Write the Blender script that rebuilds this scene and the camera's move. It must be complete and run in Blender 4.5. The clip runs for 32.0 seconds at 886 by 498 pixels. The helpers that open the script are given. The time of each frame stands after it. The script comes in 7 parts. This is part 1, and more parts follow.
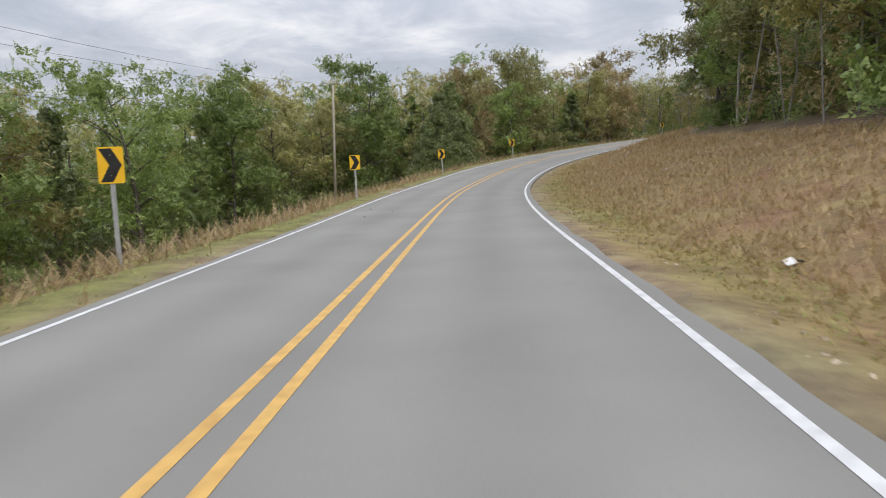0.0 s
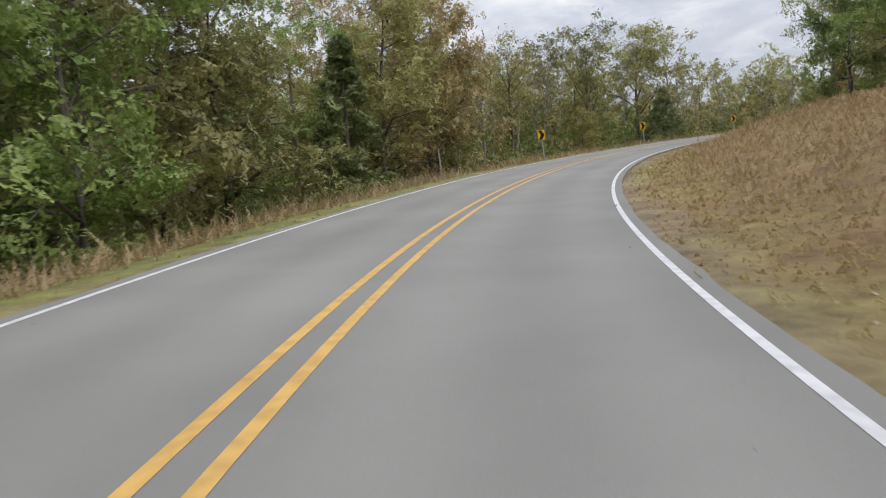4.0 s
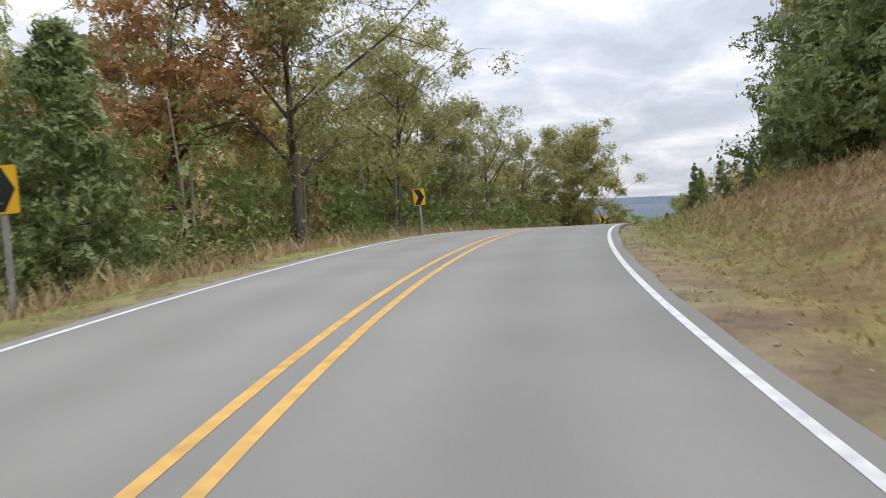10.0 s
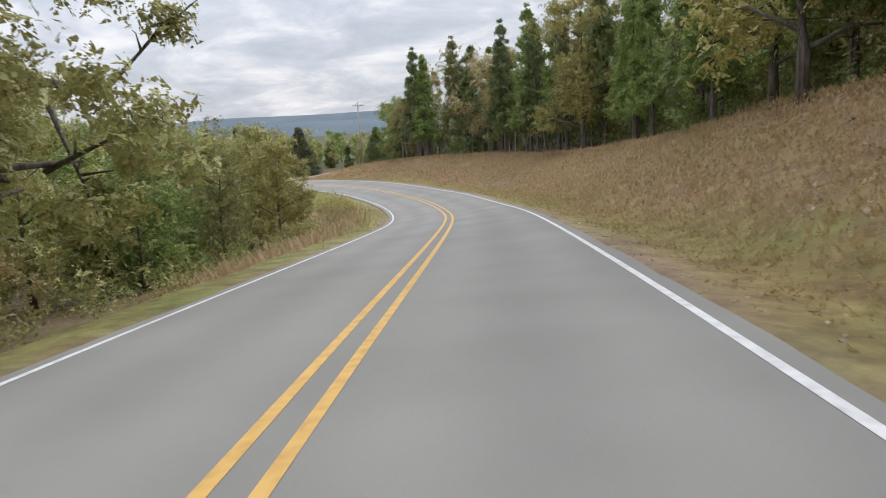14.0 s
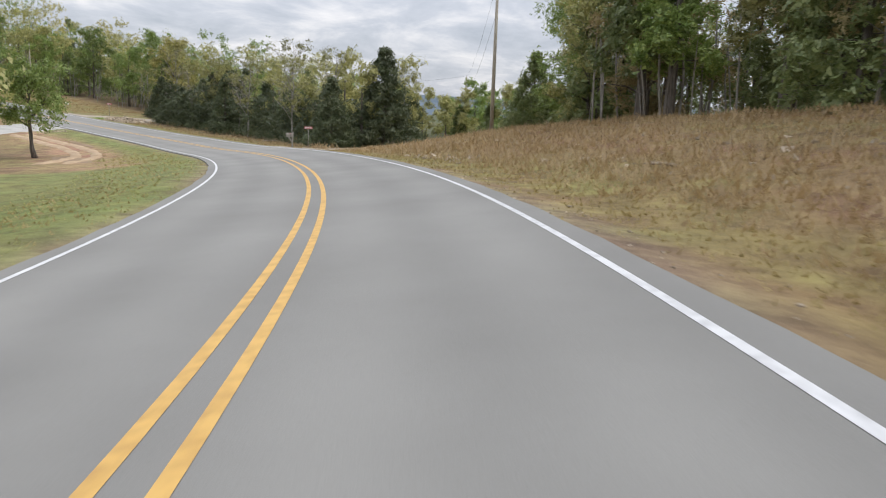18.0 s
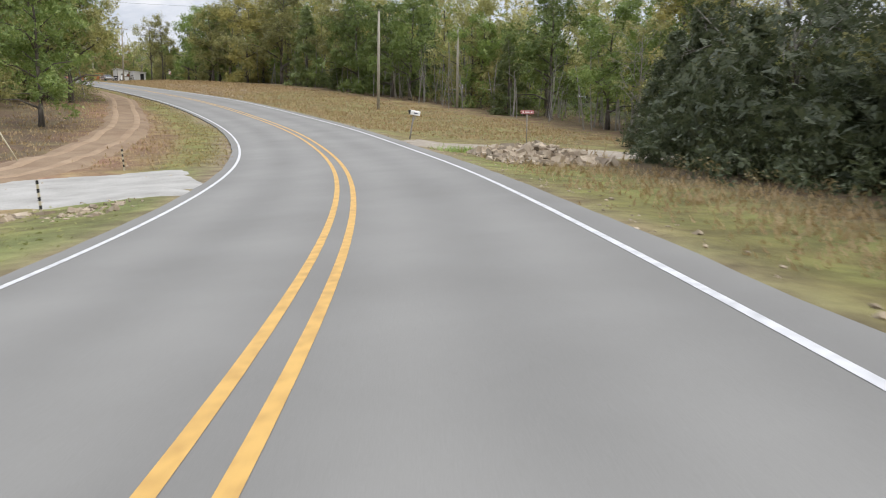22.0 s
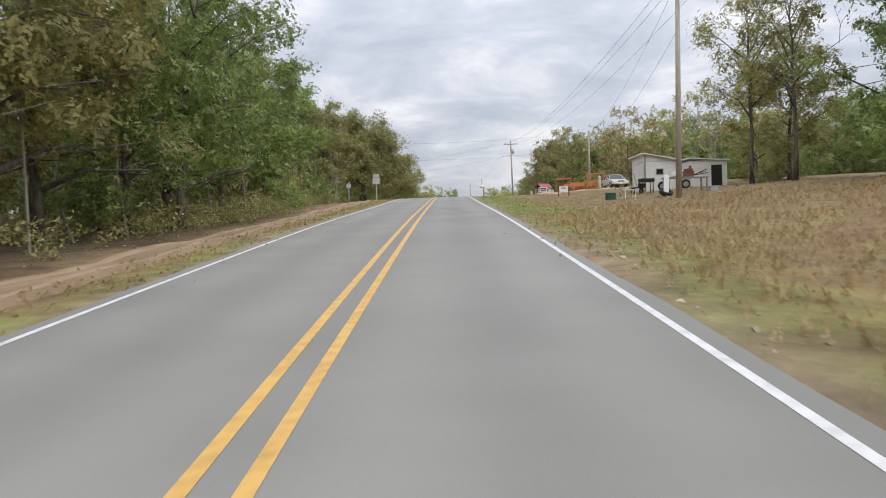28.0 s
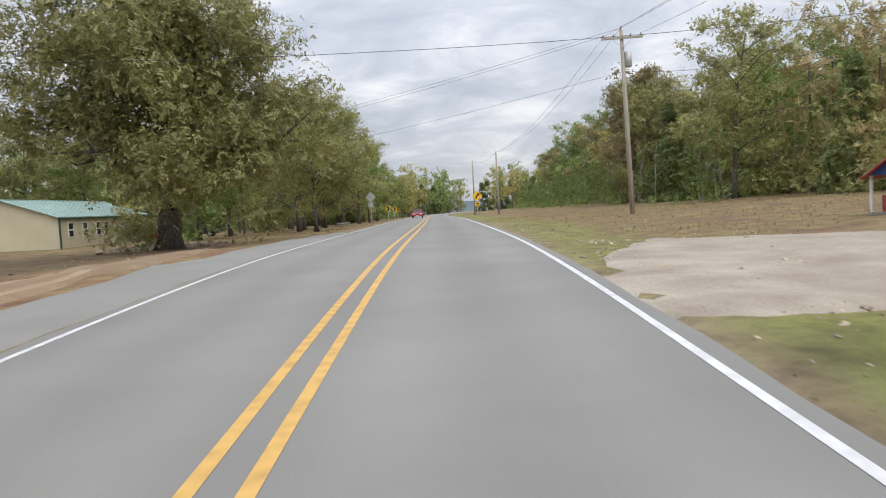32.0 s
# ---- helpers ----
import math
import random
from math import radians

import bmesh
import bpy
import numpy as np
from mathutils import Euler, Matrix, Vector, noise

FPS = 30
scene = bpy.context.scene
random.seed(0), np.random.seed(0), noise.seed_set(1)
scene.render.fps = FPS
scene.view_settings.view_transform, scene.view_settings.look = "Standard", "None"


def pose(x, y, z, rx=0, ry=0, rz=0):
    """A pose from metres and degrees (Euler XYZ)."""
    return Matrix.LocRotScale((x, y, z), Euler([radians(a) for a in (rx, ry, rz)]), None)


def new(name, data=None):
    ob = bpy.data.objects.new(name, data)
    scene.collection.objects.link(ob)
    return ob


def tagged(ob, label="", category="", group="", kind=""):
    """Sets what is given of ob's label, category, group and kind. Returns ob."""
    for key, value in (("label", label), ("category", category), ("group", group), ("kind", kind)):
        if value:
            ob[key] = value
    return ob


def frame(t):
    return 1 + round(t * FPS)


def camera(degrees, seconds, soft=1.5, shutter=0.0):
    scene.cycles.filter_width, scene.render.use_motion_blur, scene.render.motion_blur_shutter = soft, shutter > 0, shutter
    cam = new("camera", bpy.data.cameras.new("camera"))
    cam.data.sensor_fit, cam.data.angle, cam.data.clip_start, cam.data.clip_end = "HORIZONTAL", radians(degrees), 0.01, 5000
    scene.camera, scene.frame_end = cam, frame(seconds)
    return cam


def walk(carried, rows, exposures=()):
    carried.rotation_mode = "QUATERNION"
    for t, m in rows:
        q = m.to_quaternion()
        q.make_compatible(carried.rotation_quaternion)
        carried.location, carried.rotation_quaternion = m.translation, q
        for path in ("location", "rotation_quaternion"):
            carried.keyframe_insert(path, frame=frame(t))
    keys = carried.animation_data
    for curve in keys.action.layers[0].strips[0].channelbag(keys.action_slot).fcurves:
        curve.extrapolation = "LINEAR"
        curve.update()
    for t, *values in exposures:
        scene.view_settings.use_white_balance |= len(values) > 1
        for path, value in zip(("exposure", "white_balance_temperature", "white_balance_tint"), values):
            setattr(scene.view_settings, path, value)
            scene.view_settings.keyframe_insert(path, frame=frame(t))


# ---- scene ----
# ---- the camera: seconds, eye, pitch, yaw, roll ----
cam = camera(60.40, 32.0, soft=1.0, shutter=0.12)
PATH = [
    (0, -0.000, 0.000, 1.900, -6.71, -2.24, -1.25),
    (0.5, 0.898, 9.844, 1.856, -6.79, -2.31, -1.71),
    (1, 1.922, 19.833, 1.720, -7.05, -2.49, -1.94),
    (1.5, 2.717, 29.811, 1.652, -7.02, -3.04, -2.54),
    (2, 3.997, 39.341, 1.666, -6.41, -4.68, -2.83),
    (2.5, 5.460, 48.222, 1.823, -5.82, -8.13, -3.18),
    (3, 7.814, 57.032, 2.166, -5.15, -13.06, -2.95),
    (3.5, 10.621, 65.574, 2.611, -4.75, -17.06, -3.22),
    (4, 14.088, 73.883, 3.079, -4.36, -20.73, -3.44),
    (4.5, 18.257, 82.000, 3.568, -3.99, -24.38, -3.77),
    (5, 23.070, 89.954, 4.083, -3.70, -28.16, -4.22),
    (5.5, 28.428, 97.738, 4.663, -3.51, -32.13, -4.54),
    (6, 34.252, 105.289, 5.332, -3.47, -36.29, -4.15),
    (6.5, 40.542, 112.457, 5.984, -3.59, -40.68, -3.50),
    (7, 47.617, 119.230, 6.558, -3.47, -44.80, -3.17),
    (7.5, 55.074, 125.509, 7.242, -3.10, -49.52, -3.04),
    (8, 62.423, 130.895, 7.923, -2.96, -54.00, -2.22),
    (8.5, 70.242, 135.629, 8.527, -2.72, -58.35, -1.85),
    (9, 78.547, 139.742, 9.152, -2.55, -62.41, -2.09),
    (9.5, 87.279, 143.438, 9.682, -2.63, -66.53, -2.07),
    (10, 95.960, 146.368, 10.162, -2.99, -71.04, -2.18),
    (10.5, 104.826, 148.503, 10.501, -3.65, -75.20, -1.43),
    (11, 113.749, 150.202, 10.733, -4.35, -79.20, -1.46),
    (11.5, 123.482, 151.229, 10.758, -5.34, -83.14, -1.68),
    (12, 133.368, 151.573, 10.624, -6.30, -86.69, -2.39),
    (12.5, 142.488, 151.413, 10.329, -7.26, -89.12, -3.41),
    (13, 150.991, 151.003, 9.919, -8.21, -90.55, -3.43),
    (13.5, 159.278, 150.336, 9.403, -9.19, -91.40, -4.19),
    (14, 167.519, 149.583, 8.780, -10.17, -92.04, -3.58),
    (14.5, 175.887, 148.824, 8.083, -11.08, -92.63, -2.47),
    (15, 184.560, 148.084, 7.307, -11.84, -93.13, -1.19),
    (15.5, 193.705, 147.384, 6.414, -12.37, -93.37, 0.15),
    (16, 203.468, 146.783, 5.361, -12.62, -93.05, 1.40),
    (16.5, 213.943, 146.428, 4.372, -12.78, -91.76, 1.69),
    (17, 224.724, 146.824, 3.585, -12.87, -88.59, 2.46),
    (17.5, 235.201, 147.841, 2.909, -11.87, -83.66, 2.67),
    (18, 245.631, 149.901, 2.407, -10.66, -78.61, 2.45),
    (18.5, 256.194, 152.769, 2.052, -9.84, -73.58, 1.49),
    (19, 266.608, 156.729, 1.714, -9.57, -68.49, 0.87),
    (19.5, 276.159, 161.310, 1.328, -9.09, -64.19, 0.52),
    (20, 284.776, 166.058, 0.859, -8.93, -59.97, 0.58),
    (20.5, 293.211, 171.597, 0.371, -9.07, -55.31, 0.40),
    (21, 301.552, 178.066, -0.141, -9.47, -50.66, 0.33),
    (21.5, 309.806, 185.340, -0.491, -9.04, -45.82, 0.91),
    (22, 316.979, 193.301, -0.622, -8.51, -40.82, 0.58),
    (22.5, 323.473, 201.539, -0.487, -7.51, -36.00, -0.07),
    (23, 329.410, 210.362, -0.210, -6.23, -31.20, -0.39),
    (23.5, 334.732, 219.887, 0.280, -5.27, -26.44, -1.01),
    (24, 339.339, 230.061, 0.956, -4.12, -22.04, -1.25),
    (24.5, 343.034, 239.995, 1.732, -3.14, -18.17, -0.94),
    (25, 345.924, 249.682, 2.562, -2.55, -14.14, -0.62),
    (25.5, 348.179, 259.430, 3.482, -1.66, -10.45, -0.59),
    (26, 349.783, 269.904, 4.443, -1.91, -7.65, -0.40),
    (26.5, 350.978, 280.066, 5.278, -1.48, -5.81, -0.38),
    (27, 351.954, 290.416, 6.104, -1.31, -4.89, -0.75),
    (27.5, 352.858, 301.006, 6.980, -1.33, -4.62, -1.24),
    (28, 353.779, 311.653, 7.869, -1.48, -4.63, -1.75),
    (28.5, 354.746, 322.159, 8.683, -1.68, -4.62, -2.26),
    (29, 355.715, 332.522, 9.355, -1.88, -4.52, -2.69),
    (29.5, 356.566, 343.157, 9.986, -1.97, -4.63, -3.14),
    (30, 357.503, 353.934, 10.640, -1.97, -4.86, -3.12),
    (30.5, 358.481, 364.214, 11.270, -2.25, -5.18, -3.08),
    (31, 359.445, 374.652, 11.872, -2.41, -4.96, -3.79),
    (31.5, 360.188, 384.505, 12.331, -2.57, -5.58, -3.55),
    (32, 361.234, 394.116, 12.932, -3.16, -5.41, -3.46),
]
walk(cam, [(t, pose(x, y, z, 90 + pitch, 0, yaw) @ pose(0, 0, 0, 0, 0, roll)) for t, x, y, z, pitch, yaw, roll in PATH],
     [(0, 0.24), (3, 0.2), (6, 0.4), (9, 0.5), (11, 0.58), (13, 0.52), (16, 0.44), (19, 0.4), (21, 0.46), (22, 0.42), (24, 0.26), (27, 0.28), (30, 0.35), (32, 0.35)])

# ---- world and light: a bright overcast afternoon ----
world = bpy.data.worlds.new("overcast_sky")
scene.world = world
world.use_nodes = True
wn, wl = world.node_tree.nodes, world.node_tree.links
wn.clear()
w_out = wn.new("ShaderNodeOutputWorld")
w_sky = wn.new("ShaderNodeTexSky")
w_sky.sky_type, w_sky.sun_disc = "NISHITA", False
w_sky.sun_elevation, w_sky.sun_rotation = radians(50), radians(25)
w_bg = wn.new("ShaderNodeBackground")
w_bg.inputs["Strength"].default_value = 0.10
w_cl = wn.new("ShaderNodeBackground")
w_cl.inputs["Strength"].default_value = 0.78
w_mix = wn.new("ShaderNodeMixShader")
w_mix.inputs[0].default_value = 0.92
w_co = wn.new("ShaderNodeTexCoord")
w_sep = wn.new("ShaderNodeSeparateXYZ")
wl.new(w_co.outputs["Generated"], w_sep.inputs[0])
w_z = wn.new("ShaderNodeMath")
w_z.operation = "ADD"
w_z.inputs[1].default_value = 0.22
wl.new(w_sep.outputs["Z"], w_z.inputs[0])
w_zm = wn.new("ShaderNodeMath")
w_zm.operation = "MAXIMUM"
w_zm.inputs[1].default_value = 0.16
wl.new(w_z.outputs[0], w_zm.inputs[0])
w_div = wn.new("ShaderNodeVectorMath")
w_div.operation = "DIVIDE"
w_cmb = wn.new("ShaderNodeCombineXYZ")
for k in range(3):
    wl.new(w_zm.outputs[0], w_cmb.inputs[k])
wl.new(w_co.outputs["Generated"], w_div.inputs[0])
wl.new(w_cmb.outputs[0], w_div.inputs[1])
w_n1 = wn.new("ShaderNodeTexNoise")
w_n1.inputs["Scale"].default_value, w_n1.inputs["Detail"].default_value, w_n1.inputs["Roughness"].default_value = 2.5, 8, 0.6
w_n1.inputs["Distortion"].default_value = 0.35
wl.new(w_div.outputs[0], w_n1.inputs["Vector"])
w_rmp = wn.new("ShaderNodeValToRGB")
w_rmp.color_ramp.elements[0].position, w_rmp.color_ramp.elements[0].color = 0.34, (0.49, 0.53, 0.61, 1)
w_rmp.color_ramp.elements[1].position, w_rmp.color_ramp.elements[1].color = 0.68, (0.92, 0.91, 0.94, 1)
w_e = w_rmp.color_ramp.elements.new(0.5)
w_e.color = (0.62, 0.65, 0.73, 1)
wl.new(w_n1.outputs[0], w_rmp.inputs[0])
w_up = wn.new("ShaderNodeMapRange")
w_up.inputs[1].default_value, w_up.inputs[2].default_value = 0.05, 0.95
w_up.inputs[3].default_value, w_up.inputs[4].default_value = 0.93, 2.15
wl.new(w_sep.outputs["Z"], w_up.inputs[0])
w_mul = wn.new("ShaderNodeVectorMath")
w_mul.operation = "SCALE"
wl.new(w_rmp.outputs[0], w_mul.inputs[0])
wl.new(w_up.outputs[0], w_mul.inputs["Scale"])
wl.new(w_mul.outputs[0], w_cl.inputs["Color"])
wl.new(w_sky.outputs[0], w_bg.inputs["Color"])
wl.new(w_bg.outputs[0], w_mix.inputs[1])
wl.new(w_cl.outputs[0], w_mix.inputs[2])
wl.new(w_mix.outputs[0], w_out.inputs["Surface"])

sun_data = bpy.data.lights.new("sun", "SUN")
sun_data.energy, sun_data.angle, sun_data.color = 1.25, radians(55), (1.0, 0.96, 0.9)
sun = new("sun", sun_data)
sun.matrix_world = pose(0, 0, 60, 40, 0, 25)


# ---- materials ----
def ramp_mat(name, stops, scale, rough=0.8, bump=0.0, detail=6, scale2=None, stops2=None, mix2=0.5, metal=0.0, per_object=0.0, island=0.0, spec=0.4, sheen=0.0, stretch=None):
    m = bpy.data.materials.new(name)
    m.use_nodes = True
    n, l = m.node_tree.nodes, m.node_tree.links
    b = n["Principled BSDF"]
    b.inputs["Roughness"].default_value, b.inputs["Metallic"].default_value = rough, metal
    b.inputs["Specular IOR Level"].default_value = spec
    geo = n.new("ShaderNodeTexCoord")
    src = geo.outputs["Object"]
    if stretch:
        mp = n.new("ShaderNodeMapping")
        mp.inputs["Scale"].default_value = stretch
        l.new(src, mp.inputs["Vector"])
        src = mp.outputs[0]

    def field(sc, st, det):
        t = n.new("ShaderNodeTexNoise")
        t.inputs["Scale"].default_value, t.inputs["Detail"].default_value = sc, det
        l.new(src, t.inputs["Vector"])
        r = n.new("ShaderNodeValToRGB")
        el = r.color_ramp.elements
        el[0].position, el[0].color = st[0][0], (*st[0][1], 1)
        el[1].position, el[1].color = st[-1][0], (*st[-1][1], 1)
        for p, c in st[1:-1]:
            el.new(p).color = (*c, 1)
        l.new(t.outputs[0], r.inputs[0])
        return t, r

    t1, r1 = field(scale, stops, detail)
    col = r1.outputs[0]
    if scale2:
        t2, r2 = field(scale2, stops2, 4)
        mx = n.new("ShaderNodeMix")
        mx.data_type, mx.blend_type = "RGBA", "MULTIPLY"
        mx.inputs[0].default_value = mix2
        l.new(col, mx.inputs[6])
        l.new(r2.outputs[0], mx.inputs[7])
        col = mx.outputs[2]
    if per_object or island:
        hs = n.new("ShaderNodeHueSaturation")
        if per_object:
            info = n.new("ShaderNodeObjectInfo")
            rnd = info.outputs["Random"]
        else:
            info = n.new("ShaderNodeNewGeometry")
            rnd = info.outputs["Random Per Island"]
        k = per_object or island
        mr = n.new("ShaderNodeMapRange")
        mr.inputs[3].default_value, mr.inputs[4].default_value = 1 - k, 1 + k
        l.new(rnd, mr.inputs[0])
        l.new(mr.outputs[0], hs.inputs["Value"])
        l.new(col, hs.inputs["Color"])
        col = hs.outputs[0]
    l.new(col, b.inputs["Base Color"])
    if bump:
        bp = n.new("ShaderNodeBump")
        bp.inputs["Strength"].default_value, bp.inputs["Distance"].default_value = bump, 0.02
        l.new(t1.outputs[0], bp.inputs["Height"])
        l.new(bp.outputs[0], b.inputs["Normal"])
    return m


def leaf_mat(name, c1, c2, c3, leaf=0.0, fill=0.5):
    """Thin translucent leaves or blades; leaf: width in metres of the single leaves into which each spray is cut, with gaps between them."""
    m = bpy.data.materials.new(name)
    m.use_nodes = True
    n, l = m.node_tree.nodes, m.node_tree.links
    b = n["Principled BSDF"]
    b.inputs["Roughness"].default_value, b.inputs["Specular IOR Level"].default_value = 0.48, 0.5
    g = n.new("ShaderNodeNewGeometry")
    r = n.new("ShaderNodeValToRGB")
    el = r.color_ramp.elements
    el[0].color, el[1].color = (*c1, 1), (*c3, 1)
    el.new(0.55).color = (*c2, 1)
    if leaf:
        co = n.new("ShaderNodeTexCoord")
        wob = n.new("ShaderNodeTexNoise")
        wob.inputs["Scale"].default_value, wob.inputs["Detail"].default_value = 1.3 / leaf, 1
        l.new(co.outputs["Object"], wob.inputs["Vector"])
        shift = n.new("ShaderNodeVectorMath")
        shift.operation = "MULTIPLY_ADD"
        shift.inputs[1].default_value = (leaf * 0.9,) * 3
        l.new(wob.outputs["Color"], shift.inputs[0])
        l.new(co.outputs["Object"], shift.inputs[2])
        cell = n.new("ShaderNodeTexVoronoi")
        cell.inputs["Scale"].default_value = 1 / leaf
        l.new(shift.outputs[0], cell.inputs["Vector"])
        sep = n.new("ShaderNodeSeparateColor")
        l.new(cell.outputs["Color"], sep.inputs[0])
        pick = n.new("ShaderNodeMix")
        pick.inputs[0].default_value = 0.5
        l.new(g.outputs["Random Per Island"], pick.inputs[2])
        l.new(sep.outputs[0], pick.inputs[3])
        l.new(pick.outputs[0], r.inputs[0])
        gap = n.new("ShaderNodeMath")
        gap.operation = "GREATER_THAN"
        gap.inputs[1].default_value = fill
        l.new(cell.outputs["Distance"], gap.inputs[0])
    else:
        l.new(g.outputs["Random Per Island"], r.inputs[0])
    info = n.new("ShaderNodeObjectInfo")
    mr = n.new("ShaderNodeMapRange")
    mr.inputs[3].default_value, mr.inputs[4].default_value = 0.84, 1.42
    l.new(info.outputs["Random"], mr.inputs[0])
    hs = n.new("ShaderNodeHueSaturation")
    l.new(mr.outputs[0], hs.inputs["Value"])
    l.new(r.outputs[0], hs.inputs["Color"])
    l.new(hs.outputs[0], b.inputs["Base Color"])
    tr = n.new("ShaderNodeBsdfTranslucent")
    l.new(hs.outputs[0], tr.inputs["Color"])
    mx = n.new("ShaderNodeMixShader")
    mx.inputs[0].default_value = 0.34
    l.new(b.outputs[0], mx.inputs[1])
    l.new(tr.outputs[0], mx.inputs[2])
    last = mx
    if leaf:
        last = n.new("ShaderNodeMixShader")
        l.new(gap.outputs[0], last.inputs[0])
        l.new(mx.outputs[0], last.inputs[1])
        l.new(n.new("ShaderNodeBsdfTransparent").outputs[0], last.inputs[2])
    l.new(last.outputs[0], n["Material Output"].inputs["Surface"])
    return m


def grass_mat(name, c1, c2, c3, strand=0.02):
    """Tufts whose blades are cut out of each spray as fine upright strands."""
    m = leaf_mat(name, c1, c2, c3)
    n, l = m.node_tree.nodes, m.node_tree.links
    co = n.new("ShaderNodeTexCoord")
    mp = n.new("ShaderNodeMapping")
    mp.inputs["Scale"].default_value = (1 / strand, 1 / strand, 0.16 / strand)
    l.new(co.outputs["Object"], mp.inputs["Vector"])
    tx = n.new("ShaderNodeTexNoise")
    tx.inputs["Scale"].default_value, tx.inputs["Detail"].default_value = 1.0, 2
    l.new(mp.outputs[0], tx.inputs["Vector"])
    gap = n.new("ShaderNodeMath")
    gap.operation = "GREATER_THAN"
    gap.inputs[1].default_value = 0.5
    l.new(tx.outputs[0], gap.inputs[0])
    last = n.new("ShaderNodeMixShader")
    l.new(gap.outputs[0], last.inputs[0])
    out = n["Material Output"].inputs["Surface"]
    l.new(out.links[0].from_socket, last.inputs[1])
    l.new(n.new("ShaderNodeBsdfTransparent").outputs[0], last.inputs[2])
    l.new(last.outputs[0], out)
    return m


G = lambda v: (v, v, v)
M_ASPHALT = ramp_mat("asphalt", [(0.3, (0.25, 0.243, 0.225)), (0.7, (0.303, 0.295, 0.274))], 0.35, 0.85, 0.25, 8, 120, [(0.3, G(0.7)), (0.7, G(1.0))], 0.6)
_n, _l = M_ASPHALT.node_tree.nodes, M_ASPHALT.node_tree.links
_a = _n.new("ShaderNodeAttribute")
_a.attribute_name = "across"
_w = _n.new("ShaderNodeMath")
_w.operation = "COSINE"
_l.new(_a.outputs["Fac"], _w.inputs[0])
_k = _n.new("ShaderNodeMapRange")
_k.inputs[1].default_value, _k.inputs[2].default_value, _k.inputs[3].default_value, _k.inputs[4].default_value = -1, 1, 0.93, 1.05
_l.new(_w.outputs[0], _k.inputs[0])
_h = _n.new("ShaderNodeHueSaturation")
_src = _n["Principled BSDF"].inputs["Base Color"].links[0].from_socket
_l.new(_src, _h.inputs["Color"])
_l.new(_k.outputs[0], _h.inputs["Value"])
_l.new(_h.outputs[0], _n["Principled BSDF"].inputs["Base Color"])
M_WHITE_LINE = ramp_mat("white_road_paint", [(0.3, G(0.52)), (0.6, G(0.72))], 6, 0.6, 0.1, 6)
M_YELLOW_LINE = ramp_mat("yellow_road_paint", [(0.3, (0.52, 0.30, 0.085)), (0.6, (0.70, 0.43, 0.12))], 6, 0.6, 0.1, 6)
M_GROUND = ramp_mat("dry_grass_soil", [(0.3, (0.16, 0.12, 0.055)), (0.5, (0.22, 0.15, 0.075)), (0.7, (0.20, 0.19, 0.07))], 0.12, 0.95, 0.6, 8, 3.0, [(0.3, G(0.55)), (0.7, G(1.0))], 0.7)
_n, _l = M_GROUND.node_tree.nodes, M_GROUND.node_tree.links
_at = _n.new("ShaderNodeAttribute")
_at.attribute_name = "cover"
_t = _n.new("ShaderNodeTexNoise")
_t.inputs["Scale"].default_value, _t.inputs["Detail"].default_value, _t.inputs["Roughness"].default_value = 1.1, 12, 0.74
_r = _n.new("ShaderNodeMapRange")
_r.inputs[1].default_value, _r.inputs[2].default_value, _r.inputs[3].default_value, _r.inputs[4].default_value = 0.33, 0.67, 0.55, 1.4
_c = _n.new("ShaderNodeTexCoord")
_l.new(_c.outputs["Object"], _t.inputs["Vector"])
_l.new(_t.outputs[0], _r.inputs[0])
_h = _n.new("ShaderNodeHueSaturation")
_hue = _n.new("ShaderNodeTexNoise")
_hue.inputs["Scale"].default_value, _hue.inputs["Detail"].default_value = 0.55, 7
_l.new(_c.outputs["Object"], _hue.inputs["Vector"])
_hm = _n.new("ShaderNodeMapRange")
_hm.inputs[1].default_value, _hm.inputs[2].default_value, _hm.inputs[3].default_value, _hm.inputs[4].default_value = 0.3, 0.7, 0.475, 0.53
_l.new(_hue.outputs[0], _hm.inputs[0])
_l.new(_hm.outputs[0], _h.inputs["Hue"])
_l.new(_at.outputs["Color"], _h.inputs["Color"])
_bp = _n.new("ShaderNodeBump")
_bp.inputs["Strength"].default_value, _bp.inputs["Distance"].default_value = 0.8, 0.12
_l.new(_t.outputs[0], _bp.inputs["Height"])
_l.new(_bp.outputs[0], _n["Principled BSDF"].inputs["Normal"])
_l.new(_r.outputs[0], _h.inputs["Value"])
_l.new(_h.outputs[0], _n["Principled BSDF"].inputs["Base Color"])
M_GRAVEL = ramp_mat("pale_gravel", [(0.3, (0.32, 0.27, 0.212)), (0.5, (0.40, 0.345, 0.275)), (0.7, (0.48, 0.425, 0.345))], 0.9, 0.95, 0.9, 10, 22, [(0.35, G(0.72)), (0.65, G(1.0))], 0.75)
M_CRUSHED = ramp_mat("crushed_limestone", [(0.3, (0.36, 0.345, 0.315)), (0.5, (0.45, 0.435, 0.40)), (0.7, (0.53, 0.515, 0.48))], 0.9, 0.95, 0.9, 10, 22, [(0.35, G(0.78)), (0.65, G(1.0))], 0.7)
M_RUT = ramp_mat("pale_trodden_dirt", [(0.3, (0.42, 0.29, 0.175)), (0.7, (0.56, 0.42, 0.28))], 0.8, 0.95, 0.8, 10, 16, [(0.3, G(0.65)), (0.7, G(1.0))], 0.6)
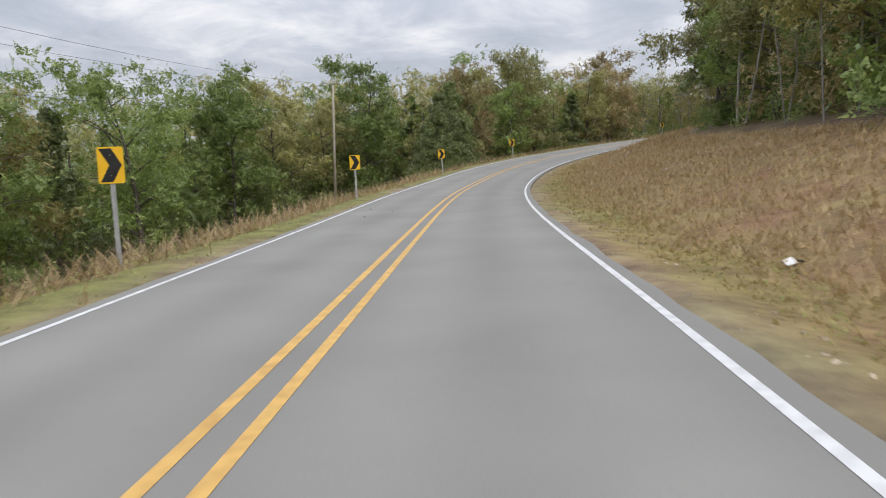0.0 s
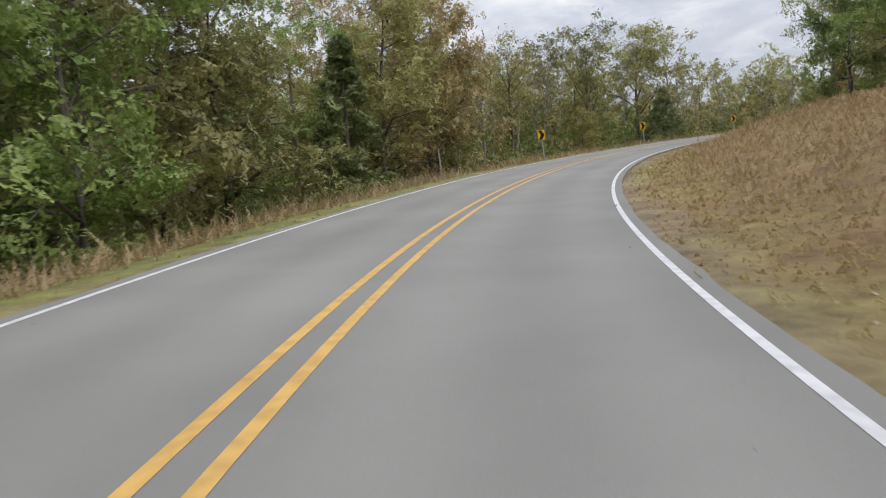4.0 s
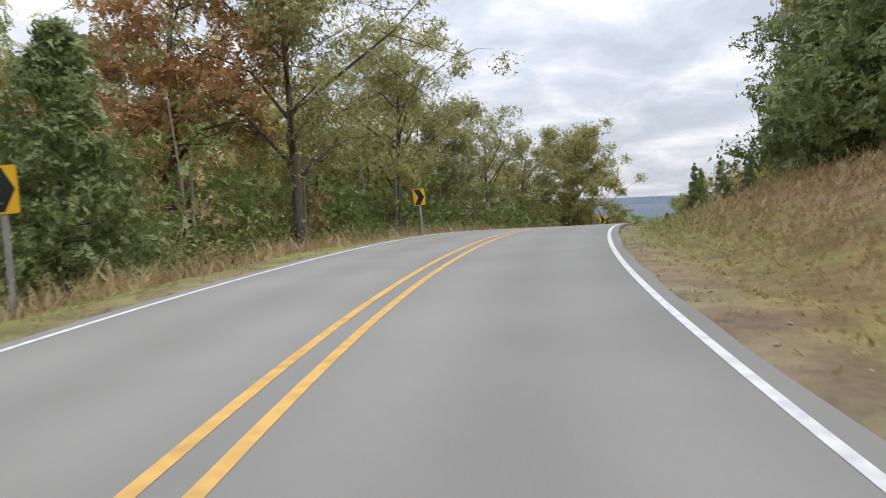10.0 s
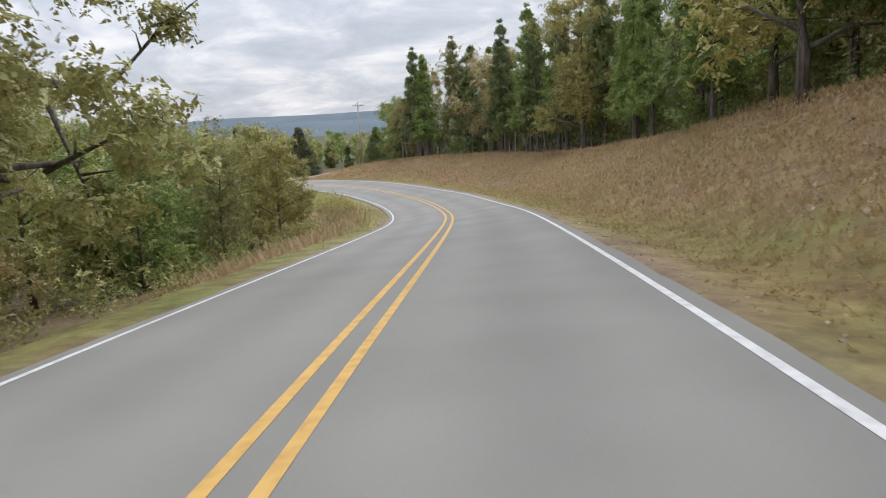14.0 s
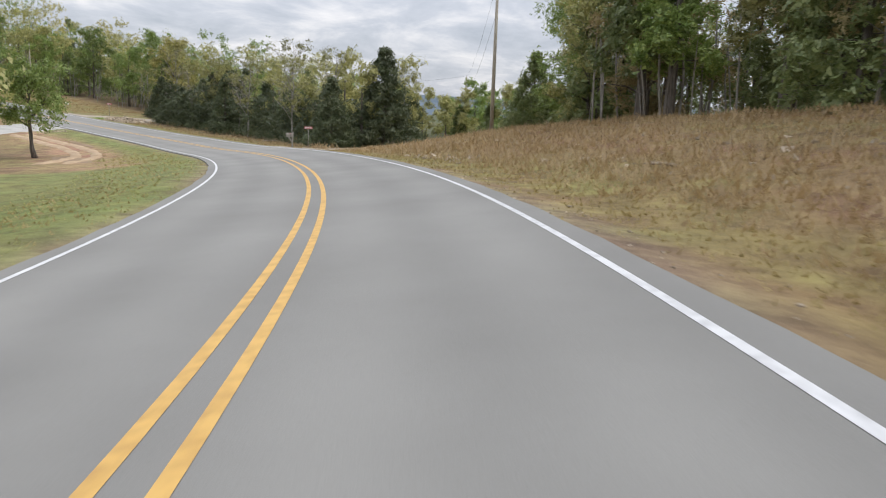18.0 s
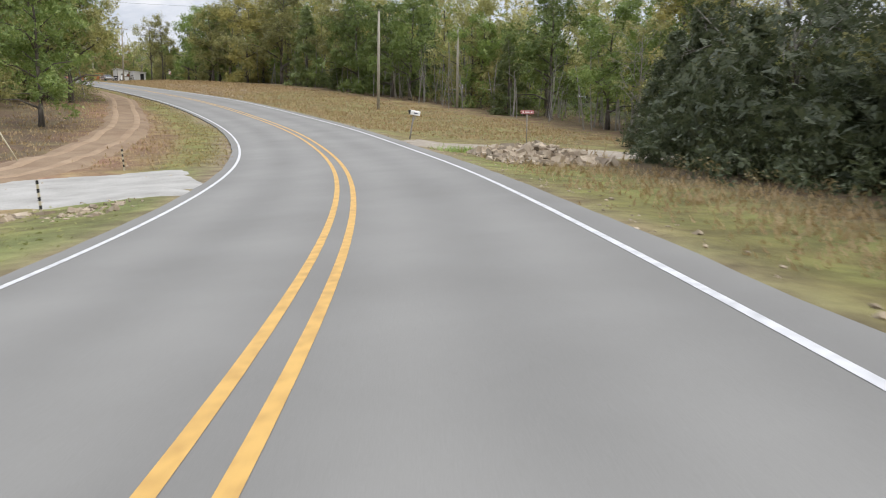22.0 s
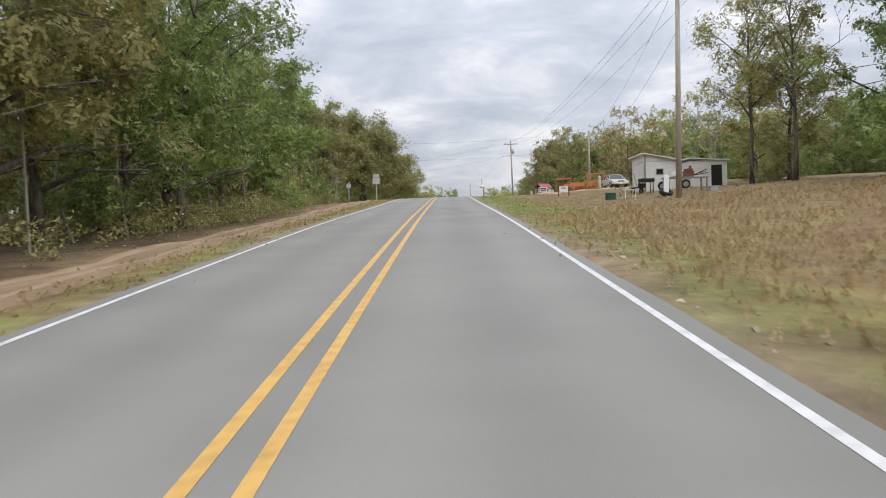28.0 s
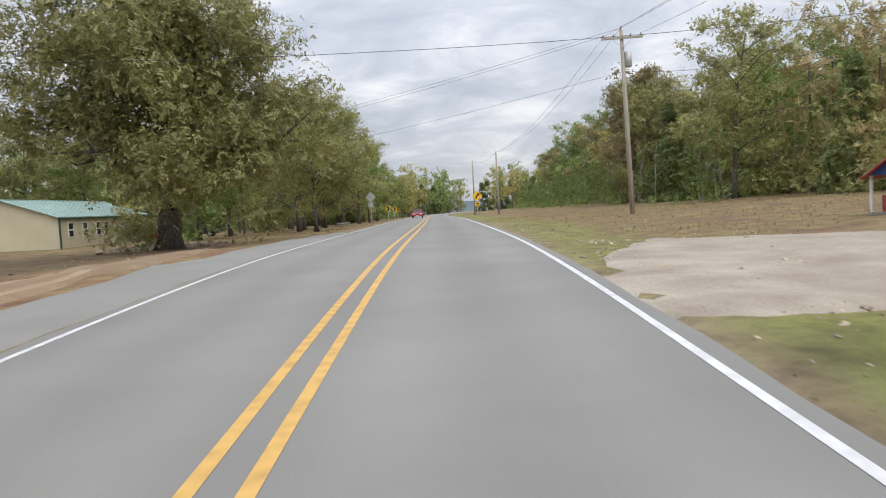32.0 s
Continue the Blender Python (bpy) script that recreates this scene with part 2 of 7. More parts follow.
M_TRACK = ramp_mat("trodden_track_dirt", [(0.3, (0.33, 0.225, 0.14)), (0.7, (0.45, 0.325, 0.21))], 0.8, 0.95, 0.8, 10, 16, [(0.3, G(0.65)), (0.7, G(1.0))], 0.6)
M_DIRT = ramp_mat("red_dirt", [(0.3, (0.25, 0.165, 0.10)), (0.7, (0.36, 0.26, 0.165))], 0.6, 0.95, 0.8, 10, 14, [(0.3, G(0.65)), (0.7, G(1.0))], 0.6)
M_BARK = ramp_mat("grey_bark", [(0.3, (0.06, 0.05, 0.04)), (0.7, (0.20, 0.175, 0.15))], 5, 0.95, 1.0, 8, stretch=(3, 3, 0.4))
M_LEAF_GREEN = leaf_mat("green_leaves", (0.095, 0.15, 0.035), (0.19, 0.255, 0.065), (0.33, 0.38, 0.12), 0.11, 0.54)
M_LEAF_OLIVE = leaf_mat("olive_leaves", (0.15, 0.15, 0.052), (0.27, 0.262, 0.093), (0.42, 0.395, 0.16), 0.105, 0.53)
M_LEAF_YELLOW = leaf_mat("yellow_leaves", (0.19, 0.18, 0.055), (0.32, 0.29, 0.09), (0.45, 0.38, 0.135), 0.105, 0.54)
M_LEAF_RUST = leaf_mat("rust_leaves", (0.275, 0.155, 0.062), (0.44, 0.25, 0.10), (0.56, 0.35, 0.15), 0.11, 0.54)
M_LEAF_BROWN = leaf_mat("browning_leaves", (0.185, 0.145, 0.06), (0.31, 0.245, 0.11), (0.44, 0.36, 0.18), 0.105, 0.54)
# cedar green darkened: the shade inside dense brush is put into the colour
M_LEAF_SHADOWED = leaf_mat("juniper_needles", (0.05, 0.068, 0.032), (0.09, 0.11, 0.052), (0.155, 0.168, 0.085), 0.08, 0.58)
M_LEAF_CEDAR = leaf_mat("cedar_needles", (0.095, 0.132, 0.045), (0.175, 0.212, 0.075), (0.28, 0.305, 0.12), 0.09, 0.58)
M_BARK_PALE = ramp_mat("pale_lichened_bark", [(0.3, (0.19, 0.17, 0.15)), (0.7, (0.40, 0.375, 0.335))], 5, 0.95, 0.8, 8, stretch=(3, 3, 0.4))
M_WOODPOLE = ramp_mat("weathered_pole_wood", [(0.3, (0.270, 0.223, 0.176)), (0.7, (0.500, 0.472, 0.392))], 3, 0.9, 0.5, 8, stretch=(8, 8, 0.5))
M_STEEL = ramp_mat("galvanised_steel", [(0.3, G(0.42)), (0.7, G(0.56))], 5, 0.5, 0.05, 4, metal=0.35)
M_SIGN_YELLOW = ramp_mat("yellow_sign_face", [(0.3, (0.85, 0.48, 0.02)), (0.7, (0.92, 0.55, 0.03))], 2, 0.4, 0)
M_BLACK = ramp_mat("black_paint", [(0.3, G(0.012)), (0.7, G(0.025))], 4, 0.5, 0)

# ---- the road's alignment: curvature (1e-4 per metre) every 22 m, height every 24 m and bank (degrees) every 36 m along the centre line ----
START = (-1.521, 0.792, 0.101337)
CURVE = [-24.586, 21.121, 61.030, 80.675, 76.450, 71.808, 73.026, 73.365, 83.808, 83.674, 64.342, 33.912, 1.963, -15.083, -55.615, -83.364, -75.156, -66.843, -78.259, -81.169, -71.903, -76.985, -66.456, -39.551, -11.172, 2.436, -0.055, 0.706, 2.702, 0.488, -1.231, -2.947, -4.662]
HEIGHT = [0.334, 0.107, 0.349, 1.449, 2.757, 4.301, 5.882, 7.598, 8.902, 9.388, 8.815, 7.155, 4.828, 2.351, 0.910, 0.239, -0.766, -1.974, -2.118, -1.415, 0.246, 2.490, 4.517, 6.491, 8.150, 9.534, 10.984, 11.958, 11.920, 11.850, 11.700, 11.500, 11.300, 11.200, 11.200]
BANK = [-2.62, -0.46, 0.82, 0.21, -0.13, 0.02, -0.94, -1.19, -4.58, -6.91, -5.48, -5.10, -3.32, -3.97, -3.62, -0.87, -0.45, -0.33, -0.23, -0.12, -0.01]

S0, S1 = -70.0, 960.0
_ss = np.arange(S0, S1 + 0.5, 1.0)
_kk = np.interp(_ss, np.arange(len(CURVE)) * 22.0, np.array(CURVE) * 1e-4)
_kk[_ss < 0] = 0.0
_kk[_ss > 704] = np.interp(_ss[_ss > 704], [704, 760, 820, 960], [0.0, 0.0, 0.006, 0.006])
_i0 = int(-S0)
_hh = np.r_[0, np.cumsum((_kk[1:] + _kk[:-1]) / 2)]
_hh = _hh - _hh[_i0] + START[2]
_hm = (_hh[1:] + _hh[:-1]) / 2
_xx, _yy = np.r_[0, np.cumsum(np.sin(_hm))], np.r_[0, np.cumsum(np.cos(_hm))]
_xx, _yy = _xx - _xx[_i0] + START[0], _yy - _yy[_i0] + START[1]


def _smooth(v, width):
    k = np.hanning(width + 2)[1:-1]
    k /= k.sum()
    return np.convolve(np.pad(v, width // 2, mode="edge"), k, "valid")[: len(v)]


_zz = _smooth(np.interp(_ss, np.arange(len(HEIGHT)) * 24.0, HEIGHT), 31)
_bb = np.radians(_smooth(np.interp(_ss, np.arange(len(BANK)) * 36.0, BANK), 31))
LANE, EDGE = 3.3, 3.75   # line to line, and half the paved width


def centre(s):
    """Position, heading, height and bank of the centre line, so many metres along it."""
    return tuple(np.interp(s, _ss, v) for v in (_xx, _yy, _hh, _zz, _bb))


# stations of the site plan, on which all things are placed, and the metres along the road that they stand for
PLAN_S = [-60, 0, 36, 60, 131, 156, 177, 201.6, 223.4, 277, 343, 362, 384, 399, 437, 449, 474.6, 512, 536.6, 560.4, 585.7, 602.3, 622.7, 641.3, 900]
PLAN_M = [-57, 3, 36.7, 60.1, 130, 154.5, 175.4, 200.1, 221.7, 271, 342.6, 366, 391.5, 406.3, 449.5, 463, 491, 532.3, 558.4, 585.6, 612, 630, 652.7, 674, 933]


def along(s):
    """Position, heading, height and bank of the centre line at a station of the plan."""
    return centre(np.interp(s, PLAN_S, PLAN_M))


def xy(s, d):
    """A place on the plan: station, and distance to the right of the centre line (stretched past the verge on the later half)."""
    x, y, h, z, b = along(s)
    d = math.copysign(abs(d) + max(0.0, abs(d) - 4.0) * float(np.interp(s, [280, 340], [0.04, 0.3])), d)
    return x + np.cos(h) * d, y - np.sin(h) * d


# height of the ground over the road's centre line at these distances to each side, station by station
OUT = [3.75, 4.6, 6.0, 9.0, 14.0, 22.0, 40.0, 100.0]
RIGHT_S = [-60, 20, 50, 100, 135, 168, 190, 212, 235, 270, 300, 322, 342, 370, 384, 396, 450, 510, 580, 640, 900]
RIGHT_Z = [
    (-0.06, -0.15, -0.1, 0.7, 2.6, 4.2, 6, 9), (-0.06, -0.15, -0.1, 0.8, 2.8, 4.4, 6, 9), (-0.06, -0.12, 0.0, 0.9, 2.7, 4.3, 6, 9), (-0.06, -0.1, 0.1, 1.1, 2.6, 4.0, 6, 9),
    (-0.06, -0.1, 0.1, 1.1, 2.4, 3.8, 6, 8), (-0.06, -0.1, 0.1, 0.9, 1.8, 3.0, 5.5, 8), (-0.06, -0.1, 0.2, 1.2, 2.4, 3.6, 6, 8), (-0.06, -0.1, 0.2, 1.5, 3.1, 4.2, 6, 8),
    (-0.06, -0.1, 0.0, 1.0, 2.7, 4.0, 6, 8), (-0.05, -0.1, 0.1, 1.2, 3.3, 5.2, 7, 9), (-0.02, -0.05, 0.2, 1.7, 4.4, 6.2, 8, 10), (0.05, 0.02, 0.25, 1.6, 3.8, 5.2, 6, 8),
    (0.16, 0.12, 0.25, 1.2, 2.8, 3.6, 4, 5), (0.2, 0.14, 0.3, 1.1, 2.6, 3.2, 3, 3), (0.2, 0.12, 0.2, 0.7, 2.0, 2.4, 2, 1), (0.2, 0.1, 0.05, 0.1, 0.1, 0.1, 0.0, -1),
    (0.2, 0.05, 0.0, -0.1, -0.3, -0.5, -0.6, -1), (0.1, 0.0, 0.1, 0.6, 1.1, 1.3, 1.6, 2), (-0.02, -0.1, -0.2, -0.1, 0.4, 0.9, 1.4, 2),
    (-0.06, -0.1, -0.1, 0.0, 0.2, 0.5, 0.9, 2), (-0.06, -0.1, -0.1, 0.1, 0.4, 0.8, 1.2, 2)]
LEFT_S = [-60, 30, 110, 170, 240, 280, 320, 355, 400, 440, 500, 560, 620, 900]
LEFT_Z = [
    (0.0, -0.1, -0.6, -2.2, -4, -5, -6, -8), (0.0, -0.1, -0.6, -2.2, -4, -5, -6, -8), (0.05, 0.0, -0.4, -1.2, -2.2, -3, -4, -6),
    (0.05, 0.0, -0.4, -0.9, -1.2, -1.6, -2, -3), (-0.03, -0.1, -0.5, -1.0, -1.4, -2, -3, -5), (-0.1, -0.25, -0.8, -1.8, -2.6, -3, -4, -6),
    (-0.25, -0.4, -0.8, -1.8, -2.6, -3, -4, -5), (-0.3, -0.45, -0.8, -1.4, -1.9, -2.4, -3, -4), (-0.3, -0.45, -0.6, -0.9, -1.1, -1.3, -1.5, -2),
    (-0.3, -0.4, -0.5, -0.6, -0.8, -1.0, -1.2, -2), (-0.2, -0.25, -0.2, 0.1, 0.3, 0.4, 0.4, 0), (-0.1, -0.2, -0.4, -0.5, -0.5, -0.3, 0, 0),
    (-0.06, -0.1, -0.2, -0.3, -0.4, -0.5, -0.6, -1), (-0.06, -0.1, -0.2, -0.3, -0.4, -0.5, -0.6, -1)]
_R = np.stack([np.interp(_ss, RIGHT_S, [r[k] for r in RIGHT_Z]) for k in range(len(OUT))], 1)
_L = np.stack([np.interp(_ss, LEFT_S, [r[k] for r in LEFT_Z]) for k in range(len(OUT))], 1)
_R = np.stack([_smooth(c, 21) for c in _R.T], 1)
_L = np.stack([_smooth(c, 21) for c in _L.T], 1)


def rough(x, y, a):
    return a * (noise.noise(Vector((x * 0.25, y * 0.25, 3))) + 0.5 * noise.noise(Vector((x * 0.9, y * 0.9, 7))))


def ground(s, d):
    """Height of the ground at a station and a distance from the centre line (right is positive)."""
    x, y, h, z, b = along(s)
    paved = EDGE + (float(np.interp(s, [378, 402], [0, 0.06])) if d > 0 else 0.0)
    if abs(d) <= paved:
        return z - d * math.tan(b) - (0.06 if abs(d) > EDGE else 0.0)
    i = min(max(s - S0, 0), len(_ss) - 1.001)
    j, u = int(i), i - int(i)
    tab = _R if d > 0 else _L
    row = tab[j] * (1 - u) + tab[j + 1] * u
    e = np.interp(abs(d), OUT, row)
    px, py = xy(s, d)
    edge = z - math.copysign(EDGE, d) * math.tan(b)
    w = min(1.0, (abs(d) - paved) / 2.0)
    return (1 - w) * (edge - 0.06) + w * (z + e) + rough(px, py, 0.12 * w + 0.1 * min(1.0, max(0, abs(d) - 9) / 10))


def at(s, d, up=0.0):
    x, y = xy(s, d)
    return Vector((float(x), float(y), float(ground(s, d) + up)))


def facing(s):
    """Degrees about z that turn +y along the road."""
    return -math.degrees(float(along(s)[2]))


# ---- mesh helpers ----
def mesh_of(name, verts, faces, material=None, smooth=False):
    me = bpy.data.meshes.new(name)
    me.from_pydata([tuple(map(float, v)) for v in verts], [], faces)
    if material:
        me.materials.append(material)
    if smooth:
        me.polygons.foreach_set("use_smooth", [True] * len(me.polygons))
    me.update()
    return me


def part(name, bm, material, parent=None, label=""):
    me = bpy.data.meshes.new(name)
    bm.to_mesh(me)
    bm.free()
    me.materials.append(material)
    ob = new(name, me)
    if parent:
        ob.parent = parent
    if label:
        ob["label"] = label
    return ob


def box(bm, sx, sy, sz, m=Matrix(), bevel=0.0):
    r = bmesh.ops.create_cube(bm, size=1.0, matrix=m @ Matrix.Diagonal((sx, sy, sz, 1)))
    if bevel:
        es = list({e for v in r["verts"] for e in v.link_edges})
        bmesh.ops.bevel(bm, geom=es, offset=bevel, segments=2, affect="EDGES", profile=0.6)
    return bm


def tube(bm, pts, radii, sides=8):
    rings = []
    for i, p in enumerate(pts):
        p = Vector(p)
        a = Vector(pts[max(i - 1, 0)])
        b = Vector(pts[min(i + 1, len(pts) - 1)])
        q = (b - a).to_track_quat("Z", "Y")
        rings.append([bm.verts.new(p + q @ Vector((radii[i] * math.cos(k * math.tau / sides), radii[i] * math.sin(k * math.tau / sides), 0))) for k in range(sides)])
    for r0, r1 in zip(rings, rings[1:]):
        for k in range(sides):
            bm.faces.new((r0[k], r0[(k + 1) % sides], r1[(k + 1) % sides], r1[k]))
    bm.faces.new(rings[0][::-1])
    bm.faces.new(rings[-1])
    return bm


def empty(name, m, label, category, group=""):
    ob = new(name)
    ob.matrix_world = m
    return tagged(ob, label, category, group)


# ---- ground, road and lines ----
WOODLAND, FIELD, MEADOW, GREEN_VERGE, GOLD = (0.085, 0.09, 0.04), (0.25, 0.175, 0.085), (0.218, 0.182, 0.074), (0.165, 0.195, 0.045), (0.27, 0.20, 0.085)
TAN, OLIVE, BROWN, LITTER, LAWN, SOIL, YARD, RED = (0.27, 0.205, 0.13), (0.205, 0.19, 0.062), (0.27, 0.18, 0.092), (0.13, 0.09, 0.05), (0.20, 0.205, 0.07), (0.34, 0.21, 0.125), (0.212, 0.148, 0.074), (0.25, 0.155, 0.085)


def plants(s, d):
    """Colour of what covers the ground: verge, dry bank, mown grass, bare soil, leaf litter; along one stretch also the
    brush's shade.
    """
    j = noise.noise(Vector((s * 0.13, d * 0.3, 1.0)))
    a = abs(d) + 0.8 * j
    if d > 0:
        if s < 400:
            verge = GREEN_VERGE if 214 < s < 256 else OLIVE if 209 < s < 262 else GOLD
            k = [(4.15, TAN), (5.9 if s < 165 else 6.6 if s < 235 else 6.2, verge), (13.5 if s < 235 else 16.0, BROWN)]
        elif s < 440:
            # olive and early leaf litter here also carry the shade under the roadside brush
            k = [(4.2, TAN), (6.4, OLIVE), (7.6, MEADOW)]
        elif s < 500:
            k = [(4.0, TAN), (15.0, MEADOW), (21.0, FIELD)]
        elif s < 556:
            k = [(3.95, TAN), (4.9, OLIVE), (21.0, FIELD)]
        else:
            k = [(3.9, TAN), (6.2, GREEN_VERGE if s < 611 else OLIVE), (34.0, YARD)]
    else:
        if s < 300:
            k = [(3.95, TAN), (5.6, OLIVE), (7.5, BROWN)]
        elif s < 345:
            k = [(3.95, TAN), (6.0, OLIVE), (9.0, BROWN), (14, TAN)]
        elif s < 440:
            k = [(3.95, TAN), (6.3 + 1.2 * j, LAWN), (10.5 + 3 * j, SOIL if s > 380 else LAWN), (40, YARD if s > 380 else LAWN)]
        elif s < 640:
            k = [(4.0, TAN), (4.9 if 480 < s < 580 else 5.6, OLIVE), (7.3 if 480 < s < 580 else 9.5, RED)]
        else:
            k = [(4.3, TAN), (40.0, YARD)]
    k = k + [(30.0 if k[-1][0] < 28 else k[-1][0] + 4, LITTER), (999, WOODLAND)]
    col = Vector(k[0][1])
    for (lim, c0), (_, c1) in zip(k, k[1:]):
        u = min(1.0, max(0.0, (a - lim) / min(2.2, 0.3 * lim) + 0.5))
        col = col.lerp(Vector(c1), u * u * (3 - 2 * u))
    fresh = noise.noise(Vector((s * 0.06, d * 0.25, 21.0)))
    if d > 0 and s < 440 or d < 0 and s < 440:
        if 4.0 < a < 7.5:
            col = col.lerp(Vector(GREEN_VERGE), min(0.3, max(0.0, 1.0 * fresh)))
        elif a < 17:
            col = col.lerp(Vector(OLIVE), min(0.3, max(0.0, 0.9 * fresh)))
    grain = 1 + 0.16 * noise.noise(Vector((s * 0.4, d, 9))) + 0.14 * noise.noise(Vector((s * 1.1, d * 1.3, 4)))
    return tuple(v * grain for v in col)


lat_l = [-66, -50, -40, -33, -27, -22, -18, -15, -12.5, -10.5, -9, -7.8, -6.8, -6, -5.3, -4.7, -4.2, -3.76, -3.3, 0]
lats = lat_l + [-v for v in lat_l[-2::-1]]
stations = np.arange(-60, 900.1, 2.0)
gv, gf = [], []
for s in stations:
    for d in lats:
        p = at(s, d)
        if abs(d) < EDGE:
            p.z -= 0.12
        gv.append(p)
n_lat = len(lats)
for i in range(len(stations) - 1):
    for j in range(n_lat - 1):
        a = i * n_lat + j
        gf.append((a, a + 1, a + n_lat + 1, a + n_lat))
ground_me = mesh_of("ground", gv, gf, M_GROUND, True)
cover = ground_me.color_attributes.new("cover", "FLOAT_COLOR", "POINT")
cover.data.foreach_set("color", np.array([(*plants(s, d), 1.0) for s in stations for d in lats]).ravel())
ground_ob = new("ground", ground_me)
tagged(ground_ob, "dry grassy roadside ground with brown soil", "ground", kind="structure")


def ribbon(name, material, d0, d1, s0, s1, step=1.0, up=0.0, thick=0.0, wobble=0.0):
    """A strip that follows the road between two distances from its centre line."""
    vs, fs, paths = [], [], []
    sts = np.arange(s0, s1 + 0.01, step)
    cols = 2 if abs(d1 - d0) < 1 else 21
    left, right = d0, d1
    for s in sts:
        d1 = right + (float(np.interp(s, [290, 330, 400, 420, 480, 540, 570], [-0.2, -0.06, -0.04, 0.1, 0.08, -0.1, -0.22])) if thick else 0.0)
        d0 = left + (float(np.interp(s, [290, 330, 440, 560], [0.2, 0.1, 0.1, 0.2])) if thick else 0.0)
        x, y, h, z, b = centre(s)
        for k in range(cols):
            d = d0 + (d1 - d0) * k / (cols - 1)
            if wobble and k in (0, cols - 1):
                d += wobble * noise.noise(Vector((s * 0.7, d0, 5)))
            px, py = x + np.cos(h) * d, y - np.sin(h) * d
            paths.append(math.tau * (abs(d) - 0.85) / 1.65)
            vs.append((px, py, z - d * math.tan(b) + up))
    for i in range(len(sts) - 1):
        for k in range(cols - 1):
            a = i * cols + k
            fs.append((a, a + 1, a + cols + 1, a + cols))
    if thick:
        for k in (0, cols - 1):
            rim = [vs[i * cols + k] for i in range(len(sts))]
            base = len(vs)
            vs += rim + [(x, y, z - thick) for x, y, z in rim]
            paths += [0.0] * (2 * len(rim))
            n = len(rim)
            fs += [(base + i, base + i + 1, base + n + i + 1, base + n + i) for i in range(n - 1)]
    me = mesh_of(name, vs, fs, material, True)
    if thick:
        me.attributes.new("across", "FLOAT", "POINT").data.foreach_set("value", paths)
    return new(name, me)


road = tagged(ribbon("road", M_ASPHALT, -EDGE, EDGE, -60, 930, 1.0, 0, 0.15, 0.06), "grey worn two-lane asphalt road", "road", kind="structure")
for d in (-0.17, 0.17):
    tagged(ribbon("road_line", M_YELLOW_LINE, d - 0.055, d + 0.055, -60, 930, 1.0, 0.004), "solid yellow centre line painted on asphalt", "road marking", kind="structure")
for d in (-LANE, LANE):
    tagged(ribbon("road_line", M_WHITE_LINE, d - 0.048, d + 0.048, -60, 930, 1.0, 0.004), "solid white edge line painted on asphalt", "road marking", kind="structure")


# ---- trees and shrubs ----
def leaves_mesh(name, centres, radii, per, size, material, rng, flat=0.35, core=0):
    """Many pointed leafy sprays round the given clump centres, as one mesh; core: larger ones in the heart of each clump."""
    c = np.repeat(np.asarray(centres, float), per + core, 0)
    r = np.repeat(np.asarray(radii, float), per + core)
    n = len(c)
    inner = np.arange(n) % (per + core) >= per
    off = rng.normal(size=(n, 3))
    off /= np.linalg.norm(off, axis=1)[:, None] + 1e-9
    off *= (rng.random(n) ** 0.45 * r * np.where(inner, 0.6, 1.0))[:, None]
    off[:, 2] *= 0.75
    p = c + off
    # sprays lie roughly on the outside of their clump, so that each clump has a lit top and a shaded underside
    face = off / (np.linalg.norm(off, axis=1)[:, None] + 1e-9) + (0, 0, flat) + 0.55 * rng.normal(size=(n, 3))
    face /= np.linalg.norm(face, axis=1)[:, None]
    a = np.cross(face, rng.normal(size=(n, 3)))
    a /= np.linalg.norm(a, axis=1)[:, None] + 1e-9
    b = np.cross(face, a)
    ln = (size * (0.7 + 0.6 * rng.random(n)) * np.where(inner, 1.9, 1.0))[:, None]
    wd = ln * 0.62
    v = np.stack([p - a * ln * 0.5, p + b * wd * 0.55 + a * ln * 0.1, p - b * wd * 0.25 + a * ln * 0.5], 1).reshape(-1, 3)
    me = bpy.data.meshes.new(name)
    me.vertices.add(3 * n)
    me.vertices.foreach_set("co", v.ravel())
    me.loops.add(3 * n)
    me.loops.foreach_set("vertex_index", np.arange(3 * n))
    me.polygons.add(n)
    me.polygons.foreach_set("loop_start", np.arange(n) * 3)
    me.materials.append(material)
    me.update(calc_edges=True)
    return me


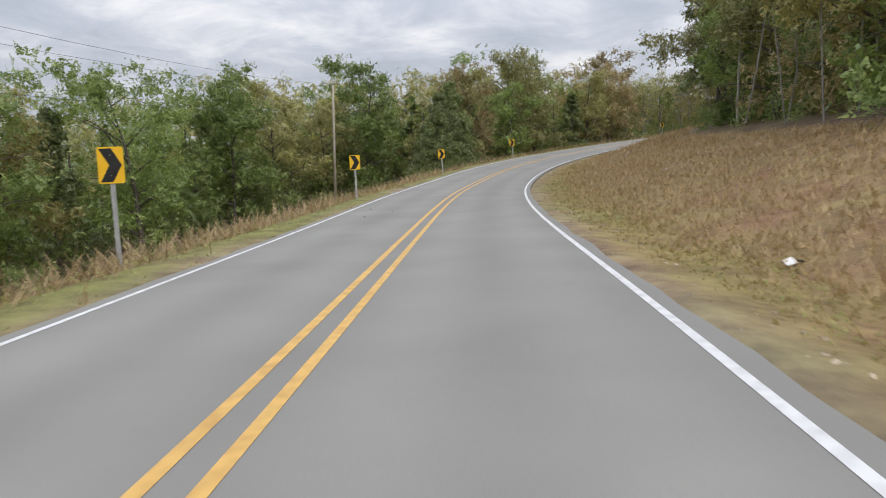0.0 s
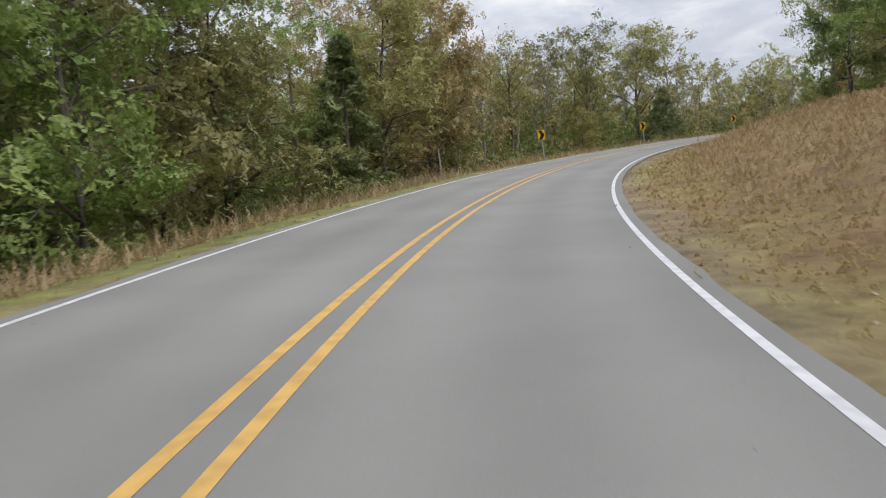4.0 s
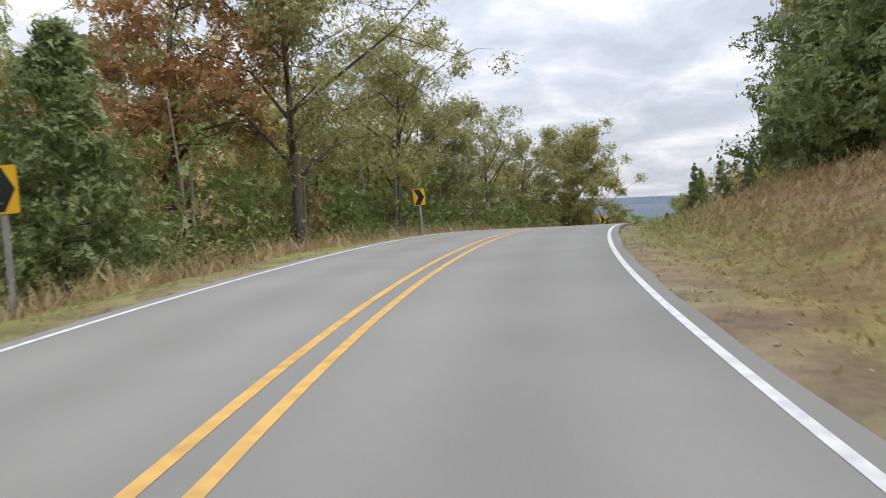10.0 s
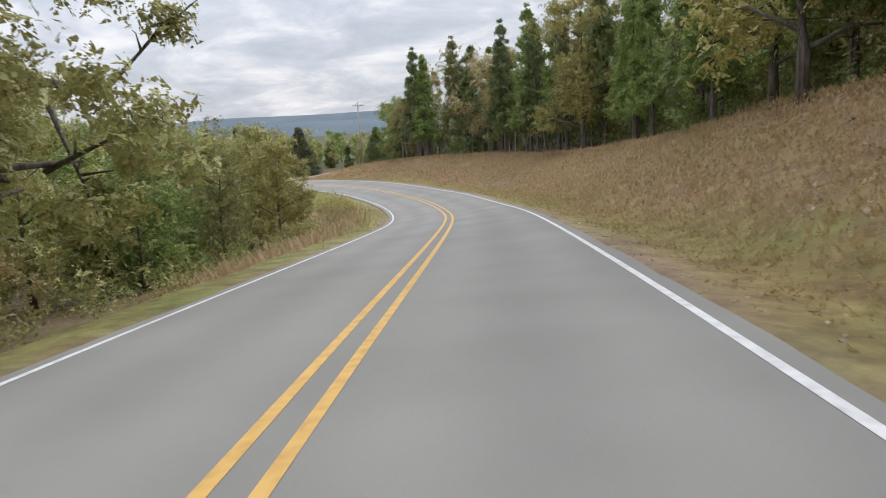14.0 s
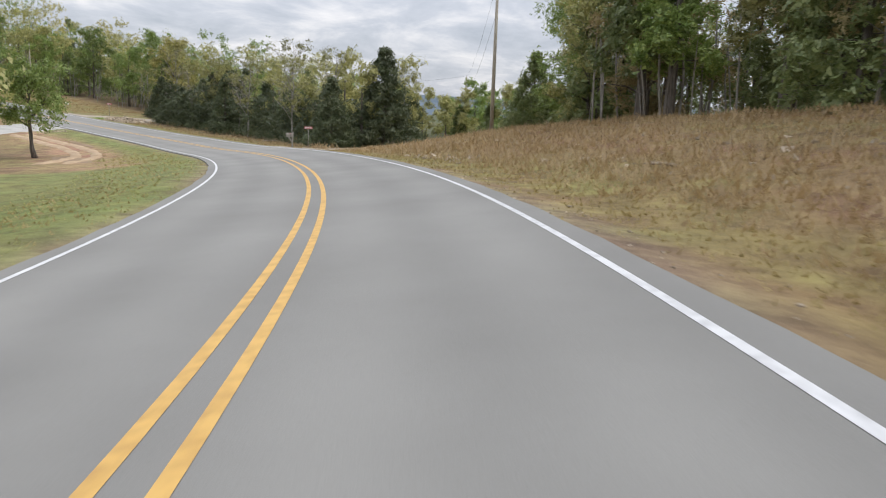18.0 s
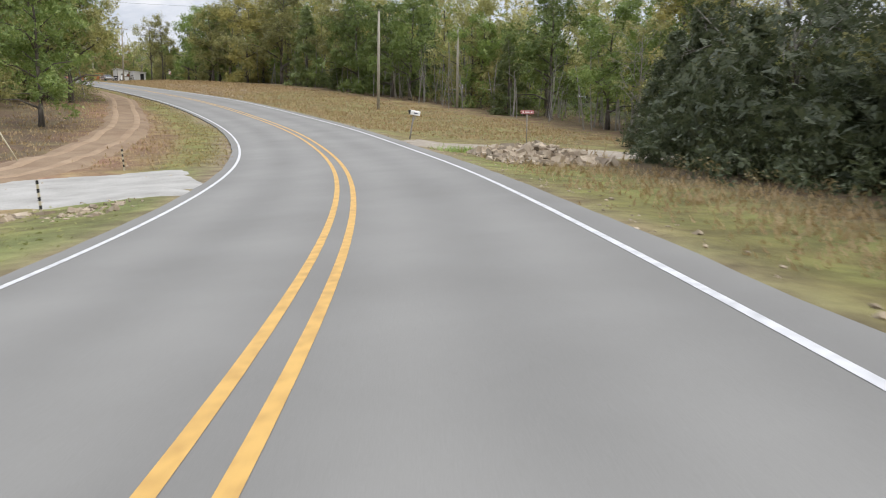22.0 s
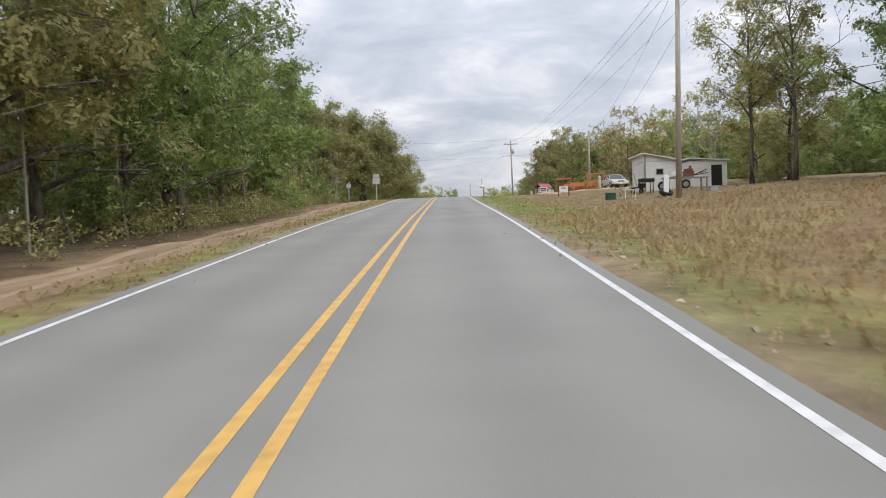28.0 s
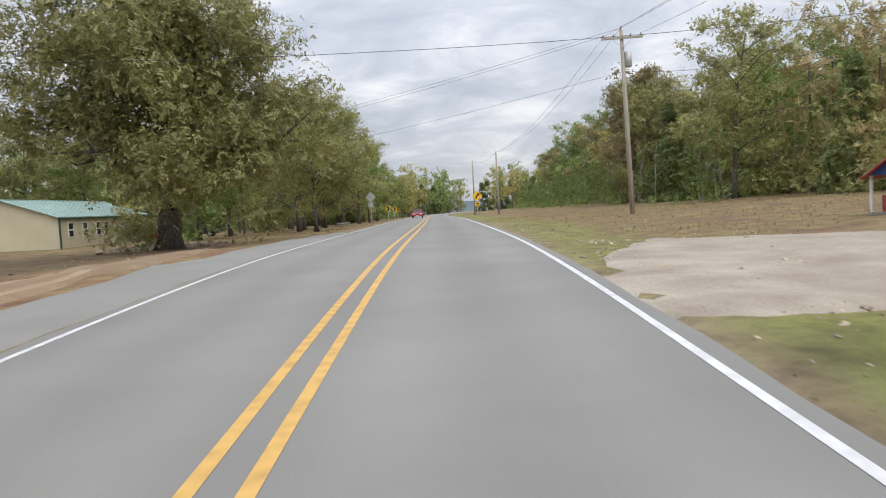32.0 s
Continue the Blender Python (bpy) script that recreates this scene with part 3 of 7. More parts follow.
def broadleaf(seed, h, spread, base, clumps, per, leaf, thick, gaps=0.0, dome=0, forks=0, bark=M_BARK, lift=0.0):
    """Meshes of a tapered trunk with limbs and of a ragged crown; base: height of the lowest limb; lift: how steeply the limbs rise."""
    rng = np.random.default_rng(seed)
    bm = bmesh.new()
    lean = rng.normal(size=2) * 0.03 * h
    steps = 7
    tp = [Vector((lean[0] * (k / steps) ** 2 + rng.normal() * 0.05, lean[1] * (k / steps) ** 2 + rng.normal() * 0.05, h * 0.86 * k / steps)) for k in range(steps + 1)]
    tube(bm, tp, [thick * (1.18 if k == 0 else 1 - 0.86 * k / steps) for k in range(steps + 1)], 8)
    tips = []
    limbs = int(9 + h * 0.5)
    for i in range(limbs):
        u = base / h + (0.84 - base / h) * (i + rng.random()) / limbs
        k = u / 0.86 * steps
        j = min(int(k), steps - 1)
        o = tp[j].lerp(tp[j + 1], k - j)
        ang = i * 2.4 + rng.normal() * 0.5
        ln = spread * (0.55 + 0.5 * rng.random()) * (1.0 - 0.75 * max(0.0, (u - 0.45) / 0.55) ** 1.5) * (0.7 + 0.3 * min(1, (u - base / h) / 0.15 + 0.3))
        rise = ln * (0.18 + lift * (1.25 - u) + 0.55 * u + rng.normal() * 0.14)
        ln *= 1 - 0.28 * lift
        e = o + Vector((math.cos(ang) * ln, math.sin(ang) * ln, rise))
        m = o.lerp(e, 0.5) + Vector((rng.normal() * 0.12 * ln, rng.normal() * 0.12 * ln, 0.10 * ln))
        r0 = thick * (1 - 0.86 * u) * 0.55
        tube(bm, [o, m, e], [r0, r0 * 0.55, r0 * 0.15], 5)
        tips += [(e, 1.0), (m.lerp(e, 0.5), 0.95), (m, 0.75)]
        for q in range(3):
            st = o.lerp(e, 0.45 + 0.18 * q)
            tw = st + Vector((rng.normal(), rng.normal(), 0.2 + 0.5 * rng.normal())) * ln * 0.34
            tube(bm, [st, tw], [r0 * 0.35, r0 * 0.08], 4)
            tips.append((tw, 0.9))
            for f in range(forks):
                fs = st.lerp(tw, 0.35 + 0.6 * rng.random())
                ft = fs + ((tw - st).normalized() * 0.7 + Vector((rng.normal(), rng.normal(), 0.35 + rng.normal() * 0.7)) * 0.6) * ln * 0.19
                tube(bm, [fs, fs.lerp(ft, 0.5) + Vector((0, 0, 0.03 * ln)), ft], [max(0.012, r0 * 0.2), 0.012, 0.006], 3)
                tips.append((ft, 0.7))
    for k in range(2, steps):
        tips += [(tp[k] + Vector((rng.normal(), rng.normal(), rng.normal())) * spread * 0.22, 1.1) for _ in range(4) if tp[k].z > base + 0.5]
    while dome > 0:
        q = Vector(rng.normal(size=3)).normalized() * rng.random() ** 0.4
        tips.append((Vector((q.x * spread * 0.92, q.y * spread * 0.92, base + 0.5 + (h - base) * (0.5 + 0.46 * q.z))), 1.0))
        dome -= 1
    top = tp[-1]
    tips += [(top + Vector((rng.normal() * 0.5, rng.normal() * 0.5, 0.06 * h + rng.normal() * 0.4)), 1.0) for _ in range(4)]
    trunk = bpy.data.meshes.new("trunk")
    bm.to_mesh(trunk)
    bm.free()
    trunk.materials.append(bark)
    trunk.polygons.foreach_set("use_smooth", [True] * len(trunk.polygons))
    pick = rng.choice(len(tips), size=clumps, replace=True)
    cs, rs = [], []
    for t in pick:
        if rng.random() < gaps:
            continue
        p, k = tips[t]
        r = spread * (0.19 + 0.15 * rng.random()) * k * (1.25 if clumps < 40 else 1.0 if clumps < 200 else 0.66 if clumps < 390 else 0.8)
        cs.append(p + Vector(np.clip(rng.normal(size=3), -1.1, 1.1)) * r * (0.55 if clumps < 200 else 0.7))
        rs.append(r)
    return trunk, (cs, rs, per, leaf, seed)


def cedar(seed, h, spread, clumps, per, leaf, low=0.03):
    rng = np.random.default_rng(seed)
    bm = bmesh.new()
    tube(bm, [(0, 0, 0), (0.05, 0, h * 0.5), (0, 0.04, h * 0.96)], [0.13 + h * 0.008, 0.09, 0.015], 6)
    cs, rs = [], []
    for i in range(clumps):
        u = low + (1 - low) * rng.random() ** (1.35 - low)
        rad = spread * (1.02 - u) ** 0.8 * (0.75 + 0.4 * rng.random())
        ang = rng.random() * math.tau
        d = rad * math.sqrt(rng.random()) if rng.random() < 0.35 else rad
        cs.append(Vector((math.cos(ang) * d, math.sin(ang) * d, u * h)))
        rs.append(spread * (0.10 + 0.16 * (1 - u)) + 0.12)
        if i % 5 == 0:
            tube(bm, [(0, 0, u * h * 0.95), (math.cos(ang) * d * 0.9, math.sin(ang) * d * 0.9, u * h)], [0.03, 0.006], 4)
    trunk = bpy.data.meshes.new("trunk")
    bm.to_mesh(trunk)
    bm.free()
    trunk.materials.append(M_BARK)
    return trunk, (cs, rs, per, leaf, seed)


def crown_of(spec, material):
    cs, rs, per, leaf, seed = spec
    return leaves_mesh("crown", cs, rs, per, leaf, material, np.random.default_rng(seed + 99), 0.35, 6)


LEAVES = {"green": M_LEAF_GREEN, "olive": M_LEAF_OLIVE, "yellow": M_LEAF_YELLOW, "rust": M_LEAF_RUST, "brown": M_LEAF_BROWN, "cedar": M_LEAF_CEDAR, "juniper": M_LEAF_SHADOWED}
SAY = {"green": "green-leaved broadleaf tree", "olive": "dull olive-leaved oak tree", "yellow": "yellowing broadleaf tree", "rust": "rust-orange autumn tree", "brown": "brownish half-turned oak tree", "cedar": "dark green conical cedar tree", "juniper": "blackish green dense juniper tree"}
SHAPES = {}
for q, (cl, per, leaf) in {"near": (110, 34, 0.46), "far": (30, 12, 0.7)}.items():
    for v in range(4):
        SHAPES["broad", q, v] = broadleaf(10 + v, 11.0 + v * 0.7, 3.7 + 0.25 * v, 0.7 + 0.35 * v, cl, per, leaf, 0.17 + 0.02 * v, 0.0)
    for v in range(2):
        SHAPES["cedar", q, v] = cedar(30 + v, 8.5 + v, 2.0 + 0.3 * v, int(cl * 1.35), per - 8, leaf * 0.85)
    for v in range(2):
        SHAPES["open", q, v] = broadleaf(70 + v, 13.0 + v, 4.7, 3.0 + v, int(cl * 1.25), per - 4 * (q == "near"), leaf * 0.75, 0.2, 0.12, 0, 3 * (q == "near"), M_BARK, 0.6)
    for v in range(2):
        SHAPES["pine", q, v] = cedar(37 + v, 12.5 + v, 1.9 + 0.25 * v, int(cl * 1.3), per - 4 * (q == "near"), leaf * 0.9, 0.16)
    SHAPES["thin", q, 0] = broadleaf(50, 12.0, 3.4, 4.0, int(cl * 0.45), per // 2, leaf * 0.85, 0.15, 0.3, 0, 3 * (q == "near"), M_BARK, 0.6)
    SHAPES["bare", q, 0] = broadleaf(55, 12.0, 3.9, 2.6, int(cl * 0.42), per // 3, leaf * 0.8, 0.16, 0.1, 0, 6 * (q == "near"), M_BARK_PALE, 0.8)
SHAPES["oak", "near", 0] = broadleaf(61, 15.0, 7.0, 2.4, 480, 96, 0.50, 0.72, 0.0, 190, 2)
SHAPES["oak", "near", 1] = broadleaf(62, 14.0, 6.2, 1.6, 360, 84, 0.42, 0.55, 0.0, 100, 3)
SHAPES["oak", "near", 2] = broadleaf(63, 6.4, 3.0, 2.0, 110, 60, 0.27, 0.17)
SHAPES["oak", "near", 4] = broadleaf(65, 14.5, 7.0, 3.4, 260, 64, 0.32, 0.28, 0.1, 0, 5, M_BARK, 0.3)
SHAPES["oak", "near", 3] = broadleaf(64, 15.0, 6.6, 3.0, 340, 84, 0.38, 0.32, 0.0, 110)
SHAPES["cedar", "near", 2] = cedar(33, 9.0, 3.4, 210, 44, 0.4)
CROWNS = {}
rng_t = random.Random(5)


def tree(kind, q, v, tint, p, size, turn, group="roadside trees", label=""):
    trunk, spec = SHAPES[kind, q, v]
    if (kind, q, v, tint) not in CROWNS:
        CROWNS[kind, q, v, tint] = crown_of(spec, LEAVES[tint])
    ob = new("tree")
    ob.matrix_world = Matrix.Translation(p - Vector((0, 0, 0.15))) @ pose(0, 0, 0, 0, 0, turn) @ Matrix.Diagonal((size, size, size * (0.92 + 0.16 * rng_t.random()), 1))
    tagged(ob, label or SAY[tint] + " at the forest edge", "tree", group)
    for nm, me in (("trunk", trunk), ("crown", CROWNS[kind, q, v, tint])):
        c = new(nm, me)
        c.parent = ob
    return ob


WOODS = {k: ([], []) for k in LEAVES}
STEMS = ([], [])


def back_tree(kind, v, tint, p, size, turn):
    """A tree deep in the wood: its clumps and stem go into the joined woods."""
    cs, rs = SHAPES[kind, "far", v][1][:2]
    c, sn = math.cos(radians(turn)), math.sin(radians(turn))
    for q, r in zip(cs, rs):
        WOODS[tint][0].append((p.x + size * (c * q[0] - sn * q[1]), p.y + size * (sn * q[0] + c * q[1]), p.z + size * q[2]))
        WOODS[tint][1].append(r * size)
    base, h = len(STEMS[0]), size * 8.0
    for z, r in ((-0.3, 0.17), (h, 0.07)):
        STEMS[0].extend((p.x + r * math.cos(k * 1.2566), p.y + r * math.sin(k * 1.2566), p.z + z) for k in range(5))
    STEMS[1].extend((base + k, base + (k + 1) % 5, base + 5 + (k + 1) % 5, base + 5 + k) for k in range(5))


def forest(s0, s1, d0, d1, gap, mix, near=10.0, small=0.85, big=1.25, group="roadside trees", front=True):
    """Scatter trees between two stations and two distances from the road; gap: usual spacing; mix: tints to draw from."""
    side = 1 if d0 > 0 else -1
    rng_t = random.Random(s0 * 31 + s1 * 7 + int(d0 * 10))
    s = s0
    while s < s1:
        d, row = abs(d0), 0
        while d < abs(d1):
            ss, dd = s + rng_t.uniform(-0.5, 0.5) * gap, d + rng_t.uniform(0, 0.8) * gap
            tint = rng_t.choice(mix)
            kind = "cedar" if tint == "juniper" else tint if tint in ("cedar", "thin", "open", "bare", "pine") else "broad"
            use = "olive" if tint in ("thin", "open", "bare") else rng_t.choice(("cedar", "green", "green", "olive")) if tint == "pine" else tint
            v = {"broad": rng_t.randrange(4), "cedar": rng_t.randrange(2), "open": rng_t.randrange(2), "thin": 0, "bare": 0, "pine": rng_t.randrange(2)}[kind]
            size, turn = rng_t.uniform(small, big), rng_t.uniform(0, 360)
            if any(c0 < ss < c1 and c2 < side * dd < c3 for c0, c1, c2, c3 in CLEAR):
                row, d = row + 1, d + gap
                continue
            if front and row == 0:
                tree(kind, "near", v, use, at(ss, side * dd), size, turn, group)
            else:
                back_tree(kind, v, use, at(ss, side * dd), size, turn)
            row += 1
            d += gap * (0.75 if row == 1 else 1.05)
        s += gap


# glades round the trees that stand out: stations and distances kept free
CLEAR = [(156, 171, -14, 0), (204, 247, -16, 0), (272, 291, -15, 0)]
GREEN = ["green", "green", "olive", "green", "olive", "cedar", "yellow"]
AUTUMN = ["olive", "olive", "green", "yellow", "brown", "olive", "thin", "cedar"]
# left of the road
forest(-20, 48, -19, -38, 5.8, GREEN, 9, 0.8, 1.05)
forest(48, 82, -20.5, -40, 5.6, GREEN, 9, 0.85, 1.1)
forest(82, 125, -8.6, -30, 4.8, ["green", "olive", "cedar", "green", "olive", "brown"], 9, 0.9, 1.2)
forest(84, 125, -30, -44, 6.0, GREEN, front=False)
forest(125, 166, -18, -36, 6.0, ["olive", "olive", "green", "yellow", "brown", "open"], small=0.8, big=1.1, front=False)
forest(230, 262, -18, -32, 6.4, ["olive", "green", "open"], small=0.7, big=0.95, front=False)
forest(204, 264, -19.5, -32, 4.6, ["open", "bare", "olive", "open", "brown"], 0, 0.85, 1.05, front=False)
forest(166, 228, -19, -36, 5.6, ["olive", "brown", "green", "open"], small=0.5, big=0.68, front=False)
forest(122, 172, -17, -25, 5.4, ["olive", "brown", "green", "olive"], 0, 0.7, 0.98, front=False)
forest(168, 205, -10.5, -19, 5.6, ["bare", "thin", "open", "bare", "thin"], 9, 0.75, 1.0)
forest(125, 168, -10, -17, 6.0, ["open", "bare", "olive", "green", "open", "olive", "brown", "yellow"], 9, 0.8, 1.05)
forest(205, 268, -10.5, -18, 5.4, ["open", "olive", "olive", "green", "yellow", "olive"], 9, 0.85, 1.1)
forest(262, 300, -14, -30, 6.0, AUTUMN, 6, 0.75, 1.05)
forest(300, 330, -9, -24, 5.0, GREEN, 8, 0.45, 0.75)
forest(330, 372, -26, -46, 8.0, GREEN, 4, 0.6, 0.9)
forest(480, 556, -9.0, -30, 5.2, ["olive", "green", "yellow", "olive", "green", "yellow", "cedar"], 9, 0.95, 1.25)
forest(556, 578, -9.0, -30, 5.2, ["green", "olive", "green"], 9, 0.95, 1.2)
forest(578, 613, -10.6, -30, 5.2, ["olive", "green", "olive", "olive", "green", "green", "brown", "olive", "green"], 9, 1.0, 1.35)
forest(664, 800, -30, -60, 7.0, GREEN, 5, 0.9, 1.3)
forest(664, 800, -10, -18, 8.0, ["olive", "green"], 3, 0.8, 1.1)
# right of the road
forest(14, 75, 15, 40, 5.6, GREEN, 8, 0.9, 1.3)
forest(75, 150, 16, 38, 6.0, AUTUMN, 6, 0.7, 1.0)
forest(150, 217, 13.5, 36, 5.2, GREEN, 8, 0.9, 1.2)
forest(217, 236, 14, 34, 5.6, GREEN, 8, 0.9, 1.2)
forest(236, 300, 12.8, 36, 5.6, AUTUMN + ["yellow", "open"], 8, 1.2, 1.55)
forest(300, 336, 14.5, 34, 3.8, ["pine", "pine", "green", "pine", "yellow", "pine", "olive"], 9, 1.0, 1.3)
forest(336, 380, 14.8, 36, 3.2, ["pine", "pine", "green", "pine", "cedar", "pine", "brown", "pine"], 9, 1.0, 1.3)
forest(400, 448, 26, 44, 4.5, GREEN, 9, 0.45, 0.6, front=False)
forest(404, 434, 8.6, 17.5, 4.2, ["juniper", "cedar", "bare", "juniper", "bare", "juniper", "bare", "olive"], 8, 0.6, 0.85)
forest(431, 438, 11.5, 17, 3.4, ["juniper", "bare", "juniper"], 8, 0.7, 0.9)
forest(450, 500, 21, 45, 4.8, ["green", "olive", "juniper", "green", "yellow", "cedar", "olive"], 8, 0.85, 1.1)
forest(500, 548, 19, 44, 4.8, ["cedar", "green", "olive", "green", "yellow"], 8, 1.2, 1.5)
forest(548, 572, 20, 44, 5.0, ["bare", "brown", "bare", "open", "green"], 8, 1.0, 1.25)
forest(572, 600, 34, 56, 5.6, GREEN, 6, 0.7, 1.0)
forest(600, 652, 34, 56, 5.6, GREEN, 6, 0.6, 0.85)
forest(646, 694, 17, 40, 5.8, ["olive", "green", "olive", "brown", "olive", "cedar", "bare"], 8, 0.9, 1.2)
forest(640, 704, 23, 42, 4.2, ["olive", "green", "brown", "olive", "green"], 0, 0.75, 1.1, front=False)
forest(694, 800, 20, 44, 6.4, GREEN + ["brown"], 8, 0.9, 1.2)
# across the bends and at the end of the view
forest(800, 840, -6, -60, 5.0, GREEN, 0, 0.8, 1.0, front=False)
forest(800, 840, 6, 40, 5.0, GREEN, 0, 0.8, 1.0, front=False)
forest(730, 800, -9, -24, 4.6, GREEN + ["brown"], 0, 0.8, 1.05, front=False)
# single trees that stand out
LONE = [
    ("broad", 1, "green", 75, -18.0, 1.32, "tall dark green tree above the forest edge"),
    ("broad", 0, "green", 60, -23.0, 1.2, "bright green broadleaf tree at the forest edge"),
    ("broad", 3, "brown", 132, -15.0, 1.3, "tall brownish autumn tree"),
    ("bare", 0, "olive", 173, -10.5, 1.15, "nearly bare grey-barked tree"),
    ("bare", 0, "olive", 150, -12.5, 1.0, "nearly bare grey-barked tree"),
    ("cedar", 2, "cedar", 208, -9.5, 0.75, "dark green cedar in front of the maple"),
    ("cedar", 2, "cedar", 167.5, -8.6, 0.75, "dense green cedar at the edge of the verge"),
    ("bare", 0, "olive", 437, 26.0, 1.1, "grey half-bare tree with twisted limbs"),
    ("bare", 0, "olive", 428, 19.0, 0.95, "grey half-bare tree with twisted limbs"),
    ("broad", 2, "green", 459, 24.5, 1.1, "rounded dark green tree beside the wood"),
    ("cedar", 2, "cedar", 221, 11.6, 1.15, "dark green cedar at the top of the bank"),
    ("cedar", 2, "cedar", 215, 12.4, 1.25, "dark green cedar at the top of the bank"),
    ("thin", 0, "olive", 572, 18.5, 1.2, "half-bare brownish tree beside the shed"),
    ("open", 1, "olive", 575, 17.4, 1.0, "half-bare brownish tree beside the shed"),
    ("broad", 0, "olive", 577, 20.0, 0.95, "olive tree behind the shed"),
    ("broad", 0, "yellow", 149, -9.0, 0.5, "yellow-green young tree at the forest edge"),
    ("open", 1, "olive", 211, 11.2, 0.85, "pale-leaved tree leaning out from the top of the bank"),
    ("open", 0, "olive", 138, 12.6, 0.8, "pale-leaved tree at the top of the bank"),
    ("broad", 1, "green", 128, 13.4, 0.75, "dense green tree at the top of the bank"),
    ("broad", 2, "green", 112, 14.5, 0.7, "dense green tree at the top of the bank"),
    ("cedar", 2, "cedar", 74, -9.6, 1.0, "large dark cedar at the forest edge"),
    ("cedar", 2, "cedar", 71, -8.8, 0.8, "dark green cedar at the forest edge"),
    ("cedar", 2, "cedar", 78.5, -10.4, 1.05, "large dark cedar at the forest edge"),
    ("bare", 0, "olive", 597, 20.5, 0.72, "grey half-bare tree behind the shed"),
    ("bare", 0, "olive", 605, 24.0, 0.8, "grey half-bare tree behind the shed"),
    ("broad", 1, "olive", 585.5, 21.0, 0.85, "olive tree behind the annex"),
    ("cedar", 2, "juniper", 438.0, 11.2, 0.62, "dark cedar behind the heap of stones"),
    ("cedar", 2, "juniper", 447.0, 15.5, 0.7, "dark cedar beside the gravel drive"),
    ("bare", 0, "olive", 450.5, 16.0, 0.62, "grey half-bare tree beside the gravel drive"),
    ("cedar", 2, "cedar", 388.0, 18.6, 0.72, "dark cedar on the rise behind the utility pole"),
    ("broad", 1, "green", 385.5, 19.8, 0.86, "leafy green tree on the rise behind the utility pole"),
    ("broad", 3, "green", 381.5, 18.2, 0.82, "leafy green tree on the rise behind the utility pole"),
    ("broad", 2, "olive", 378.5, 16.6, 0.72, "olive-green tree on the rise behind the utility pole"),
    ("cedar", 2, "cedar", 383.0, 22.5, 0.85, "dark cedar on the rise behind the utility pole"),
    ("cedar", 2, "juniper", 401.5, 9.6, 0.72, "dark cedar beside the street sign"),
    ("broad", 1, "olive", 318, -11.0, 0.72, "leafy olive tree at the edge of the rocky hollow"),
    ("broad", 1, "olive", 333, -11.2, 0.50, "leafy olive tree at the edge of the rocky hollow"),
    ("broad", 2, "green", 331, -14.5, 0.75, "leafy green tree behind the rocky hollow"),
    ("oak", 4, "olive", 168, -12.0, 0.95, "gnarled olive-leaved oak leaning over the road"),
    ("broad", 2, "rust", 221, -15.2, 1.45, "orange-red autumn maple behind the verge"),
    ("oak", 4, "olive", 238, -11.5, 0.95, "spreading half-bare oak with dark limbs"),
    ("oak", 4, "olive", 223, -10.5, 1.0, "spreading half-bare oak behind the chevron sign"),
    ("oak", 1, "olive", 282.5, -11.0, 1.08, "round olive-green oak standing alone by the bend"),
    ("oak", 2, "olive", 361, -11.2, 1.4, "small olive tree standing on the mown slope"),
    ("oak", 2, "green", 402, -11.0, 1.15, "round young tree standing on the lawn"),
    ("broad", 3, "green", 428, -17.0, 0.62, "leafy tree standing beside the gravel drive"),
    ("broad", 2, "green", 461, -11.2, 0.85, "dark-trunked green tree beside the dirt track"),
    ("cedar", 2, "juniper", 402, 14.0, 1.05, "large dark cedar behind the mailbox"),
    ("oak", 0, "olive", 639.5, -10.6, 0.98, "massive old oak with a thick trunk in the yard"),
    ("broad", 2, "olive", 616, -11.8, 1.1, "leafy olive tree at the end of the wood"),
    ("oak", 1, "olive", 614.5, -13.0, 0.82, "leafy olive tree at the end of the wood"),
    ("oak", 3, "olive", 658, -7.2, 0.72, "tall olive-leaved oak beside the road"),
    ("oak", 3, "olive", 680, -9.0, 0.7, "tall olive-leaved oak beside the road"),
    ("broad", 2, "green", 690, -8.5, 1.1, "green roadside tree near the bend"),
    ("broad", 3, "olive", 704, -8.0, 1.0, "olive roadside tree near the bend"),
    ("broad", 1, "green", 720, -8.0, 1.0, "green roadside tree near the bend"),
    ("broad", 1, "olive", 738, -8.0, 1.0, "olive roadside tree near the bend"),
    ("broad", 0, "green", 480, -11.0, 1.15, "leafy green tree leaning over the dirt track"),
    ("broad", 2, "olive", 489, -10.6, 1.15, "leafy olive tree leaning over the dirt track"),
    ("broad", 0, "olive", 498, -10.6, 1.1, "leafy olive tree leaning over the dirt track"),
    ("broad", 3, "olive", 668, -9.5, 1.0, "olive-green tree beside the road"),
]
for kind, v, tint, s, d, k, lab in LONE:
    tree(kind, "near", v, tint, at(s, d), k, s * 37 % 360, "lone trees", lab)


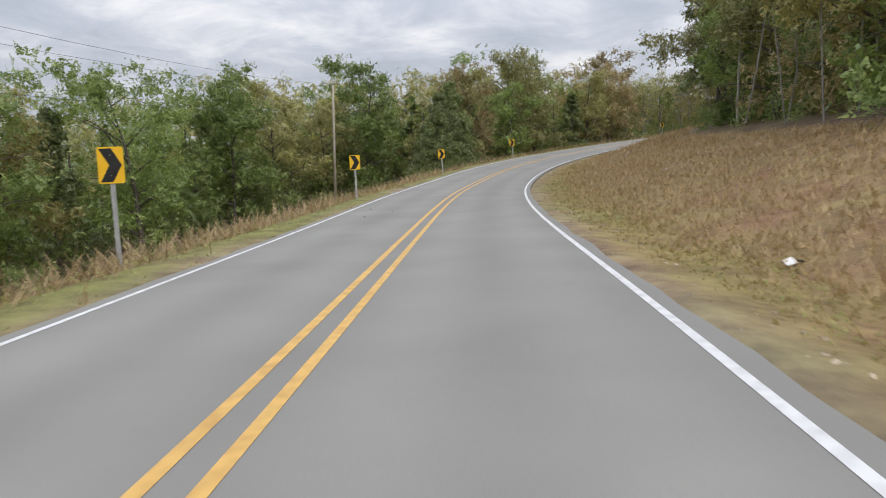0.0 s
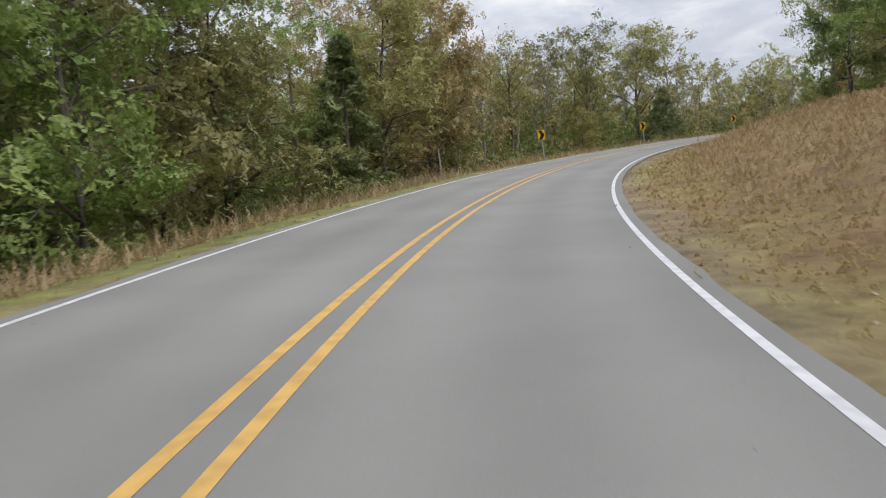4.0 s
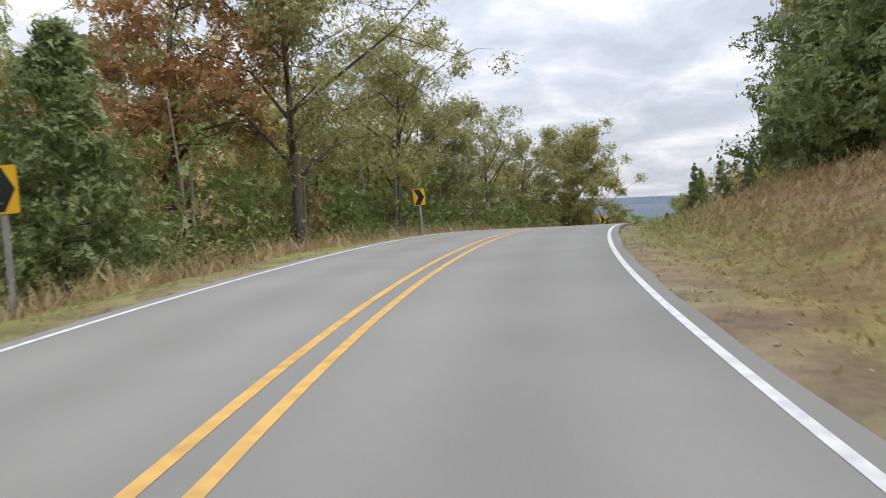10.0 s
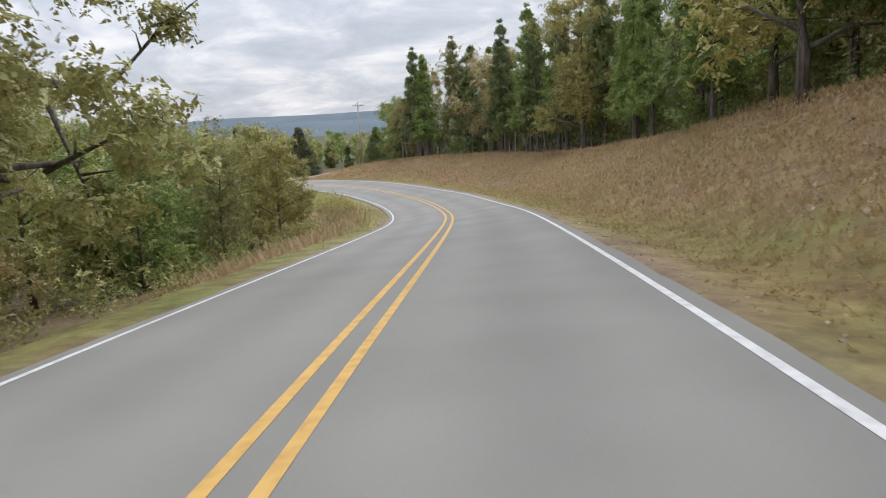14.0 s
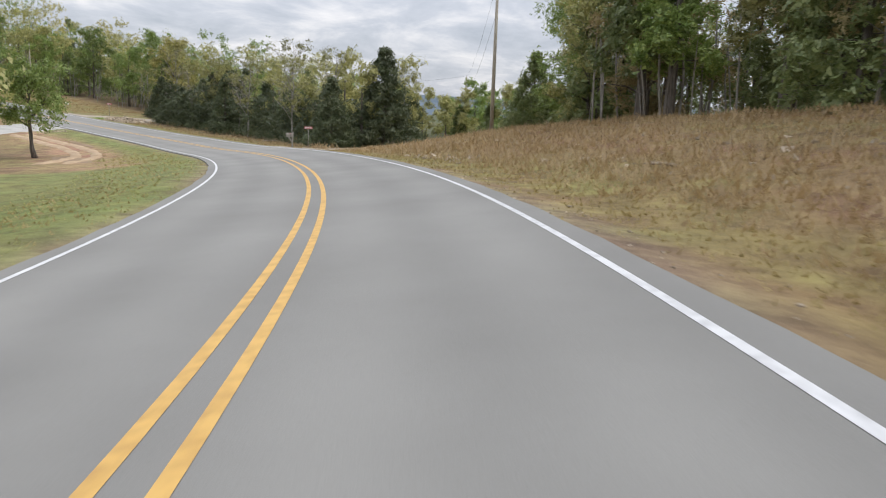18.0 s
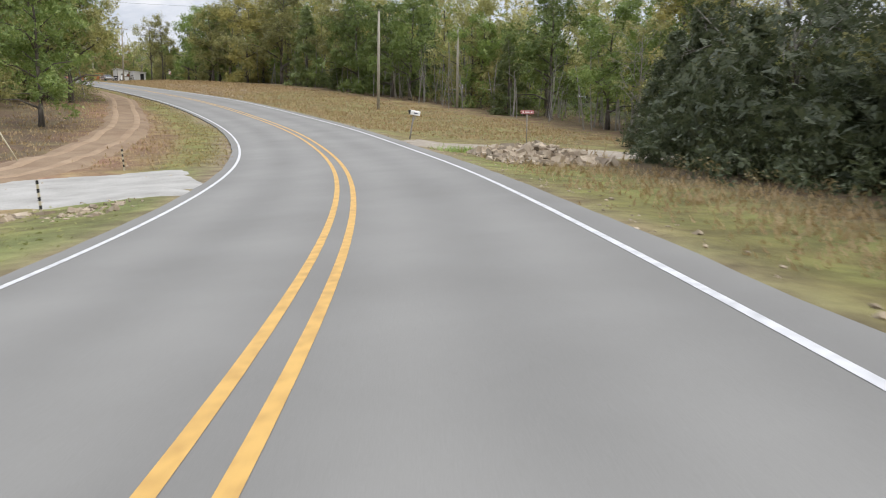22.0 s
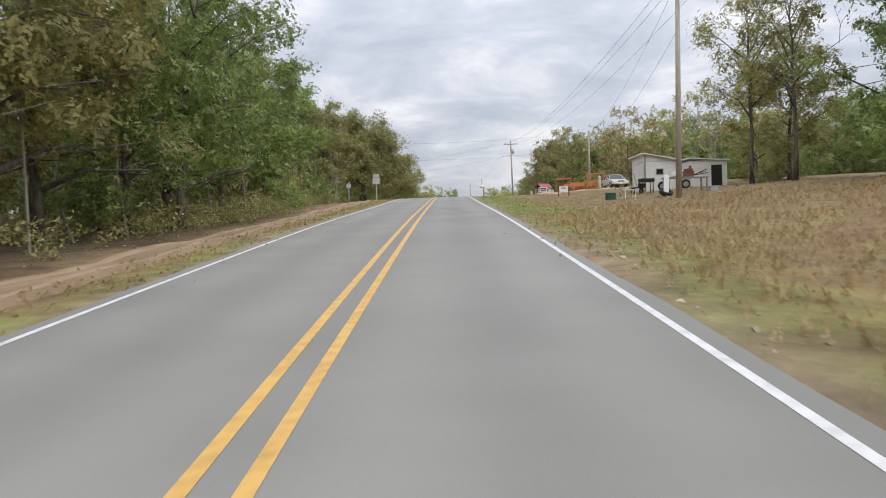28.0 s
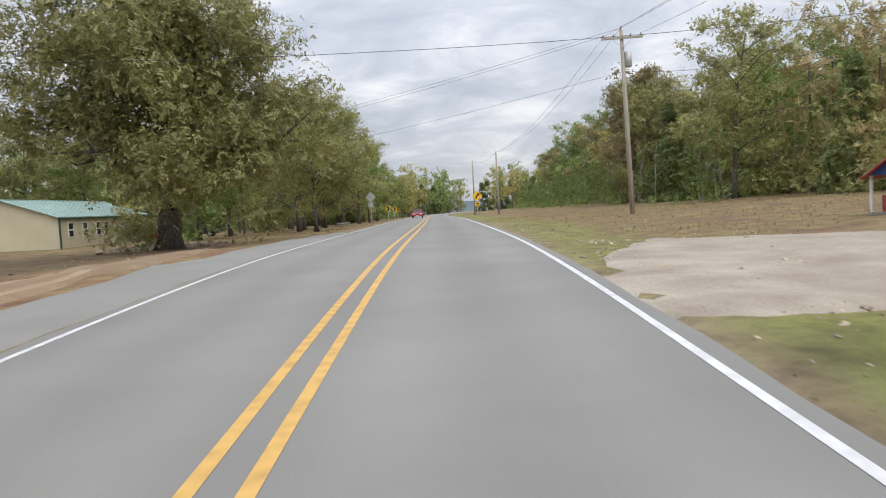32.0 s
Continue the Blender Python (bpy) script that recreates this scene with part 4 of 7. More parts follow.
# woods that go on behind the forest edge
rng_o = np.random.default_rng(12)
outer = []
for s in np.arange(-50, 880, 4.5):
    for side in (-1, 1):
        for d in np.arange(36, 64, 5.5):
            if side < 0 and (325 < s < 470 and d < 48 or 612 < s < 690 and d < 60) or side > 0 and 366 < s < 448:
                continue
            q = at(s + rng_o.uniform(-2, 2), side * (d + rng_o.uniform(-2, 2)))
            hgt = rng_o.uniform(6, 11)
            outer += [((q.x + rng_o.normal(), q.y + rng_o.normal(), q.z + hgt * u), r) for u, r in ((0.35, 2.6), (0.62, 2.9), (0.88, 2.0))]
tagged(new("woods", leaves_mesh("woods", [c for c, _ in outer], [r for _, r in outer], 9, 2.2, M_LEAF_GREEN, rng_o)), "mixed green woodland behind the forest edge", "woods", kind="stuff")

rng_w = np.random.default_rng(8)
for tint, (cs, rs) in WOODS.items():
    if cs:
        tagged(new("woods", leaves_mesh("woods", cs, rs, 15, 1.1, LEAVES[tint], rng_w)), "dense " + tint.replace("cedar", "dark cedar") + " foliage deep in the wood", "woods", kind="stuff")
tagged(new("stems", mesh_of("stems", *STEMS, M_BARK)), "grey tree trunks deep in the wood", "woods", kind="stuff")


# thin pale stems that show under the canopy along the forest edge
rng_p = np.random.default_rng(31)
bm = bmesh.new()
for s0, s1, d0, d1, count in ((338, 380, 15.0, 21, 130), (450, 548, 19.5, 26, 190), (560, 612, -14, -10, 40), (130, 262, -15, -10, 60), (14, 140, 14.5, 20, 70), (482, 556, -13, -8.4, 60), (648, 700, 16, 24, 50)):
    for _ in range(count):
        q, tall, r = at(rng_p.uniform(s0, s1), rng_p.uniform(d0, d1), -0.2), rng_p.uniform(3.5, 7.5), rng_p.uniform(0.03, 0.09)
        tip = q + Vector((rng_p.normal() * 0.5, rng_p.normal() * 0.5, tall))
        tube(bm, [q, q.lerp(tip, 0.5) + Vector((rng_p.normal() * 0.12, rng_p.normal() * 0.12, 0)), tip], [r, r * 0.8, r * 0.4], 5)
        for _ in range(2):
            o = q.lerp(tip, rng_p.uniform(0.3, 0.9))
            tube(bm, [o, o + Vector((rng_p.normal() * 0.7, rng_p.normal() * 0.7, rng_p.uniform(0.1, 0.9)))], [r * 0.4, 0.006], 3)
tagged(part("stems", bm, M_BARK_PALE), "thin pale tree stems along the forest edge", "woods", kind="stuff")


def undergrowth(name, spans, material, label, per, size, seed, high=1.0):
    """Low leafy thicket along stretches of the forest edge: one mesh."""
    rng = np.random.default_rng(seed)
    cs, rs = [], []
    for s0, s1, d0, d1, n in spans:
        for _ in range(n):
            s, d = rng.uniform(s0, s1), rng.uniform(d0, d1)
            p = at(s, d)
            r = rng.uniform(0.3, 0.85) * high
            cs.append((p.x, p.y, p.z + r * rng.uniform(0.3, 1.6)))
            rs.append(r)
    ob = new(name, leaves_mesh(name, cs, rs, per, size, material, rng))
    return tagged(ob, label, "undergrowth", kind="stuff")


undergrowth("undergrowth", [(-20, 130, -12, -7, 420), (130, 260, -12, -6.8, 460), (262, 330, -14, -7, 260), (319, 326, -10.0, -8.2, 60), (556, 576, -11, -7.7, 240), (576, 592, -13, -9.0, 160), (592, 615, -16, -9.6, 240), (480, 556, -11, -7.6, 420)], M_LEAF_OLIVE, "olive leafy undergrowth along the forest edge", 34, 0.2, 3, 1.15)
undergrowth("undergrowth", [(-20, 330, -15, -8, 420), (300, 376, 17, 24, 140), (440, 572, 21, 26, 260), (240, 300, 14, 18, 120), (14, 215, 14, 18, 220), (650, 760, 13, 18, 150)], M_LEAF_GREEN, "green leafy undergrowth along the forest edge", 34, 0.2, 4, 1.1)
undergrowth("undergrowth", [(120, 260, -11, -7, 60), (440, 500, 19, 24, 60), (90, 200, 9, 13, 24)], M_LEAF_BROWN, "rusty brown saplings at the forest edge", 26, 0.18, 6)

undergrowth("undergrowth", [(402, 433, 8.0, 11.5, 260), (400, 406, 9, 14, 60)], M_LEAF_SHADOWED, "dark evergreen brush crowding the road", 30, 0.22, 11)
undergrowth("undergrowth", [(404, 436, 7.4, 8.8, 50)], M_LEAF_BROWN, "ochre leafy shoots in front of the dark brush", 22, 0.14, 12, 0.7)
undergrowth("weeds", [(341, 352, -9.5, -7.0, 60), (353, 357, -9.3, -7.6, 14)], M_LEAF_OLIVE, "low leafy weeds on the mown slope", 40, 0.12, 9, 0.75)

undergrowth("weeds", [(331, 347, -6.9, -5.3, 150), (347, 353, -7.2, -6.0, 30)], M_LEAF_YELLOW, "leafy yellow-green weeds on the slope beside the road", 60, 0.14, 19, 1.0)
undergrowth("weeds", [(322, 340, -7.6, -5.6, 120)], M_LEAF_BROWN, "brown withered weeds on the slope beside the road", 46, 0.13, 20, 0.85)

SAPLINGS = {
    "green": [(-20, 84, -26, -20, 170), (84, 125, -18, -11, 60), (84, 130, -26, -17, 80), (125, 168, -16, -9.5, 60), (168, 225, -17, -9.5, 60), (225, 276, -16, -9.0, 90), (300, 332, -18, -10.5, 60), (470, 556, -20, -14.5, 130), (556, 612, -18, -12.5, 90), (664, 800, -36, -30, 60), (14, 217, 17, 23, 190),
              (217, 300, 14.5, 20, 100), (440, 500, 24, 29, 45), (500, 572, 22, 28, 60), (572, 652, 35, 41, 90), (650, 800, 15.5, 22, 120), (330, 372, -34, -27, 40)],
    "olive": [(84, 168, -17, -10, 60), (128, 166, -24, -17, 60), (228, 262, -24, -17, 40), (262, 300, -20, -13.5, 50), (470, 588, -18, -13, 80), (588, 615, -20, -10.8, 70), (14, 217, 17, 22, 90), (236, 300, 16, 21, 60), (440, 572, 23, 28, 40), (404, 436, 12, 17, 12), (638, 702, 18, 27, 130)],
    "brown": [(166, 228, -15, -9.5, 50), (640, 700, 19, 26, 40), (556, 600, -14, -10, 16), (20, 80, 16, 20, 14)],
    "yellow": [(140, 168, -13, -9.5, 7), (184, 192, -10.5, -9, 3), (440, 500, 21.5, 25, 8), (300, 345, 16.5, 20, 14)],
    "cedar": [(330, 384, 25, 36, 130), (300, 345, 17.5, 24, 80), (345, 380, 18.5, 25, 60), (500, 572, 22, 27, 50)],
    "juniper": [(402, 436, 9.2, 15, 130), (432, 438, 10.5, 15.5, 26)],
}
for tint, spans in SAPLINGS.items():
    rng_s = np.random.default_rng(len(spans))
    cs, rs = [], []
    for s0, s1, d0, d1, n in spans:
        for _ in range(n):
            p, tall = at(rng_s.uniform(s0, s1), rng_s.uniform(d0, d1)), rng_s.uniform(2.2, 5.5)
            for k in range(5):
                u = (k + rng_s.random()) / 5
                cs.append((p.x + rng_s.normal() * 0.6, p.y + rng_s.normal() * 0.6, p.z + 0.3 + u * tall))
                rs.append((1.25 - 0.6 * u) * rng_s.uniform(0.8, 1.2))
    tagged(new("saplings", leaves_mesh("saplings", cs, rs, 22, 0.58, LEAVES[tint], rng_s)), tint.replace("cedar", "dark cedar").replace("juniper", "dark juniper") + " saplings crowding under the forest edge", "saplings", kind="stuff")


# ---- grass ----
# drives and tracks: (station, distance, width factor) along each, its width, its stuff
DRIVE_LINES = [
    ([(398, 3.5, 1.7), (395, 5, 1.15), (391, 8, 1), (387.5, 11.5, 0.9)], 4.6, "gravel", "pale gravel drive beside the mailbox"),
    ([(446.5, 3.5, 1.7), (445.8, 5, 1.15), (444.6, 7.5, 0.9), (442, 12, 0.8), (436, 26, 0.8)], 5.2, "gravel", "pale crushed gravel drive"),
    ([(435.2, -3.5, 2.3), (435, -5, 2.1), (434.4, -6.8, 1.8), (432.8, -9, 1.3), (430, -11.5, 1.0), (426, -15, 0.8), (414, -28, 0.8)], 4.4, "crushed", "pale gravel drive over a culvert pipe"),
    ([(617.5, 3.5, 1.55), (617, 5, 1.4), (616, 7, 1.0), (614.5, 9.5, 0.6)], 9.0, "gravel", "wide pale gravel turn-off into the yard"),
    ([(614.6, 8.8, 1.0), (612, 11, 1.1), (606, 13.5, 0.9), (598, 15.0, 0.5), (584, 16.0, 0.3)], 4.6, "tan", "pale trodden dirt drive across the yard"),
    ([(436, -9.6, 1.2), (440, -9.0, 1.25), (446, -8.6, 1.15), (459, -7.9, 1.1), (475, -7.2, 1), (488, -6.0, 1), (502, -5.9, 1), (530, -5.9, 1), (560, -5.8, 1), (581, -6.2, 1.0), (605, -6.9, 1), (614, -7.1, 0.9), (624, -7.5, 0.9), (634, -8.3, 0.9)], 2.2, "dirt", "bare pale reddish dirt track beside the road"),
    ([(428, -9.0, 1), (415, -8.6, 1), (406, -8.4, 1), (400, -8.9, 1), (392, -11, 1)], 0.75, "dirt", "worn pale wheel rut in the lawn"),
    ([(428, -7.9, 1), (415, -7.5, 1), (406, -7.3, 1), (400, -7.7, 1), (392, -9.6, 1)], 0.75, "dirt", "worn pale wheel rut in the lawn"),
]


def on_drive(s, d):
    """Whether a drive or track covers that place."""
    for line, wide, *_ in DRIVE_LINES:
        for (s0, d0, w0), (s1, d1, w1) in zip(line, line[1:]):
            ls, ld = s1 - s0, d1 - d0
            u = min(1.0, max(0.0, ((s - s0) * ls + (d - d0) * ld) / (ls * ls + ld * ld)))
            if math.hypot(s - s0 - u * ls, d - d0 - u * ld) < 0.5 * wide * (w0 + u * (w1 - w0)):
                return True
    return False


def grass(name, spans, material, label, seed, h0, h1, wide=0.02, lie=(0.3, 1.3)):
    """Bent blades in tufts over stretches of the verge: one mesh."""
    rng = np.random.default_rng(seed)
    pts = []
    for s0, s1, d0, d1, n in spans:
        tuft = max(1, n // 7)
        s, d = rng.uniform(s0, s1, tuft), d0 + (d1 - d0) * rng.random(tuft)
        for a, b in zip(s, d):
            if on_drive(a, b):
                continue
            p = at(a, b)
            pts.append((p.x, p.y, p.z))
    c = np.repeat(np.array(pts), 7, 0)
    n = len(c)
    c[:, :2] += rng.normal(size=(n, 2)) * 0.55
    ang = rng.random(n) * math.tau
    h = rng.uniform(h0, h1, n)
    side = np.stack([np.cos(ang), np.sin(ang), 0 * ang], 1) * (wide * (0.6 + 0.8 * rng.random(n)))[:, None]
    bend = np.stack([-np.sin(ang), np.cos(ang), 0 * ang], 1) * (h * rng.uniform(*lie, n))[:, None]
    up = np.stack([0 * h, 0 * h, h], 1)
    c[:, 2] -= 0.03
    v = np.stack([c - side, c + side, c + bend + up], 1).reshape(-1, 3)
    me = bpy.data.meshes.new(name)
    me.vertices.add(3 * n)
    me.vertices.foreach_set("co", v.ravel())
    me.loops.add(3 * n)
    me.loops.foreach_set("vertex_index", np.arange(3 * n))
    me.polygons.add(n)
    me.polygons.foreach_set("loop_start", np.arange(n) * 3)
    me.materials.append(material)
    me.update(calc_edges=True)
    return tagged(new(name, me), label, "grass", kind="stuff")


M_GRASS_DRY = grass_mat("dry_grass_blades", (0.34, 0.235, 0.115), (0.42, 0.30, 0.15), (0.50, 0.375, 0.195))
M_GRASS_GOLD = grass_mat("straw_grass_blades", (0.315, 0.24, 0.092), (0.39, 0.30, 0.115), (0.47, 0.375, 0.155))
M_GRASS_GREEN = grass_mat("green_grass_blades", (0.235, 0.245, 0.07), (0.305, 0.305, 0.09), (0.38, 0.365, 0.13), 0.016)
M_GRASS_LUSH = grass_mat("lush_grass_blades", (0.15, 0.22, 0.05), (0.22, 0.31, 0.07), (0.31, 0.38, 0.12), 0.016)
M_STALK = leaf_mat("brown_weed_stalks", (0.22, 0.15, 0.085), (0.36, 0.26, 0.15), (0.50, 0.40, 0.25))
grass("dry_grass", [(0, 240, 6.0, 13.5, 105000), (240, 390, 6.0, 15, 95000), (450, 560, 7.0, 17, 40000), (455, 556, 4.4, 7.5, 14000), (400, 440, 5, 9, 6000), (440, 480, -13, -5.4, 5000)], M_GRASS_DRY, "brown dry grass on the cut bank", 21, 0.10, 0.26, 0.06, (0.25, 1.0))
grass("straw_grass", [(-5, 168, 4.3, 6.6, 28000), (168, 250, 4.3, 7.5, 14000), (262, 400, 4.3, 6.4, 20000), (0, 240, 6.0, 13.5, 9000), (240, 390, 6.0, 15, 12000), (450, 560, 5.0, 15, 16000), (556, 612, 6.4, 22, 6000), (622, 660, 5, 18, 6000), (640, 690, -16, -5, 6000), (300, 400, -7.0, -4.2, 6000), (436, 608, -4.9, -4.0, 13600)], M_GRASS_GOLD, "straw-coloured grass beside the road", 25, 0.05, 0.12, 0.055, (0.4, 1.3))
grass("tall_dry_grass", [(-10, 120, -8.5, -5.2, 9000), (120, 262, -7.0, -5.0, 4500), (290, 336, -9, -4.9, 2500), (345, 380, 6.5, 10, 900), (397, 400, 5.6, 8, 500), (438, 443, 6.2, 8.5, 500)], M_GRASS_DRY, "tall dry grass beside the road", 22, 0.25, 0.65, 0.09)
grass("weeds", [(-10, 120, -8.0, -5.2, 9000), (120, 262, -7.0, -5.0, 5000), (290, 336, -9, -4.9, 2000), (300, 390, 8.0, 15, 3000)], M_STALK, "brown dead weed stalks standing in the grass", 26, 0.3, 0.8, 0.012)
grass("green_grass", [(-10, 50, 4.2, 6.2, 5000), (175, 262, 4.2, 7.2, 10000), (300, 340, 4.6, 7.4, 4000), (540, 611, 4.0, 6.6, 16000), (-10, 260, -5.2, -4.0, 14000), (300, 432, -8, -4.0, 16000), (450, 500, 6, 19, 14000)], M_GRASS_GREEN, "short green and yellowing verge grass", 23, 0.03, 0.075, 0.05, (0.6, 1.6))
grass("grass_tuft", [(392.5, 394, 6.2, 8, 200), (215, 258, 4.6, 7.2, 5200), (302, 325, 5.2, 6.8, 1400)], M_GRASS_LUSH, "lush green grass tufts in the verge", 24, 0.05, 0.13, 0.045, (0.4, 1.3))
grass("grass_tuft", [(441.0, 442.4, 4.7, 6.0, 420)], M_GRASS_LUSH, "tall fresh green grass at the corner of the gravel drive", 27, 0.16, 0.38, 0.05)


# ---- strips of gravel and dirt laid on the ground ----
def track(name, line, wide, material, label, category, up=0.03, cols=6):
    """A loose strip along (station, distance) points, draped over the ground, with ragged edges."""
    pts = []
    for (s0, d0, w0), (s1, d1, w1) in zip(line, line[1:]):
        n = max(2, int(math.hypot(s1 - s0, d1 - d0) / 0.8))
        pts += [(s0 + (s1 - s0) * k / n, d0 + (d1 - d0) * k / n, w0 + (w1 - w0) * k / n) for k in range(n)]
    pts.append(line[-1])
    vs, fs = [], []
    for i, (s, d, w) in enumerate(pts):
        a, b = pts[max(i - 3, 0)], pts[min(i + 3, len(pts) - 1)]
        t = Vector((b[0] - a[0], b[1] - a[1])).normalized()
        for k in range(cols + 1):
            u = (k / cols - 0.5) * w * wide
            if k in (0, cols):
                u *= 1 + 0.18 * noise.noise(Vector((s * 0.8, d * 0.8, k)))
            ss, dd = s - t.y * u, d + t.x * u
            edge = abs(dd) - EDGE
            p = at(ss, dd, (up + 0.015 * noise.noise(Vector((ss * 2.1, dd * 2.1, 2)))) if k not in (0, cols) and 0 < i < len(pts) - 1 else -0.05)
            if edge < 0:
                p.z -= 0.14
            vs.append(p)
    for i in range(len(pts) - 1):
        for k in range(cols):
            a = i * (cols + 1) + k
            fs.append((a, a + 1, a + cols + 2, a + cols + 1))
    ob = new(name, mesh_of(name, vs, fs, material, True))
    return tagged(ob, label, category, kind="structure")


for line, wide, mat, lab in DRIVE_LINES:
    if mat in ("gravel", "crushed"):
        track("gravel_drive", line, wide, M_GRAVEL if mat == "gravel" else M_CRUSHED, lab, "driveway", 0.05, 10)
    elif mat == "tan":
        track("dirt_drive", line, wide, M_RUT, lab, "driveway", 0.04, 8)
    else:
        track("dirt_track", line, wide, M_DIRT if wide > 1.2 else M_RUT, lab, "dirt track", 0.09, 8 if wide > 1.2 else 4)
for off in (-0.55, 0.5):
    track("wheel_rut", [(s, d + off, w) for s, d, w in DRIVE_LINES[5][0][:-1]], 0.62, M_TRACK, "pale trodden wheel rut of the dirt track", "dirt track", 0.115, 3)
track("paved_apron", [(610, -4.2, 0.3), (615, -4.7, 1), (626, -4.8, 1.1), (634, -4.5, 0.7), (642, -4.1, 0.2)], 2.3, M_ASPHALT, "worn asphalt apron of the side drive", "road", 0.05, 8)
track("dirt_patch", [(392, -8.5, 0.3), (397, -9.2, 1), (402, -9.6, 0.5)], 2.4, M_DIRT, "bare soil patch in the lawn", "dirt")
track("dirt_patch", [(410, -6.6, 0.3), (414, -6.8, 1), (419, -6.7, 0.3)], 0.9, M_DIRT, "bare soil patch in the lawn", "dirt")
track("dirt_patch", [(596, 10, 0.4), (604, 10.5, 1), (611, 10, 0.5)], 1.6, M_RUT, "worn bare patch in the yard", "dirt")


M_TYRE_MARK = ramp_mat("rubbed_tyre_mark", [(0.3, (0.282, 0.275, 0.258)), (0.7, (0.335, 0.327, 0.307))], 3.0, 0.85, 0.15, 8, 90, [(0.3, G(0.75)), (0.7, G(1.0))], 0.6)


def tyre_mark(line, wide):
    """A tapering dark smear along (station, distance) points, just above the asphalt."""
    ks = np.linspace(0, len(line) - 1, 41)
    ss, ds = (np.interp(ks, range(len(line)), [q[i] for q in line]) for i in (0, 1))
    vs = []
    for k, (s, d) in enumerate(zip(ss, ds)):
        x, y, h, z, bk = along(s)
        half = 0.5 * wide * (0.12 + math.sin(math.pi * k / 40) ** 0.7)
        for side in (-1, 1):
            w = side * half * (1 + 0.5 * noise.noise(Vector((s * 1.7, side * 3.0, d))))
            vs.append((x + math.cos(h) * (d + w), y - math.sin(h) * (d + w), z - (d + w) * math.tan(bk) + 0.012))
    tagged(new("tyre_mark", mesh_of("tyre_mark", vs, [(2 * k, 2 * k + 1, 2 * k + 3, 2 * k + 2) for k in range(40)], M_TYRE_MARK)), "dark tyre mark rubbed on the asphalt", "road marking", kind="structure")


tyre_mark([(568.5, 0.3), (563.8, 1.37), (560.2, 2.03), (557, 2.3)], 0.13)
tyre_mark([(482.4, 2.95), (483.0, 2.7), (483.4, 2.45)], 0.3)


# ---- loose stones ----
def rubble(name, spans, label, seed, r0, r1, material, mound=0.0):
    rng = np.random.default_rng(seed)
    vs, fs = [], []
    for s0, s1, d0, d1, n in spans:
        for _ in range(n):
            su, du = rng.uniform(s0, s1), rng.uniform(d0, d1)
            if name == "fallen_leaves" and on_drive(su, du):
                continue
            p = at(su, du)
            p.z += mound * rng.random() ** 0.4 * max(0, 1 - (2 * (su - s0) / (s1 - s0) - 1) ** 2) * max(0, 1 - (2 * (du - d0) / (d1 - d0) - 1) ** 2)
            r = rng.uniform(r0, r1) * (1 + (rng.random() < 0.1))
            sc = np.array([1, rng.uniform(0.5, 1), rng.uniform(0.3, 0.6)]) * r
            turn = np.array(Euler((rng.normal() * 0.4, rng.normal() * 0.4, rng.random() * 6.3)).to_matrix())
            base = len(vs)
            corners = np.array([(a, b, c) for a in (-1, 1) for b in (-1, 1) for c in (-1, 1)]) * (0.75 + 0.5 * rng.random((8, 3)))
            vs += [tuple(np.array(p) + turn @ (c * sc)) for c in corners]
            fs += [tuple(base + k for k in f) for f in ((0, 1, 3, 2), (4, 6, 7, 5), (0, 4, 5, 1), (2, 3, 7, 6), (0, 2, 6, 4), (1, 5, 7, 3))]
    return tagged(new(name, mesh_of(name, vs, fs, material)), label, "stones", kind="stuff")


M_STONE = ramp_mat("pale_fieldstone", [(0.3, (0.30, 0.235, 0.165)), (0.7, (0.50, 0.42, 0.32))], 3, 0.9, 0.5, 8, island=0.35)
M_DRYLEAF = ramp_mat("fallen_leaves", [(0.3, (0.25, 0.15, 0.07)), (0.7, (0.45, 0.32, 0.18))], 3, 0.9, 0, 4, island=0.3)
rubble("stones", [(436.8, 440.6, 5.1, 8.2, 640)], "heap of pale broken fieldstones by the drive", 71, 0.07, 0.17, M_STONE, 0.6)
rubble("stones", [(263, 276, 7.2, 9.6, 420), (266, 272, 5.8, 7.4, 90), (56, 68, 7.8, 10.2, 260), (161, 167, 6.2, 7.6, 170)], "flat shale rubble breaking out of the bank", 77, 0.05, 0.12, M_STONE)
rubble("stones", [(258, 300, 7, 12, 160), (30, 70, 9, 13, 120), (336, 350, -12, -9, 170), (490, 506, 4.9, 6.8, 520), (498, 524, 6.5, 9.5, 260), (155, 170, 7, 10, 40), (331, 338, 6.6, 8.0, 260), (345, 380, 7, 11, 160), (366, 374, 5.8, 6.8, 120)], "tan shale fragments showing on the bank", 72, 0.03, 0.09, M_STONE)
rubble("gravel_bits", [(611, 623, 4.5, 8, 900), (441, 448, 4.5, 10, 700), (388, 399, 4.5, 10, 500), (429, 437, -10, -4.3, 600), (440, 600, -8.6, -6.4, 500), (0, 260, 3.8, 4.7, 700), (260, 440, 3.8, 4.8, 700), (440, 640, 3.8, 4.6, 500), (610, 640, 4, 7, 100)], "loose gravel along the road edge", 73, 0.012, 0.035, M_STONE)
rubble("fallen_leaves", [(560, 600, 5, 20, 2200), (470, 640, -13, -7, 1500), (600, 620, 5, 12, 500)], "scattered dry fallen leaves on the grass", 74, 0.018, 0.042, M_DRYLEAF)
rubble("stones", [(639, 645.5, -13.5, -9.5, 46)], "ring of stones round the old oak", 75, 0.12, 0.3, M_STONE)
rubble("stones", [(428.2, 429.4, -5.4, -4.5, 9), (428.4, 430.2, -6.4, -4.5, 150)], "stones round the culvert mouth", 76, 0.025, 0.07, M_STONE)

